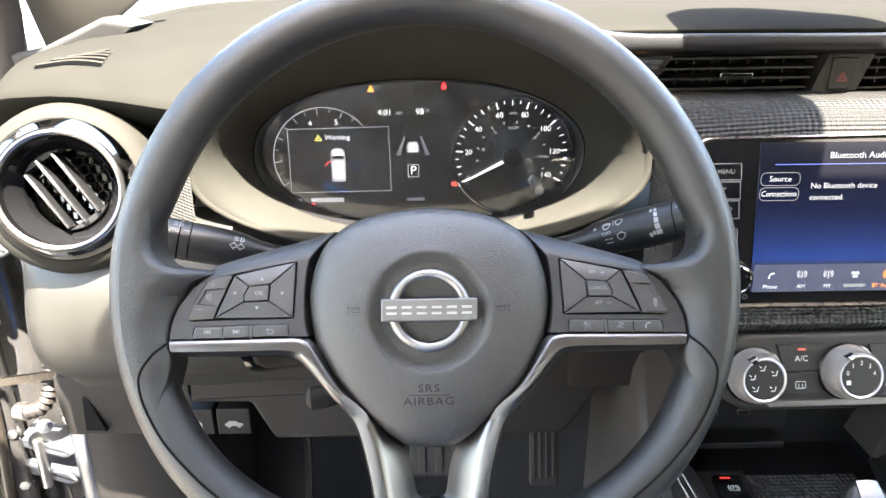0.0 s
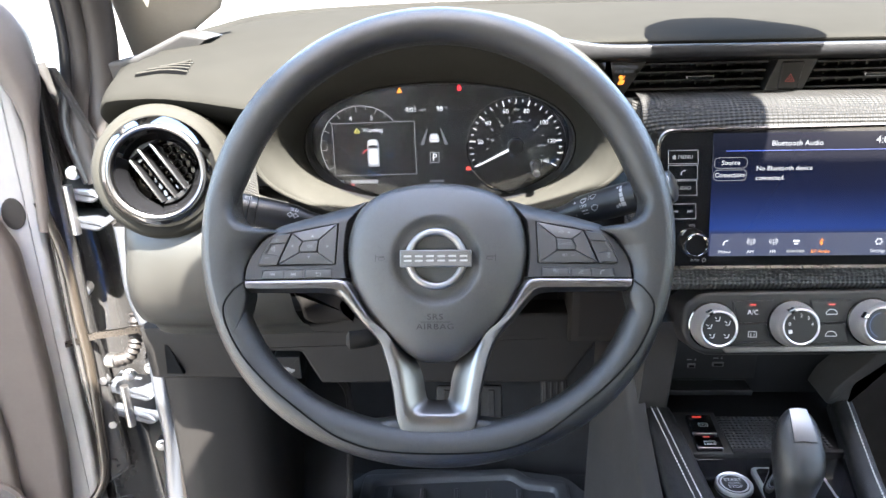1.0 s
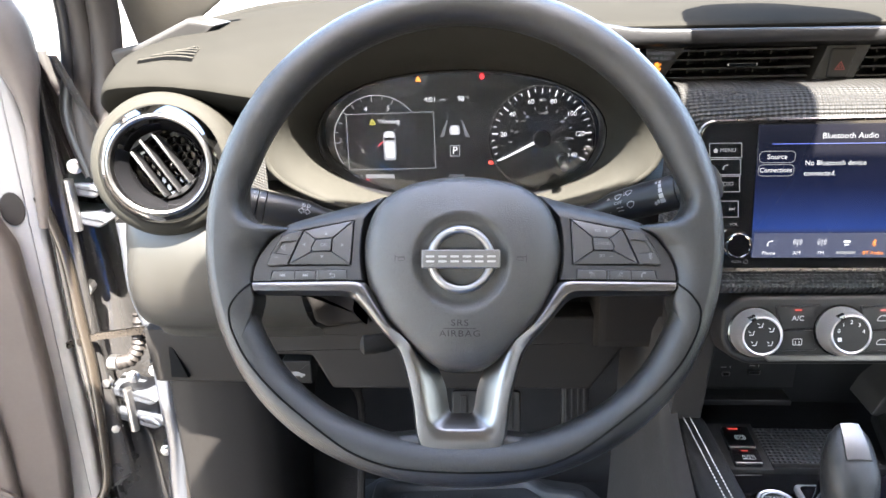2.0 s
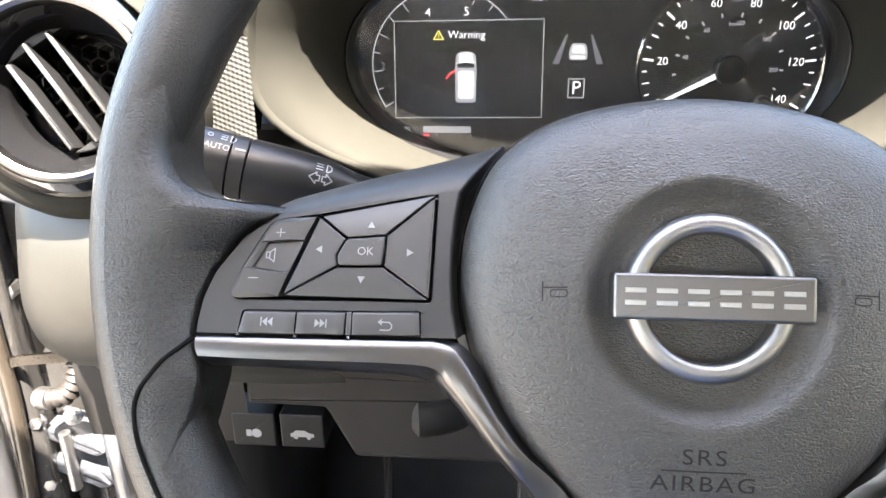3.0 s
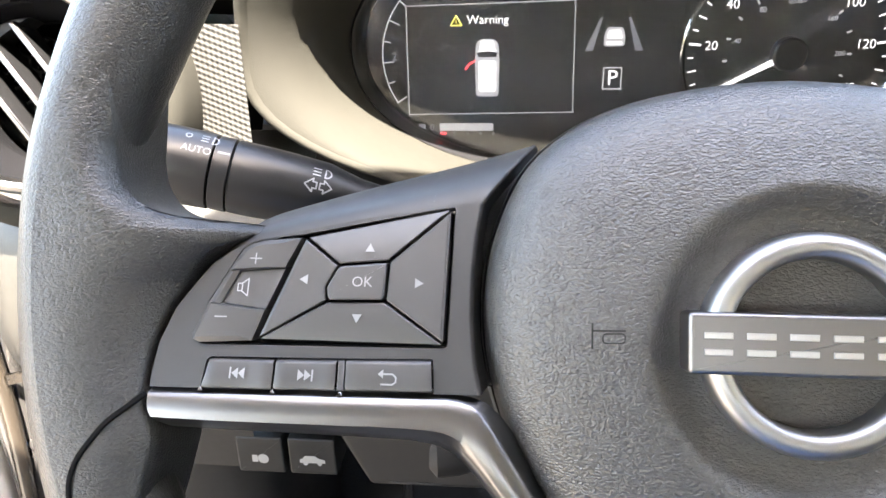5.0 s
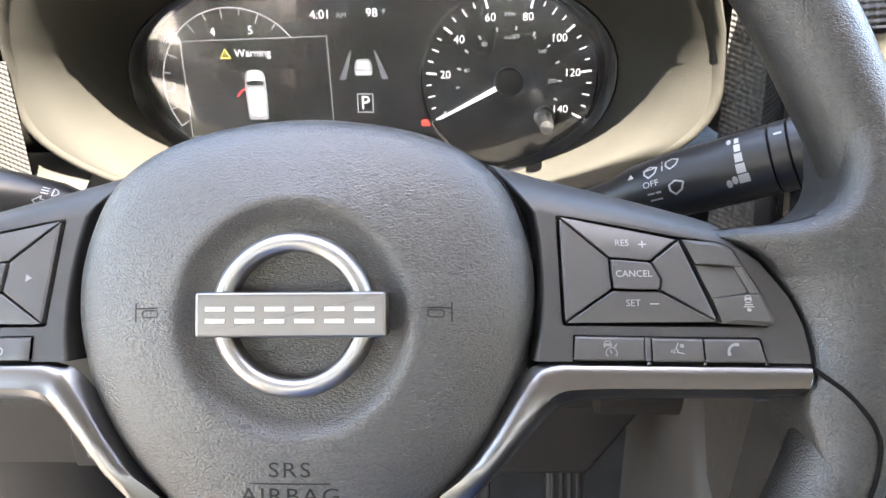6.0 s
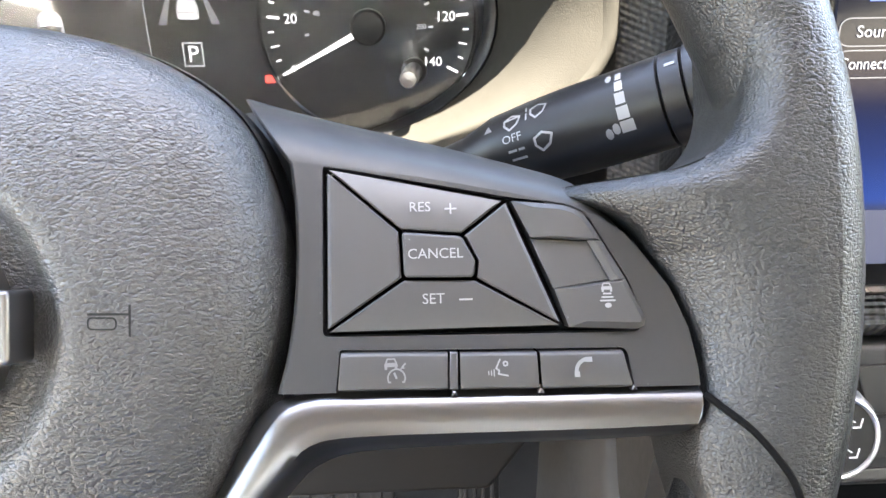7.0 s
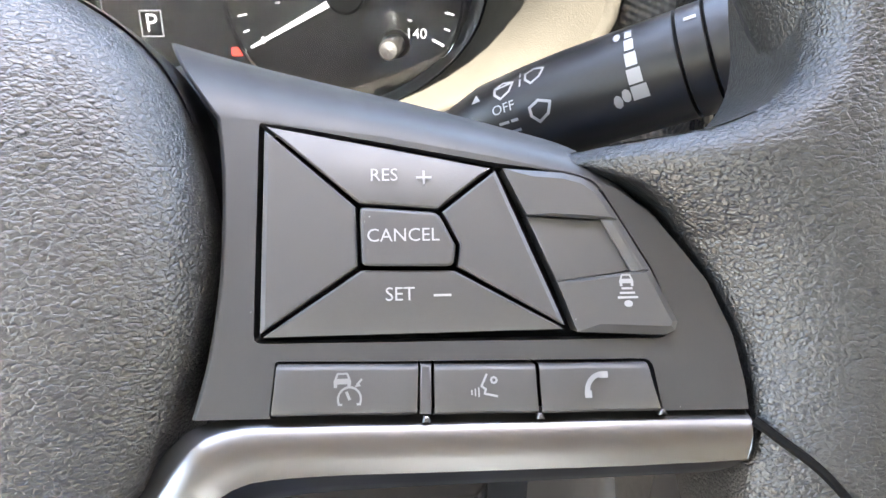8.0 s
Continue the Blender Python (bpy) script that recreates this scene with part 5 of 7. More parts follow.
legend(1, shift(car_front(0, 0.0012, 1.0) + [box2(0, 0.0001, 0.0020, 0.0004), box2(0, -0.0007, 0.0028, 0.0004), box2(0, -0.0015, 0.0037, 0.0004), disc(0, -0.0026, 0.0008, 12, 0.0006)], 0, 0, 0.82), u=0.1328, v=0.0030, h=0.0023, material=grey_print)
gaug = stroke(arc(0.0004, -0.0012, 0.0016, -20, 200, 14), 0.0003) + stroke([(0.0004, -0.0012), (0.0000, -0.0003)], 0.0004) + [box2(-0.0009, -0.0019, 0.0006, 0.0003), box2(0.0017, -0.0019, 0.0006, 0.0003)] + car_front(-0.0006, 0.0010, 0.95) + [[(0.0011, 0.0004), (0.0016, 0.0011), (0.0020, 0.0005)]] + stroke([(0.0015, 0.0008), (0.0021, 0.0014)], 0.0003)
legend(1, gaug, u=0.0917, v=-0.0102, material=dim_print, h=0.0013)
talk = stroke([(0.0002, 0.0018), (-0.0006, 0.0002), (0.0000, -0.0002), (-0.0002, -0.0008), (0.0016, -0.0012)], 0.0003) + stroke(arc(0.0012, 0.0010, 0.0004, 0, 360, 8), 0.0003) + [box2(-0.0010 - 0.0005 * i, -0.0006, 0.0002, 0.0010 + 0.0003 * (1 - i)) for i in range(3)]
legend(1, talk, u=0.1113, v=-0.0104, h=0.0013)
legend(1, stroke(arc(0.0010, -0.0010, 0.0024, 100, 175, 10), 0.0007) + [box2(-0.0013, -0.0013, 0.0010, 0.0010), box2(0.0011, 0.0013, 0.0013, 0.0009)], u=0.1272, v=-0.0104, h=0.0013)

# ---- centre vents ----
YV = 0.632
fv = lambda a, b, h: (a, YV - h, b)
strip = thing("vent_panel", "black panel with two slatted air vents and the hazard switch", "air vent", (0.35, YV, 1.17))
part("upper_panel", prism([(0.145, 1.1890), (0.165, 1.1930), (0.30, 1.1930), (0.80, 1.1910), (0.80, 1.1835), (0.22, 1.1842), (0.158, 1.1842)], -0.03, 0.004, 0.002, fv, 2), satin_black, strip)
bm = B()
rings = []
for x, top in ((0.080, 1.2170), (0.092, 1.2155), (0.117, 1.2092), (0.128, 1.2072), (0.139, 1.2055), (0.152, 1.2044), (0.166, 1.2038), (0.218, 1.2034), (0.32, 1.2030), (0.80, 1.2022)):
    rings.append([(x, y, z) for y, z in ((0.640, top - 0.003), (0.6060, top - 0.0008), (0.6036, top - 0.0012), (0.6026, top - 0.0026), (0.6020, 1.1960), (0.6026, 1.1912), (0.6045, 1.1898), (0.629, 1.1838), (0.640, 1.1838))])
loft(bm, rings, cap=(True, True))
part("upper_fascia", bm, satin_black, strip, "satin black strip under the dash top", sharp=60)
part("lower_lip", prism([(0.172, 1.1500), (0.80, 1.1545), (0.80, 1.1500), (0.172, 1.1430)], -0.05, 0.006, 0.002, fv, 2), satin_black, strip)
part("cheek", prism([(0.158, 1.190), (0.195, 1.184), (0.1725, 1.149), (0.165, 1.149)], -0.03, 0.002, 0.0015, fv, 2), satin_black, strip)
part("back_wall", prism([(0.165, 1.14), (0.80, 1.14), (0.80, 1.190), (0.165, 1.190)], -0.06, -0.045, 0, fv), gap, strip)
for x0, x1, sl0, sl1 in ((0.1755, 0.308, 0.010, 0.007), (0.350, 0.470, 0.012, 0.0)):
    for k in range(4):
        z = 1.1555 + k * 0.0082
        t = (z - 1.150) / 0.034
        part("slat", prism([(x0 + sl0 * t + 0.001, z - 0.0009), (x1 + sl1 * t, z - 0.0009 + 0.001), (x1 + sl1 * t, z + 0.0012 + 0.001), (x0 + sl0 * t + 0.001, z + 0.0012)], -0.030, -0.002, 0.0005, fv, 2, True), satin_black, strip)
    for k in range(8):
        x = x0 + 0.014 + k * (x1 - x0 - 0.01) / 8
        part("blade", prism(box2(x, 1.1675, 0.0015, 0.033), -0.042, -0.022, 0, fv), satin_black, strip)
for x in (0.2475, 0.4200):
    part("tab", prism(rounded(box2(x, 1.1678, 0.0275, 0.0052), 0.0018), -0.006, 0.004, 0.0016, fv, 3), chrome, strip, "chrome adjusting tab")
hz = [(0.3105, 1.1525), (0.3490, 1.1540), (0.3600, 1.1838), (0.3215, 1.1838)]
part("hazard_frame", prism(hz, -0.03, 0.003, 0.0015, fv, 2), dash_dark, strip)
part("hazard_button", prism(rounded([(0.3235, 1.1545), (0.3420, 1.1550), (0.3475, 1.1815), (0.3250, 1.1815)], 0.003), -0.02, 0.0048, 0.0015, fv, 3), satin_black, strip, "black hazard button with a red triangle")
part("hazard_mark", flat(B(), stroke([(0.3300, 1.1625), (0.3385, 1.1625), (0.3345, 1.1695)], 0.0009, True) + stroke([(0.3325, 1.1640), (0.3362, 1.1640), (0.3344, 1.1668)], 0.0006, True), fv, 0.0050), M("hazard_print", (0.16, 0.02, 0.018), 0.5), strip)
# printed words with a faint glow added to lift them from the dark
part("notice", lettering("PASSENGER", 0.0028, moved(fv, 0.1730, 1.1790, -2), 0.0024, stretch=1.25), lcd_dim, strip)
part("notice", lettering("AIR BAG", 0.0028, moved(fv, 0.1730, 1.1745, -2), 0.0024, stretch=1.25), lcd_dim, strip)
part("airbag_lamp", flat(B(), [disc(0.1700, 1.1690, 0.0022, 10), [(0.1675, 1.1618), (0.1725, 1.1618), (0.1742, 1.1660), (0.1690, 1.1668)]] + stroke([(0.1740, 1.1700), (0.1672, 1.1628)], 0.0008), fv, 0.0024), lcd_amber, strip)

# ---- infotainment unit ----
YS = 0.5570
um = frame_of((0.335, YS, 1.064), (0, -1, 0.10))
fu = lambda a, b, h: um @ Vector((a - 0.335, b - 1.064, h))
unit = thing("infotainment_unit", "glossy black infotainment screen with side buttons and a volume knob", "screen", (0.335, YS, 1.064))
case = rounded([(0.1990, 0.9965), (0.4800, 0.9965), (0.4800, 1.1330), (0.1960, 1.1295)], [0.012, 0.01, 0.01, 0.014], 5)
part("case", prism(case, -0.04, 0.0, 0.002, fu, 3), gloss_black, unit, "glossy black case")
edge = [tuple(p) for p in case]
if area2(edge) < 0:
    edge.reverse()
ring_o, ring_i = inset(edge, -0.0016), inset(edge, 0.0014)
bm = B()
loft(bm, [[fu(a, b, h) for a, b in r] for r, h in ((ring_o, -0.008), (ring_o, 0.0006), (inset(edge, -0.0004), 0.0018), (ring_i, 0.0006), (ring_i, -0.001))])
part("chrome_edge", bm, dark_steel, unit, "thin chrome edge")
# the lit display
m = bpy.data.materials.new("display_glow")
m.use_nodes = True
nn, ln = m.node_tree.nodes, m.node_tree.links
pb = nn["Principled BSDF"]
pb.inputs["Base Color"].default_value = (0.003, 0.003, 0.004, 1)
pb.inputs["Roughness"].default_value = 0.10
pb.inputs["Specular IOR Level"].default_value = 0.12
tc = nn.new("ShaderNodeTexCoord")
sep = nn.new("ShaderNodeSeparateXYZ")
ln.new(tc.outputs["Generated"], sep.inputs[0])
ramp = nn.new("ShaderNodeValToRGB")
el = ramp.color_ramp.elements
el[0].position, el[0].color = 0.0, (0.035, 0.045, 0.10, 1)
el[1].position, el[1].color = 1.0, (0.015, 0.018, 0.032, 1)
for pos, c in ((0.20, (0.035, 0.05, 0.13, 1)), (0.23, (0.025, 0.06, 0.26, 1)), (0.38, (0.018, 0.035, 0.14, 1)), (0.55, (0.010, 0.016, 0.055, 1)), (0.84, (0.009, 0.012, 0.026, 1))):
    e = el.new(pos)
    e.color = c
ln.new(sep.outputs["Z"], ramp.inputs[0])
ns = nn.new("ShaderNodeTexNoise")
ns.inputs["Scale"].default_value = 9
ln.new(tc.outputs["Object"], ns.inputs["Vector"])
mx = nn.new("ShaderNodeMix")
mx.data_type, mx.blend_type = "RGBA", "MULTIPLY"
mx.inputs["Factor"].default_value = 0.6
ln.new(ramp.outputs[0], mx.inputs["A"])
ln.new(ns.outputs["Fac"], mx.inputs["B"])
ln.new(mx.outputs["Result"], pb.inputs["Emission Color"])
pb.inputs["Emission Strength"].default_value = 0.033
DX0, DX1, DZ0, DZ1 = 0.2495, 0.4300, 1.0080, 1.1265
disp = part("display", prism([(DX0, DZ0), (DX1, DZ0), (DX1, DZ1), (DX0 - 0.004, DZ1)], -0.002, 0.0012, 0.0004, fu), m, unit, "lit blue display")
part("rule", flat(B(), [box2(0.3330, 1.1100, 0.150, 0.0007)], fu, 0.0016), glow("rule_blue", (0.15, 0.25, 1.0), 0.024), disp)


def utext(s, size, x, z, material=None, align="CENTER", stretch=1.0):
    return part("lettering", lettering(s, size, moved(fu, x, z), 0.0017, align, stretch), material or lcd_white, disp)


def uprint(polys, material=None, name="symbol", parent=None):
    return part(name, flat(B(), polys, fu, 0.0017), material or lcd_white, parent or disp)


utext("Bluetooth Audio", 0.0048, 0.3225, 1.1165)
utext("4:01", 0.0066, 0.4010, 1.1185)
for s, z in (("Source", 1.0988), ("Connections", 1.0872)):
    uprint(stroke(rounded(box2(0.2632, z, 0.0302, 0.0100), 0.0046, 6), 0.0005, True), lcd_grey)
    utext(s, 0.0042, 0.2632, z, stretch=1.0 if s == "Source" else 0.88)
utext("No Bluetooth device", 0.0042, 0.2870, 1.0932, align="LEFT")
utext("connected.", 0.0042, 0.2870, 1.0842, align="LEFT")
uprint([box2(0.340, 1.0195, 0.180, 0.0225)], glow("menu_bar_glow", (0.10, 0.12, 0.22), 0.018), "menu_bar")
for x, s, mt in ((0.2640, "Phone", None), (0.2885, "AM", None), (0.3095, "FM", None), (0.3545, "BT Audio", lcd_amber), (0.3780, "USB1", lcd_dim), (0.4080, "Settings", None)):
    part("lettering", lettering(s, 0.0032, moved(fu, x, 1.0125), 0.0021), mt or lcd_white, disp)
part("label_bar", flat(B(), [box2(0.3310, 1.0128, 0.0170, 0.0026)], fu, 0.0021), lcd_grey, disp)
mast = stroke([(0, -0.003), (0, 0.003)], 0.0006) + stroke(arc(0, 0.001, 0.0022, -50, 50, 6), 0.0005) + stroke(arc(0, 0.001, 0.0022, 130, 230, 6), 0.0005) + stroke(arc(0, 0.001, 0.0036, -50, 50, 6), 0.0005) + stroke(arc(0, 0.001, 0.0036, 130, 230, 6), 0.0005)
phone = stroke(arc(0.0018, -0.0016, 0.0034, 100, 175, 10), 0.0010) + [box2(-0.0015, -0.0020, 0.0014, 0.0014), box2(0.0018, 0.0018, 0.0018, 0.0012)]
gear = stroke(disc(0, 0, 0.0026, 12), 0.0008, True) + [box2(0.0032 * math.cos(radians(60 * k)), 0.0032 * math.sin(radians(60 * k)), 0.0012, 0.0012) for k in range(6)]
bt = stroke([(-0.0016, -0.0016), (0.0016, 0.0016), (0, 0.0032), (0, -0.0032), (0.0016, -0.0016), (-0.0016, 0.0016)], 0.0006)
usb = stroke([(0, -0.0032), (0, 0.0032)], 0.0006) + stroke([(-0.0018, 0.001), (-0.0018, -0.0008), (0, -0.002), (0.0018, -0.0008), (0.0018, 0.001)], 0.0005)
for x, ic, mt in ((0.2640, phone, None), (0.2885, mast, None), (0.3095, mast, None), (0.3310, [box2(0, 0.0012, 0.006, 0.0022), box2(0, -0.0016, 0.004, 0.0016)], None), (0.3545, bt, lcd_amber), (0.3780, usb, lcd_dim), (0.4080, gear, None)):
    part("symbol", flat(B(), shift(ic, x, 1.0218), fu, 0.0021), mt or lcd_white, disp)
# hard keys at the side
for z, hh, s in ((1.1050, 0.0125, "MENU"), (1.0905, 0.0135, ""), (1.0755, 0.0140, "AUDIO"), (1.0530, 0.0145, "")):
    q = [(0.2055 + (1.11 - z) * 0.06, z - hh / 2), (0.2330 + (1.11 - z) * 0.03, z - hh / 2), (0.2318 + (1.11 - z) * 0.03, z + hh / 2), (0.2045 + (1.11 - z) * 0.06, z + hh / 2)]
    kb = part("side_key", prism(rounded(q, 0.001), -0.002, 0.0016, 0.0006, fu, 2), gloss_black, unit)
    part("key_rim", flat(B(), stroke([q[0], q[1], q[2], q[3]], 0.0006, True), fu, 0.0018), grey_print, kb)
    xm = sum(p[0] for p in q) / 4
    if s:
        part("legend", lettering(s, 0.0034, moved(fu, xm + (0.002 if s == "MENU" else 0), z), 0.0018), white_print, kb)
        if s == "MENU":
            part("legend", flat(B(), [[(xm - 0.0105, z), (xm - 0.0083, z + 0.0022), (xm - 0.0061, z)], box2(xm - 0.0083, z - 0.0010, 0.0030, 0.002)], fu, 0.0018), white_print, kb)
    elif z > 1.07:
        part("legend", flat(B(), shift(phone, xm, z, 0.9), fu, 0.0018), white_print, kb)
    else:
        tw = lambda d: [[(d * -0.0020, 0.0014), (d * -0.0020, -0.0014), (0, 0)], [(0, 0.0014), (0, -0.0014), (d * 0.0020, 0)], box2(d * 0.0024, 0, 0.0005, 0.0028)]
        part("legend", flat(B(), shift(tw(-1), xm - 0.006, z) + shift(tw(1), xm + 0.007, z), fu, 0.0018), white_print, kb)
kn = um @ Matrix.Translation((0.2340 - 0.335, 1.0215 - 1.064, 0))
part("volume_knob", lathe(B(), [(0.0130, 0.0), (0.0124, 0.011), (0.0112, 0.0128), (0.0100, 0.0130)], kn, 36), chrome, unit, "chrome-rimmed volume knob")
part("knob_face", lathe(B(), [(0.0104, 0.0129), (0.0095, 0.0118), (0.0001, 0.0116)], kn, 36), gloss_black, unit)
part("legend", lettering("VOL", 0.0026, moved(fu, 0.2320, 1.0385), 0.0005), white_print, unit)
part("legend", lettering("PUSH", 0.0024, moved(fu, 0.2370, 1.0040), 0.0005), grey_print, unit)
part("legend", flat(B(), stroke(arc(0.2455, 1.0040, 0.0018, 120, 420, 12), 0.0004) + [box2(0.2455, 1.0056, 0.0004, 0.002)], fu, 0.0005), grey_print, unit)

# ---- climate controls ----
cm = frame_of((0.335, 0.545, 0.940), (0, -0.955, 0.296))
fk = lambda a, b, h: cm @ Vector((a - 0.335, b - 0.940, h))
clim = thing("climate_control", "dark grey climate control unit with three chrome-rimmed knobs", "climate controls", (0.335, 0.545, 0.94))
plate = [(0.2290, 0.9300), (0.2310, 0.9570), (0.2480, 0.9700), (0.62, 0.9740), (0.62, 0.9080), (0.2540, 0.9060), (0.2380, 0.9130)]
part("panel", prism(rounded(plate, 0.006), -0.06, 0.0, 0.004, fk, 3), climate_plastic, clim)
part("chrome_line", prism([(0.267, 0.9150), (0.60, 0.9185), (0.60, 0.9125), (0.272, 0.9092)], -0.002, 0.0018, 0.0008, fk), silver, clim, "thin chrome line under the keys")
for x0 in (0.2595, 0.3355, 0.4115):
    for q in ([(x0 + 0.0180, 0.9610), (x0 + 0.0590, 0.9625), (x0 + 0.0520, 0.9400), (x0 + 0.0245, 0.9392)], [(x0 + 0.0245, 0.9378), (x0 + 0.0520, 0.9386), (x0 + 0.0560, 0.9200), (x0 + 0.0200, 0.9190)]):
        ky = part("key", prism(rounded(q, 0.0012), -0.002, 0.0016, 0.0007, fk, 2), satin_black, clim)
        xm, zm = sum(p[0] for p in q) / 4, sum(p[1] for p in q) / 4
        if q[0][1] > 0.95:
            part("tell_tale", flat(B(), [box2(xm, zm + 0.0068, 0.0062, 0.0015)], fk, 0.0018), lamp_red, ky)
        if x0 < 0.3 and q[0][1] > 0.95:
            part("legend", lettering("A/C", 0.0046, moved(fk, xm, zm - 0.001), 0.0018), bright_print, ky)
        else:
            ic = stroke(rounded([(-0.0055, -0.002), (0.0055, -0.002), (0.0050, 0.0008), (0.0022, 0.0028), (-0.0022, 0.0028), (-0.0050, 0.0004)], 0.001), 0.0006, True) if x0 > 0.3 else stroke(rounded(box2(0, 0, 0.0080, 0.0056), 0.001), 0.0006, True) + [box2(-0.0016, -0.001, 0.0006, 0.004), box2(0.0016, -0.001, 0.0006, 0.004)]
            part("legend", flat(B(), shift(ic, xm, zm - 0.001), fk, 0.0018), bright_print, ky)
def climate_knob(x, z, k):
    mm = cm @ Matrix.Translation((x - 0.335, z - 0.940, 0))
    kb = part("knob", lathe(B(), [(0.0242, 0.0), (0.0240, 0.0016), (0.0222, 0.0018)], mm, 36), gloss_black, clim, ("airflow", "fan speed", "temperature")[k] + " knob with bright ribbed metal rim")
    part("skirt", lathe(B(), [(0.0225, 0.001), (0.0216, 0.010), (0.0180, 0.0205)], mm, 40), knob_metal, kb, "satin metal skirt")
    bm = B()
    for i in range(60):
        a0 = i * 6
        for st in ([(0.0219, a0), (0.0219, a0 + 4)],):
            pts = [(0.0224, 0.0030), (0.0190, 0.0185)]
            ring = [[mm @ Vector((r * math.cos(radians(a)), r * math.sin(radians(a)), h)) for a, r in ((a0, pts[j][0] - 0.0008), (a0 + 1.6, pts[j][0] + 0.0005), (a0 + 3.2, pts[j][0] - 0.0008))] for j in (0, 1) for h in (pts[j][1],)]
            loft(bm, ring, closed=False)
    tagged(part("ribs", bm, knob_metal, kb), kind="stuff")
    part("rim", lathe(B(), [(0.0181, 0.0202), (0.0176, 0.0216), (0.0168, 0.0220), (0.0160, 0.0214), (0.0158, 0.0202)], mm, 40), knob_metal, kb, "polished rim")
    part("face", lathe(B(), [(0.0159, 0.0204), (0.0001, 0.0204)], mm, 40), satin_black, kb)
    part("pointer", prism([(-0.0026, 0.0152), (0.0026, 0.0152), (0.0032, 0.0196), (-0.0032, 0.0196)], 0.014, 0.0222, 0.0012, on(mm @ pose(0, 0, 0, 0, 0, 28 if k < 2 else 60)), 3), chrome, kb)
    ff = on(mm)
    if k == 0:
        seat = stroke([(-0.0015, -0.0018), (0.0015, -0.0018), (0.0025, 0.0018)], 0.0007) + stroke([(-0.0025, 0.0016), (-0.0006, 0.0004)], 0.0006)
        for a in (100, 165, 35, 225, 315):
            part("legend", flat(B(), shift(seat, 0.0098 * math.cos(radians(a)), 0.0098 * math.sin(radians(a))), ff, 0.0206), bright_print, kb)
    elif k == 1:
        for i, s in enumerate("01234"):
            a = 165 - i * 38
            part("legend", lettering(s, 0.0034, moved(ff, 0.0110 * math.cos(radians(a)), 0.0110 * math.sin(radians(a))), 0.0206), bright_print, kb)
        part("legend", flat(B(), [disc(-0.0098 + 0.0012 * math.cos(radians(q)), -0.0048 + 0.0012 * math.sin(radians(q)), 0.0011, 8) for q in (45, 135, 225, 315)], ff, 0.0206), bright_print, kb)
    else:
        part("cold_arc", flat(B(), stroke(arc(0, 0, 0.0120, 100, 250, 20), 0.0008), ff, 0.0206), glow("cold_blue", (0.1, 0.3, 1.0), 0.012), kb)
        part("warm_arc", flat(B(), stroke(arc(0, 0, 0.0120, -60, 80, 20), 0.0008), ff, 0.0206), lamp_red, kb)
for k, x in enumerate((0.2590, 0.3365, 0.4130)):
    climate_knob(x, (0.9368, 0.9385, 0.9400)[k], k)

# ---- centre console ----
con = thing("centre_console", "black centre console with leather-wrapped sides and a gloss panel", "console", (0.35, 0.45, 0.6))
# near-black colour carries the shade inside the recess and its tray
recess_shade_black = M("recess_shade_plastic", (0.0032, 0.0032, 0.0036), 0.6, grain="fine", gs=1600, gd=0.0002, gst=0.4, spec=0.15)
part("floor_tray", prism([(0.228, 0.70), (0.450, 0.70), (0.444, 0.62), (0.402, 0.47), (0.372, 0.20), (0.215, 0.20)], 0.60, 0.790, 0.003), recess_shade_black, con)
part("recess_back", block(0.225, 0.47, 0.655, 0.70, 0.70, 0.93, 0.002), recess_shade_black, con, "storage recess under the climate panel, coloured dark for its shade")
part("recess_side", prism([(0.60, 0.79), (0.70, 0.79), (0.70, 0.925), (0.575, 0.925)], 0.206, 0.239, 0.004, lambda a, b, h: (h, a, b), 3, back=True), console_plastic, con, "grey-brown strut up to the dashboard")
part("recess_side", prism(rounded([(0.416, 0.806), (0.424, 0.826), (0.436, 0.840), (0.457, 0.862), (0.466, 0.890), (0.510, 0.890), (0.480, 0.861), (0.463, 0.845), (0.446, 0.830), (0.442, 0.800)], 0.004), -0.70, -0.605, 0.003, lambda a, b, h: (a, -h, b), 2), console_plastic, con)
part("shelf", block(0.239, 0.345, 0.632, 0.66, 0.800, 0.8065, 0.002), satin_black, con, "narrow ledge under the sockets")
part("socket_plate", block(0.239, 0.352, 0.650, 0.66, 0.812, 0.862, 0.003), satin_black, con)
for x, w, lab in ((0.2770, 0.009, 0), (0.3075, 0.013, 1)):
    part("usb_port", prism(rounded(box2(x, 0.8295 + lab * 0.002, w, 0.0055), 0.001), -0.651, -0.648, 0.0006, lambda a, b, h: (a, -h, b)), silver, con)
    part("usb_slot", prism(rounded(box2(x, 0.8295 + lab * 0.002, w - 0.003, 0.003), 0.0006), -0.650, -0.6475, 0, lambda a, b, h: (a, -h, b)), gap, con)
    part("legend", flat(B(), [box2(x - 0.003, 0.8375 + lab * 0.002, 0.006, 0.0012), box2(x + 0.004, 0.8375 + lab * 0.002, 0.001, 0.003)], lambda a, b, h: (a, 0.6496, b)), grey_print, con)
part("tray_mat", block(0.294, 0.400, 0.533, 0.600, 0.789, 0.7925, 0.001), M("tray_weave", (0.018, 0.018, 0.019), 0.45, grain="weave", gs=640, gd=0.0016, gst=1.0, spec=0.35), con, "ribbed tray mat")
part("tray_edge", block(0.290, 0.408, 0.5255, 0.5325, 0.788, 0.7995, 0.0015), satin_black, con)
part("gloss_panel", prism(rounded([(0.240, 0.523), (0.412, 0.523), (0.390, 0.40), (0.372, 0.25), (0.230, 0.25)], 0.004), 0.78, 0.7955, 0.003, xyz, 3), gloss_black, con, "piano black panel")
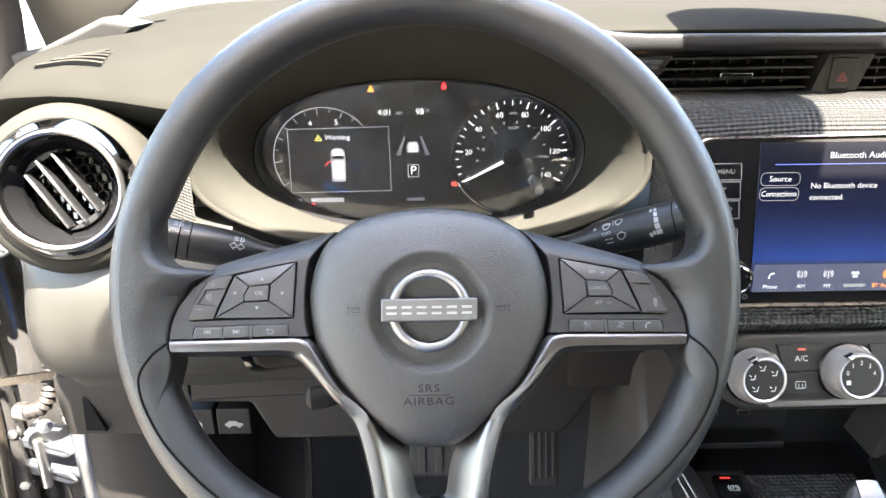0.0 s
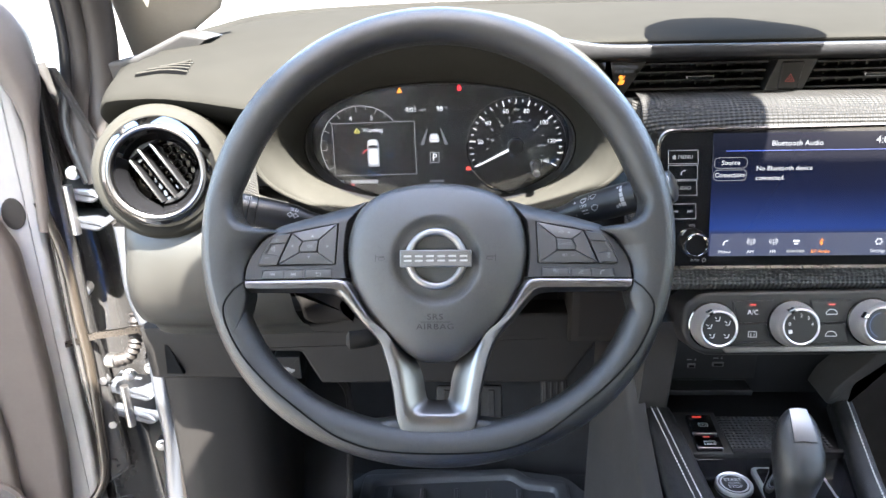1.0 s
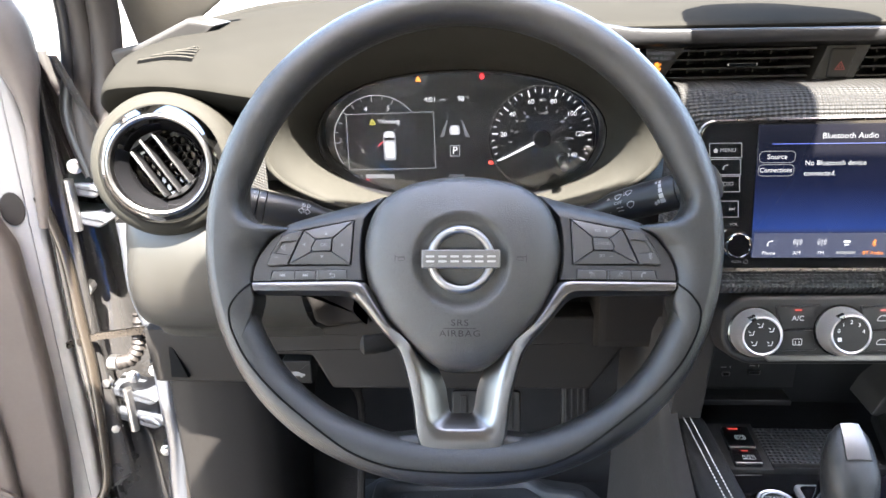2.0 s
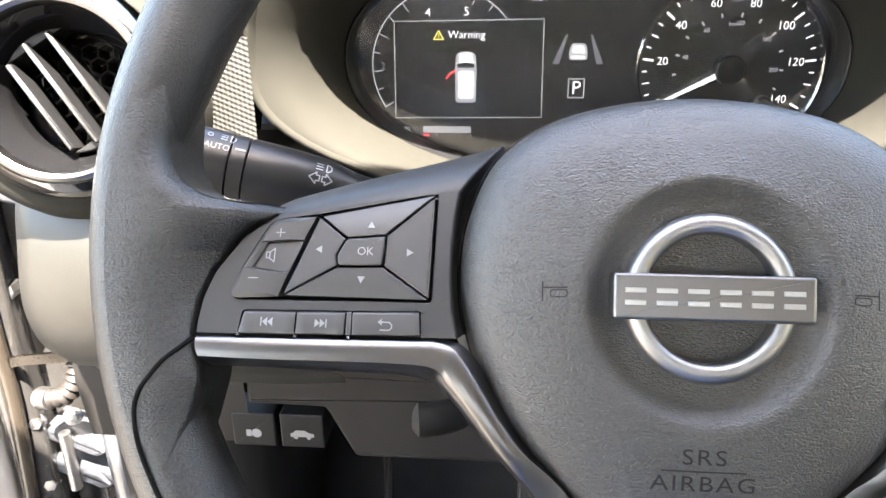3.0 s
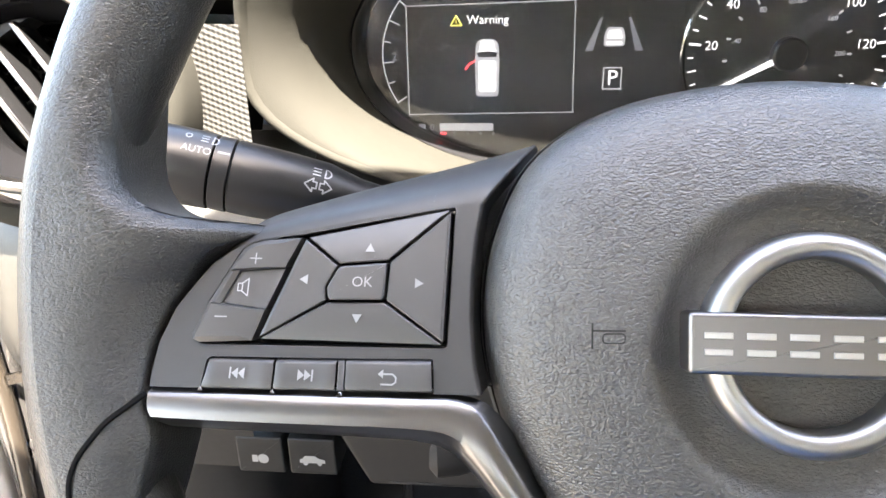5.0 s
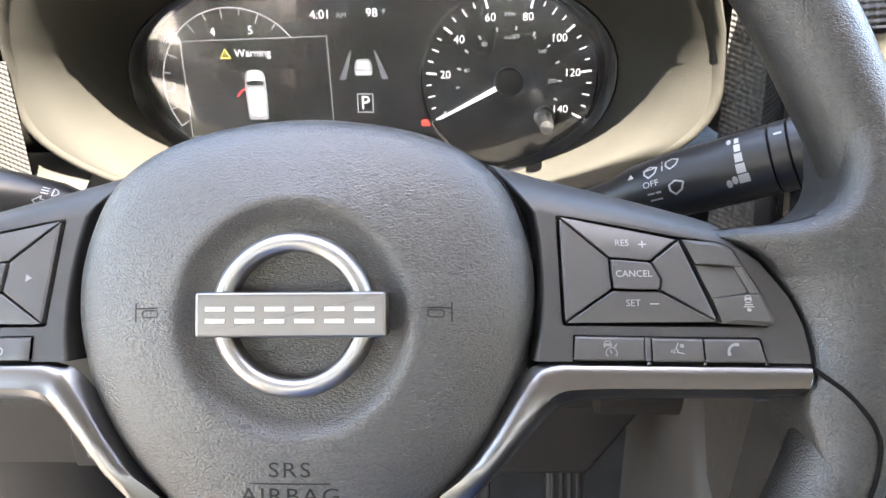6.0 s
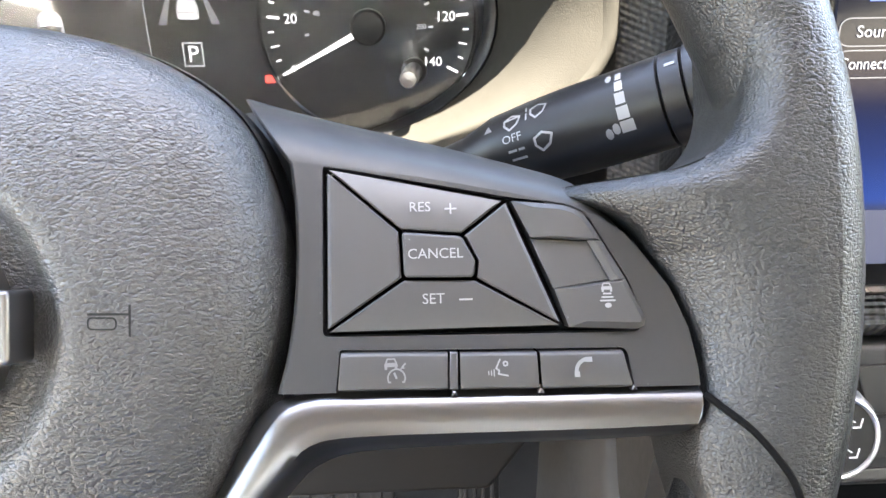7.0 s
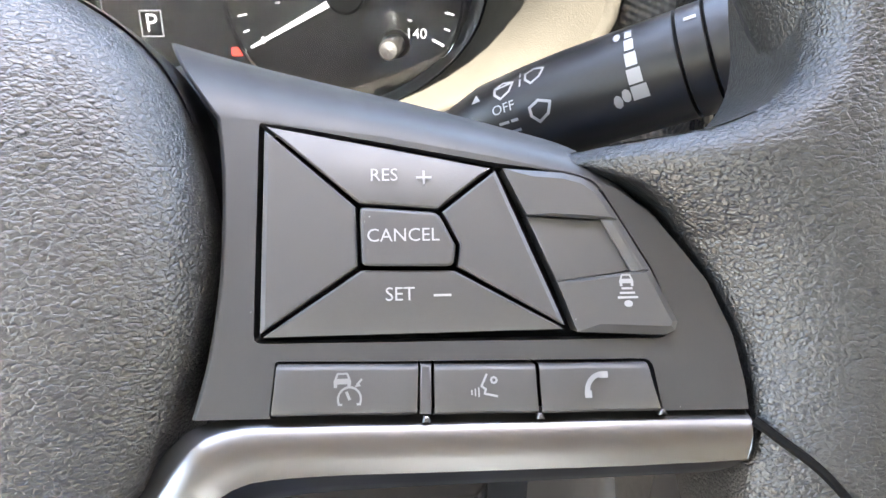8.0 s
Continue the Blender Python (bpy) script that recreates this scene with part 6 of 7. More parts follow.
part("switch_plate", prism([(0.2440, 0.600), (0.2915, 0.600), (0.2895, 0.5235), (0.2420, 0.5235)], 0.78, 0.7985, 0.002), dash_dark, con)
for y0, y1 in ((0.5515, 0.5880), (0.5265, 0.5495)):
    q = [(xk, yk) for xk, yk in ((0.2527 + (y0 - 0.527) * 0.055, y0), (0.2805 + (y0 - 0.527) * 0.055, y0), (0.2805 + (y1 - 0.527) * 0.055, y1), (0.2527 + (y1 - 0.527) * 0.055, y1))]
    kb = part("brake_key", prism(rounded(q, 0.003), 0.790, 0.8035, 0.002, xyz, 3), gloss_black, con)
    xm, ym = sum(p[0] for p in q) / 4, sum(p[1] for p in q) / 4
    fz = lambda a, b, h: (a, b, 0.8037 + h)
    if y0 > 0.55:
        part("legend", flat(B(), stroke(disc(xm + 0.001, ym - 0.002, 0.0034, 16), 0.0008, True) + stroke(arc(xm + 0.001, ym - 0.002, 0.0050, 130, 230, 8), 0.0008) + stroke(arc(xm + 0.001, ym - 0.002, 0.0050, -50, 50, 8), 0.0008), fz), bright_print, kb)
        part("legend", lettering("P", 0.0036, moved(fz, xm + 0.001, ym - 0.002), 0), bright_print, kb)
        part("tell_tale", flat(B(), [box2(xm - 0.002, ym + 0.0125, 0.010, 0.0026)], fz), key_red, kb)
    else:
        part("legend", lettering("AUTO", 0.0031, moved(fz, xm + 0.001, ym - 0.0008), 0), bright_print, kb)
        part("legend", lettering("HOLD", 0.0031, moved(fz, xm + 0.001, ym - 0.0050), 0), bright_print, kb)
        part("tell_tale", flat(B(), [box2(xm, ym + 0.0075, 0.007, 0.0018)], fz), key_red, kb)
sb = thing("start_button", "round black engine start button with a chrome ring", "button", (0.2748, 0.4765, 0.7955))
mm = Matrix.Translation((0.2748, 0.4765, 0.7955))
part("ring", lathe(B(), [(0.0178, 0.0), (0.0176, 0.003), (0.0165, 0.0042), (0.0150, 0.0036), (0.0146, 0.002)], mm, 40), knob_metal, sb)
part("cap", lathe(B(), [(0.0147, 0.001), (0.0140, 0.0030), (0.0001, 0.0034)], mm, 40), satin_black, sb)
part("cap_line", flat(B(), stroke(disc(0, 0, 0.0128, 32), 0.0017, True), on(mm), 0.0036), bright_print, sb)
for s, y, z in (("START", 0.0050, 0.0040), ("ENGINE", 0.0002, 0.0022), ("STOP", -0.0048, 0.0040)):
    part("legend", lettering(s, z, moved(on(mm), 0, y), 0.0037), bright_print, sb)

# padded console sides with twin stitching
def pad(name, pts, parent, w0, h, grow=0.0):
    """Padded ridge along pts, with rounded top."""
    rings = []
    for p in curve(pts, 5):
        ring = []
        w = w0 + grow * (0.61 - p.y)
        for a in range(0, 181, 18):
            t = radians(180 - a)
            ring.append((p.x + w * math.copysign(abs(math.cos(t)) ** 0.75, math.cos(t)), p.y, p.z - h + h * abs(math.sin(t)) ** 0.75))
        ring = [(ring[0][0], p.y, p.z - 0.09)] + ring + [(ring[-1][0], p.y, p.z - 0.09)]
        rings.append(ring)
    return part(name, loft(B(), rings, closed=False), pad_leather, parent, "padded black leatherette edge", sharp=70)


LP = [(0.2262, 0.612, 0.798), (0.2265, 0.600, 0.8065), (0.2285, 0.560, 0.8075), (0.2305, 0.519, 0.8070), (0.2333, 0.4656, 0.8065), (0.2345, 0.440, 0.806), (0.236, 0.36, 0.798), (0.238, 0.26, 0.785)]
pad("side_pad", [(a + 0.0015 - (0.61 - b) * 0.045, b, c) for a, b, c in LP], con, 0.0165, 0.012, 0.035)
RP = [(0.4440, 0.622, 0.800), (0.4400, 0.608, 0.810), (0.4237, 0.544, 0.810), (0.4070, 0.4795, 0.810), (0.4000, 0.447, 0.809), (0.386, 0.36, 0.800), (0.376, 0.26, 0.790)]
pad("side_pad", [(a - 0.004, b, c) for a, b, c in RP], con, 0.0130, 0.012)
for path, offs in ((LP, (-0.0065, 0.0)), (RP, (0.0,))):
    pts = curve(path, 24)
    for off in offs:
        bm = B()
        acc = 0
        for a, b in zip(pts, pts[1:]):
            acc += 1
            if acc % 2:
                tube(bm, [a + Vector((off, 0, 0.0001 - 0.0004 * abs(off) / 0.006)), b + Vector((off, 0, 0.0001 - 0.0004 * abs(off + 0.0045) / 0.006))], 0.00065, 5)
        tagged(part("stitching", bm, stitch, con, "pale thread stitching"), kind="stuff")
# outer flank of the console, towards the driver's knee
bm = B()
rows = []
for y, top in ((0.80, 0.905), (0.72, 0.90), (0.665, 0.895), (0.63, 0.830), (0.58, 0.806), (0.50, 0.798), (0.40, 0.786), (0.26, 0.765)):
    x = 0.206 - max(0, 0.60 - y) * 0.08
    rows.append([(x + 0.008, y, top), (x - 0.004, y, top - 0.004), (x - 0.010, y, top - 0.02), (x - 0.016, y, top - 0.12), (x - 0.020, y, 0.5), (x - 0.022, y, 0.34)])
loft(bm, rows, closed=False)
part("flank", bm, console_plastic, con, "grey-brown plastic flank of the console", sharp=60)

# gear selector
sh = thing("gear_selector", "black leather gear selector with satin silver cap", "gear lever", (0.326, 0.45, 0.80))
SH = Matrix.Translation((0.3130, 0.452, 0.797)) @ pose(0, 0, 0, 10, 2, 0) @ Matrix.Scale(0.84, 4)
part("gate", prism(rounded([(-0.034, -0.09), (0.034, -0.09), (0.034, 0.040), (-0.034, 0.040)], 0.006), 0, 0.004, 0.002, on(Matrix.Translation((0.332, 0.462, 0.7955))), 3), knob_metal, sh, "chrome frame of the gate")
part("gate_floor", prism(rounded([(-0.030, -0.086), (0.030, -0.086), (0.030, 0.036), (-0.030, 0.036)], 0.005), 0.003, 0.0045, 0.0, on(Matrix.Translation((0.332, 0.462, 0.7955)))), gloss_black, sh)


def sec(w, d, y, z, slope=0.0, n=28, e=2.5):
    """Cross-section of the grip; slope tips it towards the driver."""
    out = []
    for k in range(n):
        t = 2 * math.pi * k / n
        a, b = w * math.copysign(abs(math.cos(t)) ** (2 / e), math.cos(t)), d * math.copysign(abs(math.sin(t)) ** (2 / e), math.sin(t))
        out.append(SH @ Vector((a, y + b, z + slope * b)))
    return out


part("stem", loft(B(), [sec(0.0185, 0.020, 0.010, 0.0), sec(0.0170, 0.022, 0.010, 0.025), sec(0.0185, 0.026, 0.008, 0.050)]), chrome, sh, "chrome stem")
part("grip", loft(B(), [sec(0.0120, 0.008, -0.014, 0.004), sec(0.0150, 0.016, -0.012, 0.016), sec(0.0195, 0.025, -0.006, 0.036), sec(0.0235, 0.031, 0.000, 0.056), sec(0.0248, 0.034, 0.004, 0.072, 0.2), sec(0.0238, 0.033, 0.007, 0.084, 0.35), sec(0.0205, 0.029, 0.009, 0.093, 0.45), sec(0.0140, 0.022, 0.010, 0.0985, 0.5), sec(0.006, 0.010, 0.010, 0.1000, 0.5)], cap=(False, True)), leather, sh, "black leather grip", sharp=60)
capf = lambda a, b, h: SH @ Vector((a, b, 0.1003 + 0.48 * (b - 0.010) - 5.0 * (b - 0.012) ** 2 + h))
bm = B()
loft(bm, [[capf(x, b, h) for x, h in ((-w, -0.004), (-w, 0.0012), (0, 0.0026), (w, 0.0012), (w, -0.004))] for w, b in ((0.0118, -0.001), (0.0113, 0.008), (0.0106, 0.017), (0.0100, 0.025), (0.0092, 0.033))], closed=False)
part("cap", bm, lever_cap, sh, "satin silver cap", sharp=60)
rel = SH @ frame_of((0, -0.0290, 0.022), (0, -1, -0.25))
part("release", prism(rounded(box2(0, 0, 0.020, 0.015), 0.003), -0.006, 0.003, 0.001, on(rel), 2), satin_black, sh)
part("release_mark", flat(B(), [box2(0, 0.001, 0.007, 0.0011)], on(rel), 0.0033), white_print, sh)

# ---- pedals, mat ----
def pedal(name, label, x, z, w, h, y, lean):
    pd = thing(name, label, "pedal", (x, y, z))
    mm = frame_of((x, y, z), (0, -1, lean))
    part("pad", prism(rounded(box2(0, 0, w, h), 0.006), -0.012, 0.0, 0.003, on(mm), 2), rubber, pd, "ribbed black rubber pad")
    for i in range(4):
        part("rib", prism(rounded(box2(-w * 0.33 + i * w * 0.22, 0, w * 0.10, h * 0.8), 0.001), 0, 0.003, 0.001, on(mm), 2), rubber, pd)
    part("arm", tube(B(), [(x, y + 0.015, z), (x, y + 0.08, z + 0.08), (x, 1.03, z + 0.16)], 0.008, 8), satin_black, pd)


pedal("accelerator_pedal", "narrow ribbed black accelerator pedal", 0.142, 0.650, 0.040, 0.110, 0.850, 0.35)
pedal("brake_pedal", "wide ribbed black brake pedal", 0.012, 0.655, 0.100, 0.060, 0.830, 0.45)
mat = thing("floor_mat", "black rubber floor mat with raised ribs, on the carpet", "floor mat", (-0.03, 0.9, 0.345))
def fm(a, b, h):
    return (a, b, 0.372 + h)
bm = prism(rounded([(-0.290, 0.42), (0.225, 0.42), (0.235, 0.96), (0.19, 1.025), (0.09, 1.045), (-0.18, 1.045), (-0.22, 1.0), (-0.29, 0.97)], 0.02), -0.03, 0.0, 0.004, fm, 2)
part("sheet", bm, mat_rubber, mat)
tray = [(-0.200, 0.44), (0.190, 0.44), (0.190, 1.003), (0.122, 1.010), (0.095, 1.040), (-0.192, 1.018)]
rings = []
for w, h in ((0.0, 0.0), (0.003, 0.008), (0.006, 0.010), (0.020, 0.010), (0.023, 0.008), (0.026, 0.0)):
    rings.append([Vector(fm(a, b, h)) for a, b in rounded(inset(tray, w), 0.012)])
part("rim", loft(B(), rings), mat_rubber, mat, "raised border of the mat")
for x in (-0.135, -0.077, -0.015, 0.043, 0.099):
    part("rib", prism(rounded(box2(x, 0.725, 0.010, 0.51), 0.003), 0.0, 0.009, 0.003, fm, 2), mat_rubber, mat)

paint_pale = M("painted_frame", (0.070, 0.070, 0.073), 0.35, 0.2, coat=0.4)

# ---- driver's side: pillar, body opening, door ----
post = thing("front_pillar", "windscreen pillar trim with a small speaker grille and rubber door seals", "pillar", (-0.42, 0.85, 1.2))
fp = lambda a, b, h: (a + 0.35 * h, 0.875 - h - (0.5 * (b - 1.2) if b < 1.26 else 0.03 + 1.2 * (b - 1.26)), b)
part("trim", prism([(-0.440, 1.150), (-0.400, 1.172), (-0.365, 1.190), (-0.300, 1.232), (-0.285, 1.26), (-0.33, 1.30), (-0.37, 1.40), (-0.39, 1.50), (-0.46, 1.50), (-0.455, 1.40), (-0.440, 1.26)], -0.03, 0.0, 0.006, fp, 3), pale_trim, post, "pale sunlit pillar trim")
gr = rounded([(-0.392, 1.205), (-0.374, 1.196), (-0.335, 1.240), (-0.338, 1.290), (-0.398, 1.290)], 0.008)
part("grille", prism(gr, -0.004, 0.0010, 0.0008, fp, 2), roofing, post)
bm = B()
for i in range(20):
    z = 1.202 + i * 0.0045
    x0, x1 = -0.391, -0.392 + 0.02 + max(0, min(1, (z - 1.196) / 0.044)) * 0.034
    slab(bm, box2((x0 + x1) / 2, z, x1 - x0, 0.0018), 0.0, 0.0022, 0.0005, fp)
tagged(part("grille_fins", bm, pale_trim, post), kind="stuff")
part("base_cap", prism([(-0.440, 1.110), (-0.400, 1.125), (-0.350, 1.165), (-0.300, 1.200), (-0.335, 1.208), (-0.400, 1.180), (-0.440, 1.172)], -0.02, 0.030, 0.006, lambda a, b, h: (a, 0.845 - h - 0.25 * (b - 1.15), b), 3), dash_dark, post, "dark cap at the pillar's foot")
for k, (off, r, mt) in enumerate(((0.0, 0.0185, rubber), (-0.026, 0.016, rubber), (-0.048, 0.010, satin_black))):
    pts = curve([(-0.455 + off * 0.6, 0.80, 1.02), (-0.460 + off, 0.815, 1.09), (-0.452 + off, 0.825, 1.15), (-0.440 + off, 0.815, 1.23), (-0.425 + off, 0.76, 1.34), (-0.415 + off, 0.66, 1.44), (-0.41 + off, 0.52, 1.50)], 5)
    part("door_seal", tube(B(), pts, r, 10), mt, post)

opening = thing("body_opening", "glossy blue-grey painted body opening with hinges, bolts and wiring boot", "car body", (-0.5, 0.8, 0.7))
# painted hinge pillar, wavy pressed steel
rows = []
for i in range(29):
    z = 0.34 + 0.83 * i / 28
    xr = -0.480 + 0.010 * math.sin((z - 0.4) * 4) - max(0, z - 1.0) * 0.36
    row = []
    for j in range(19):
        t = j / 18
        x = -0.60 + (xr + 0.60) * t
        y = 0.850 - 0.016 * math.exp(-((t - 0.30) / 0.12) ** 2) + 0.012 * math.sin(8 * t + 4 * z) + 0.007 * math.sin(21 * z + 3 * t) * math.exp(-((t - 0.65) / 0.22) ** 2)
        row.append((x, y, z))
    row.append((xr + 0.030, 0.800, z))
    row.append((xr + 0.048, 0.790, z))
    rows.append(row)
part("hinge_pillar", loft(B(), rows, closed=False), paint_shaded, opening, "glossy pressed steel, body paint darkened for shade", sharp=80)
# light flange beside the dashboard
FL = [(-0.429, 0.750, 0.975), (-0.430, 0.752, 0.940), (-0.433, 0.755, 0.880), (-0.425, 0.758, 0.830), (-0.4215, 0.760, 0.80), (-0.424, 0.761, 0.72), (-0.4225, 0.761, 0.64), (-0.431, 0.760, 0.55), (-0.435, 0.758, 0.34)]
rings = []
for p in curve(FL, 4):
    rings.append([(p.x - 0.014, p.y + 0.05, p.z), (p.x - 0.013, p.y + 0.004, p.z), (p.x - 0.009, p.y - 0.001, p.z), (p.x + 0.008, p.y - 0.002, p.z), (p.x + 0.012, p.y + 0.002, p.z), (p.x + 0.013, p.y + 0.05, p.z)])
part("flange", loft(B(), rings, closed=False), paint, opening, "pale blue-grey painted flange", sharp=60)
part("flange_seal", tube(B(), [(p.x + 0.016, p.y + 0.002, p.z) for p in curve(FL[2:], 4)], 0.0045, 8), rubber, opening)
# mirror foot behind the gap: light surround with a dark recess
fb = lambda a, b, h: (a, 0.88 - h, b)
part("mirror_foot", prism(rounded([(-0.530, 1.150), (-0.522, 1.172), (-0.500, 1.196), (-0.470, 1.206), (-0.470, 1.000), (-0.500, 1.03), (-0.530, 1.09)], 0.008), -0.03, 0.0, 0.006, fb, 3), paint_pale, opening, "pale frame behind the door mirror")
part("mirror_recess", prism(rounded([(-0.523, 1.140), (-0.518, 1.160), (-0.496, 1.184), (-0.474, 1.188), (-0.476, 1.118), (-0.508, 1.112)], 0.006), 0.0, 0.003, 0.001, fb, 2), trim_door, opening, "dark brown recess")
part("mirror_tab", prism(rounded([(-0.516, 1.072), (-0.482, 1.068), (-0.482, 1.078), (-0.512, 1.082)], 0.004), 0.0, 0.006, 0.002, fb, 2), paint_pale, opening)
# hinges
def hinge(z, x0):
    hg = thing("door_hinge", "painted steel door hinge with zinc bolts", "hinge", (x0, 0.80, z), "door hinges")
    for dz in (-0.020, 0.020):
        part("leaf", prism(rounded([(x0 - 0.045, z + dz - 0.008), (x0 + 0.02, z + dz - 0.010), (x0 + 0.035, z + dz), (x0 + 0.02, z + dz + 0.010), (x0 - 0.045, z + dz + 0.008)], 0.005), -0.83, -0.790, 0.004, lambda a, b, h: (a, -h - 0.35 * (a - x0), b), 3), paint, hg)
    part("pin", tube(B(), [(x0 - 0.012, 0.790, z - 0.034), (x0 - 0.012, 0.790, z + 0.034)], 0.006, 12), steel, hg, "steel hinge pin")
    for dx, dz in ((-0.045, 0.040), (-0.045, -0.036), (-0.005, 0.048)):
        mm = frame_of((x0 + dx, 0.800, z + dz), (0.3, -1, 0.1))
        part("bolt", lathe(B(), [(0.0095, 0.0), (0.0095, 0.002), (0.0065, 0.003), (0.0062, 0.009), (0.0001, 0.0095)], mm, 6 if dx < -0.02 else 12), steel, hg, "bright zinc bolt")


hinge(0.985, -0.500)
hinge(0.680, -0.480)
# check strap
st = thing("check_strap", "dark steel door check strap", "door strap", (-0.42, 0.73, 0.85))
part("bar", loft(B(), [[(x, y - 0.002, z - 0.005), (x, y - 0.002, z + 0.005), (x, y + 0.002, z + 0.005), (x, y + 0.002, z - 0.005)] for x, y, z in ((-0.578, 0.790, 0.779), (-0.51, 0.78, 0.803), (-0.47, 0.772, 0.812), (-0.425, 0.752, 0.8285))], cap=(True, True)), dark_steel, st)
part("stop", lathe(B(), [(0.006, 0), (0.006, 0.006), (0.001, 0.007)], frame_of((-0.424, 0.752, 0.829), (0.4, -1, 0)), 12), satin_black, st)
# wiring boot, corrugated
bt2 = thing("wiring_boot", "black corrugated rubber wiring boot between body and door", "wiring boot", (-0.47, 0.78, 0.77))
pts = curve([(-0.450, 0.785, 0.835), (-0.4505, 0.775, 0.810), (-0.453, 0.770, 0.792), (-0.464, 0.768, 0.775), (-0.482, 0.770, 0.768)], 8)
n = len(pts) - 1
part("sleeve", tube(B(), pts, lambda t: 0.0085 + 0.0018 * math.sin(t * n * 2.1), 14), rubber, bt2)
part("plug", tube(B(), [pts[-1], pts[-1] + Vector((-0.014, 0.004, -0.002))], 0.0105, 14), steel, bt2, "pale plug")
bolt_rows = ((-0.53, 0.86), (-0.535, 0.62), (-0.46, 0.60), (-0.455, 0.735), (-0.545, 0.75))
for x, z in bolt_rows:
    mm = frame_of((x, 0.806, z), (0.2, -1, 0.1))
    bo = thing("bolt", "bright zinc bolt in the painted pillar", "bolt", (x, 0.806, z), "pillar bolts")
    part("head", lathe(B(), [(0.0090, -0.02), (0.0090, 0.002), (0.0062, 0.003), (0.0060, 0.008), (0.0001, 0.0085)], mm, 8), steel, bo)

# door, standing open
ang = Vector((-0.906, -0.423, 0))
nrm = Vector((0.423, -0.906, 0))
DO = Vector((-0.542, 0.795, 0.0))
fd = lambda a, b, h: DO + ang * a + nrm * h + Vector((0, 0, b))
door = thing("front_door", "open driver's door with a brown trim panel and pale painted edge", "car door", DO + ang * 0.4 + Vector((0, 0, 0.4)))
shell = [(0.030, 0.34), (0.95, 0.34), (0.95, 1.02), (0.12, 1.16), (0.022, 1.20), (0.008, 1.08), (0.015, 0.93), (0.017, 0.80), (0.017, 0.66), (0.020, 0.55)]
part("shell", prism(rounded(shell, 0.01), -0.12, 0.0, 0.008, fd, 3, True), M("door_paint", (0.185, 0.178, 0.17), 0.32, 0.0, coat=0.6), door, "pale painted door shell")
card = [(0.075, 0.34), (0.95, 0.34), (0.95, 1.00), (0.16, 1.00), (0.070, 1.00), (0.048, 0.94), (0.046, 0.84), (0.046, 0.735), (0.050, 0.62), (0.060, 0.53)]
part("trim_panel", prism(rounded(card, 0.012), -0.002, 0.030, 0.014, fd, 4), trim_door, door, "brown-grey moulded trim panel")
part("trim_fold", prism(rounded([(0.125, 0.34), (0.9, 0.34), (0.9, 0.90), (0.16, 0.90), (0.122, 0.80), (0.112, 0.68)], 0.02), 0.028, 0.042, 0.010, fd, 4), trim_door, door)
part("speaker_ring", lathe(B(), [(0.062, -0.002), (0.061, 0.004), (0.055, 0.005), (0.053, 0.002)], Matrix.Translation(fd(0.172, 0.565, 0.042)) @ frame_of((0, 0, 0), nrm).to_3x3().to_4x4(), 40), trim_door, door)
part("speaker_grille", lathe(B(), [(0.054, 0.002), (0.03, 0.0045), (0.001, 0.0055)], Matrix.Translation(fd(0.172, 0.565, 0.042)) @ frame_of((0, 0, 0), nrm).to_3x3().to_4x4(), 40), M("speaker_mesh", (0.075, 0.065, 0.058), 0.7, grain="weave", gs=1400, gd=0.002, gst=1.0), door, "perforated speaker grille")
part("window_frame", tube(B(), curve([fd(0.012, 0.96, 0.012), fd(0.005, 1.04, 0.014), fd(0.000, 1.116, 0.012), fd(0.004, 1.165, 0.006), fd(0.030, 1.235, 0.0), fd(0.12, 1.38, -0.01), fd(0.3, 1.48, -0.02)], 5), lambda t: 0.008 + 0.026 * min(1, max(0, t - 0.28) * 3.0), 12), trim_door, door, "brown window frame")
part("corner_cover", prism(rounded([(-0.030, 0.56), (0.010, 0.54), (0.014, 0.80), (0.010, 1.0), (0.002, 1.14), (-0.012, 1.16), (-0.022, 1.02), (-0.020, 0.8)], 0.006), -0.05, 0.010, 0.008, fd, 3), paint_shaded, door, "glossy front edge of the door, body paint darkened for shade")
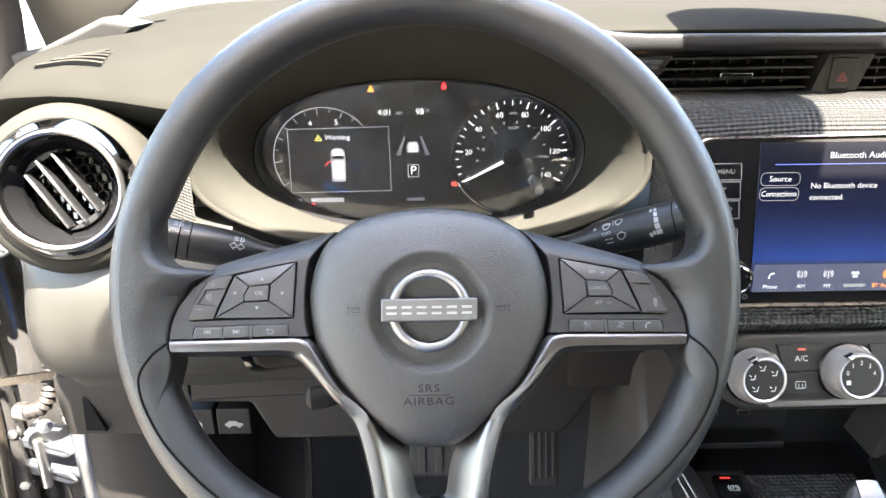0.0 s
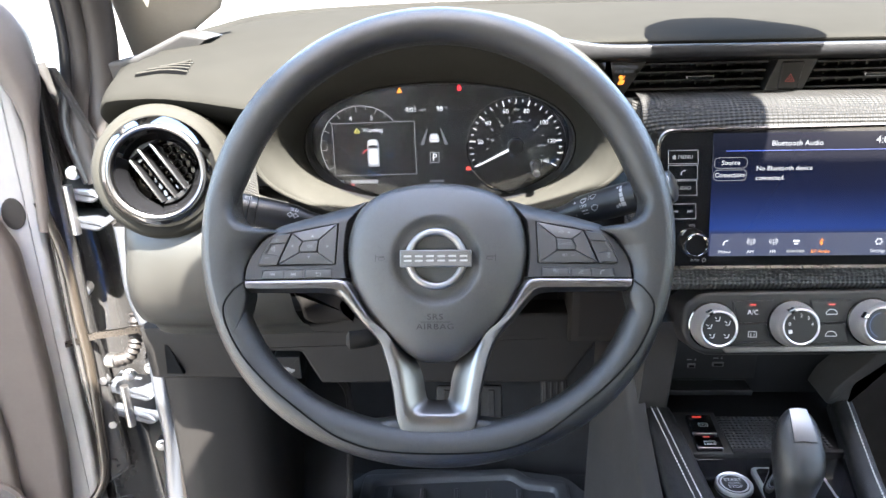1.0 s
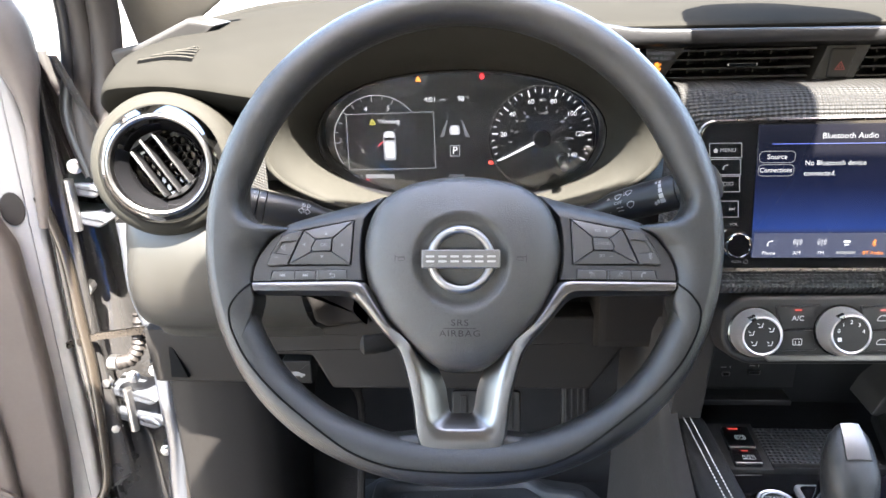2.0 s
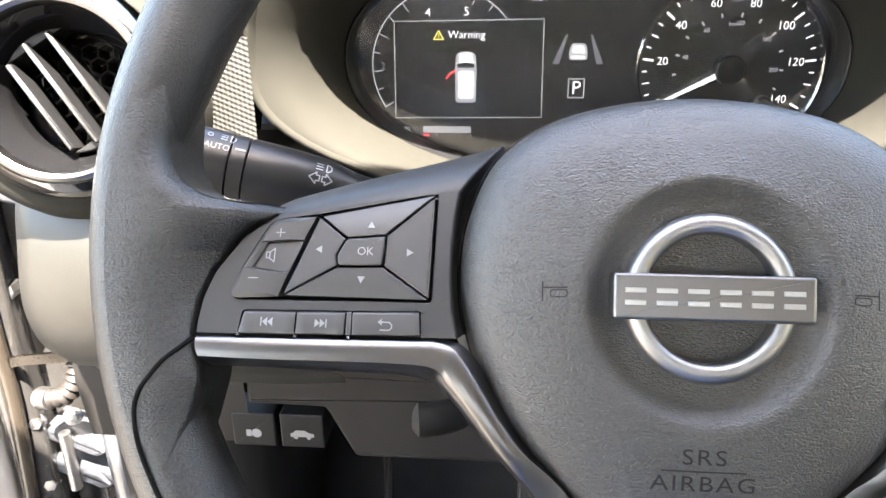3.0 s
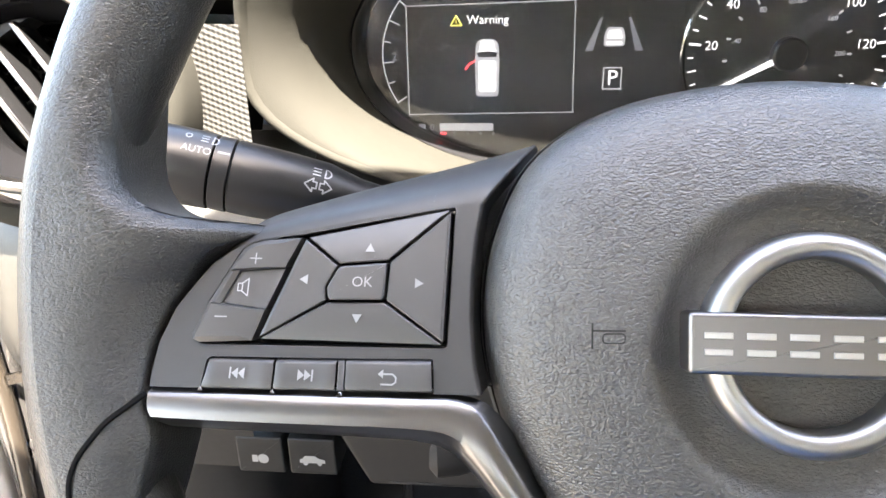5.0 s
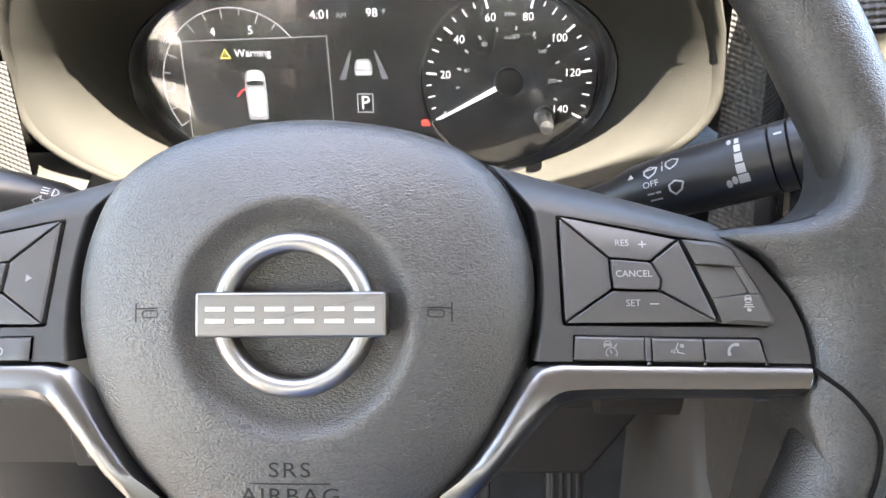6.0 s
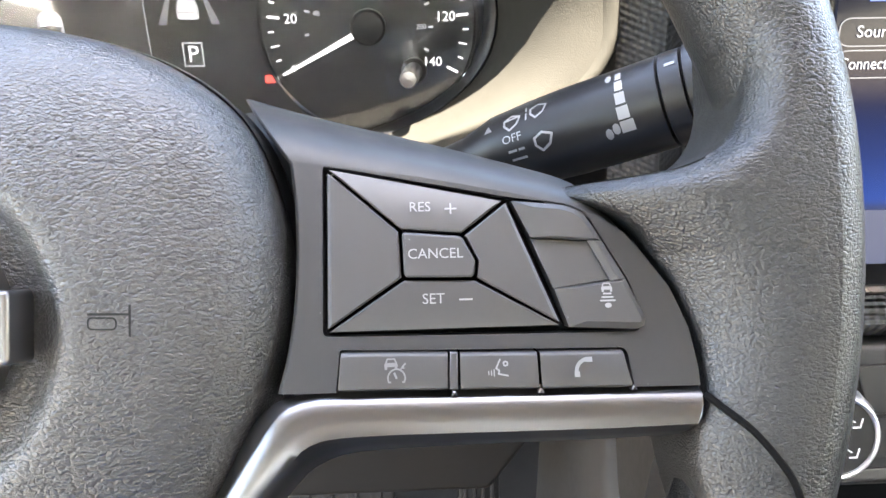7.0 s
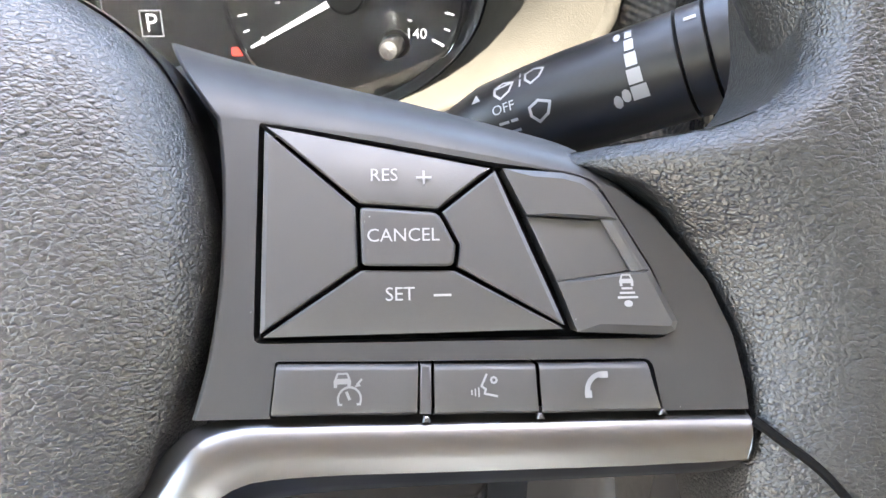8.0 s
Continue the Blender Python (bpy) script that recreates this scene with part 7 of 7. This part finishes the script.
part("front_seal", tube(B(), curve([fd(0.012, 1.00, 0.01), fd(-0.002, 0.927, 0.014), fd(-0.004, 0.823, 0.016), fd(-0.005, 0.749, 0.016), fd(0.002, 0.632, 0.014), fd(0.010, 0.561, 0.012), fd(0.034, 0.521, 0.012), fd(0.08, 0.49, 0.012)], 6), 0.0075, 10), seal_brown, door, "rubber seal round the door")
part("hole_plug", prism(disc(0.046, 0.985, 0.014, 16, 0.022), -0.001, 0.002, 0.001, fd, 2), rubber, door)

# kick panel and sill inside the footwell
kick = thing("kick_panel", "grey-brown plastic kick panel beside the pedals", "trim panel", (-0.38, 0.85, 0.6))
part("panel", loft(B(), [[(x, y, z) for z in (0.34, 0.5, 0.65, 0.79, 0.83)] for x, y in ((-0.398, 0.74), (-0.396, 0.725), (-0.388, 0.716), (-0.36, 0.715), (-0.30, 0.722), (-0.27, 0.74), (-0.26, 0.80), (-0.27, 1.0))], closed=False), knee, kick, sharp=60)
part("clip_slot", prism([(-0.372, 0.798), (-0.350, 0.797), (-0.368, 0.852)], -0.70, -0.684, 0.001, lambda a, b, h: (a, -h, b)), gap, kick)
rest = thing("foot_rest", "black carpeted foot rest", "foot rest", (-0.24, 0.9, 0.45))
part("pad", loft(B(), [[(x, 0.80, 0.36), (x, 0.84, 0.44), (x, 0.93, 0.60), (x, 1.02, 0.66)] for x in (-0.30, -0.24, -0.19)], closed=False), carpet, rest)
part("border", tube(B(), curve([(-0.185, 0.80, 0.40), (-0.185, 0.86, 0.50), (-0.19, 0.93, 0.605), (-0.22, 0.96, 0.63)], 4), 0.006, 8), rubber, rest)

# outer skin and bonnet in front of the windscreen
hood = B()
loft(hood, [[(x, y, z) for y, z in ((1.16, 1.12), (1.25, 1.10), (1.6, 1.06), (2.1, 0.98), (2.3, 0.85), (2.35, 0.6))] for x in (-0.52, -0.3, 0.0, 0.35, 0.7, 1.0, 1.22)], closed=False)
solid("bonnet", hood, paint, "blue-grey painted bonnet of the car", "car body", "structure")
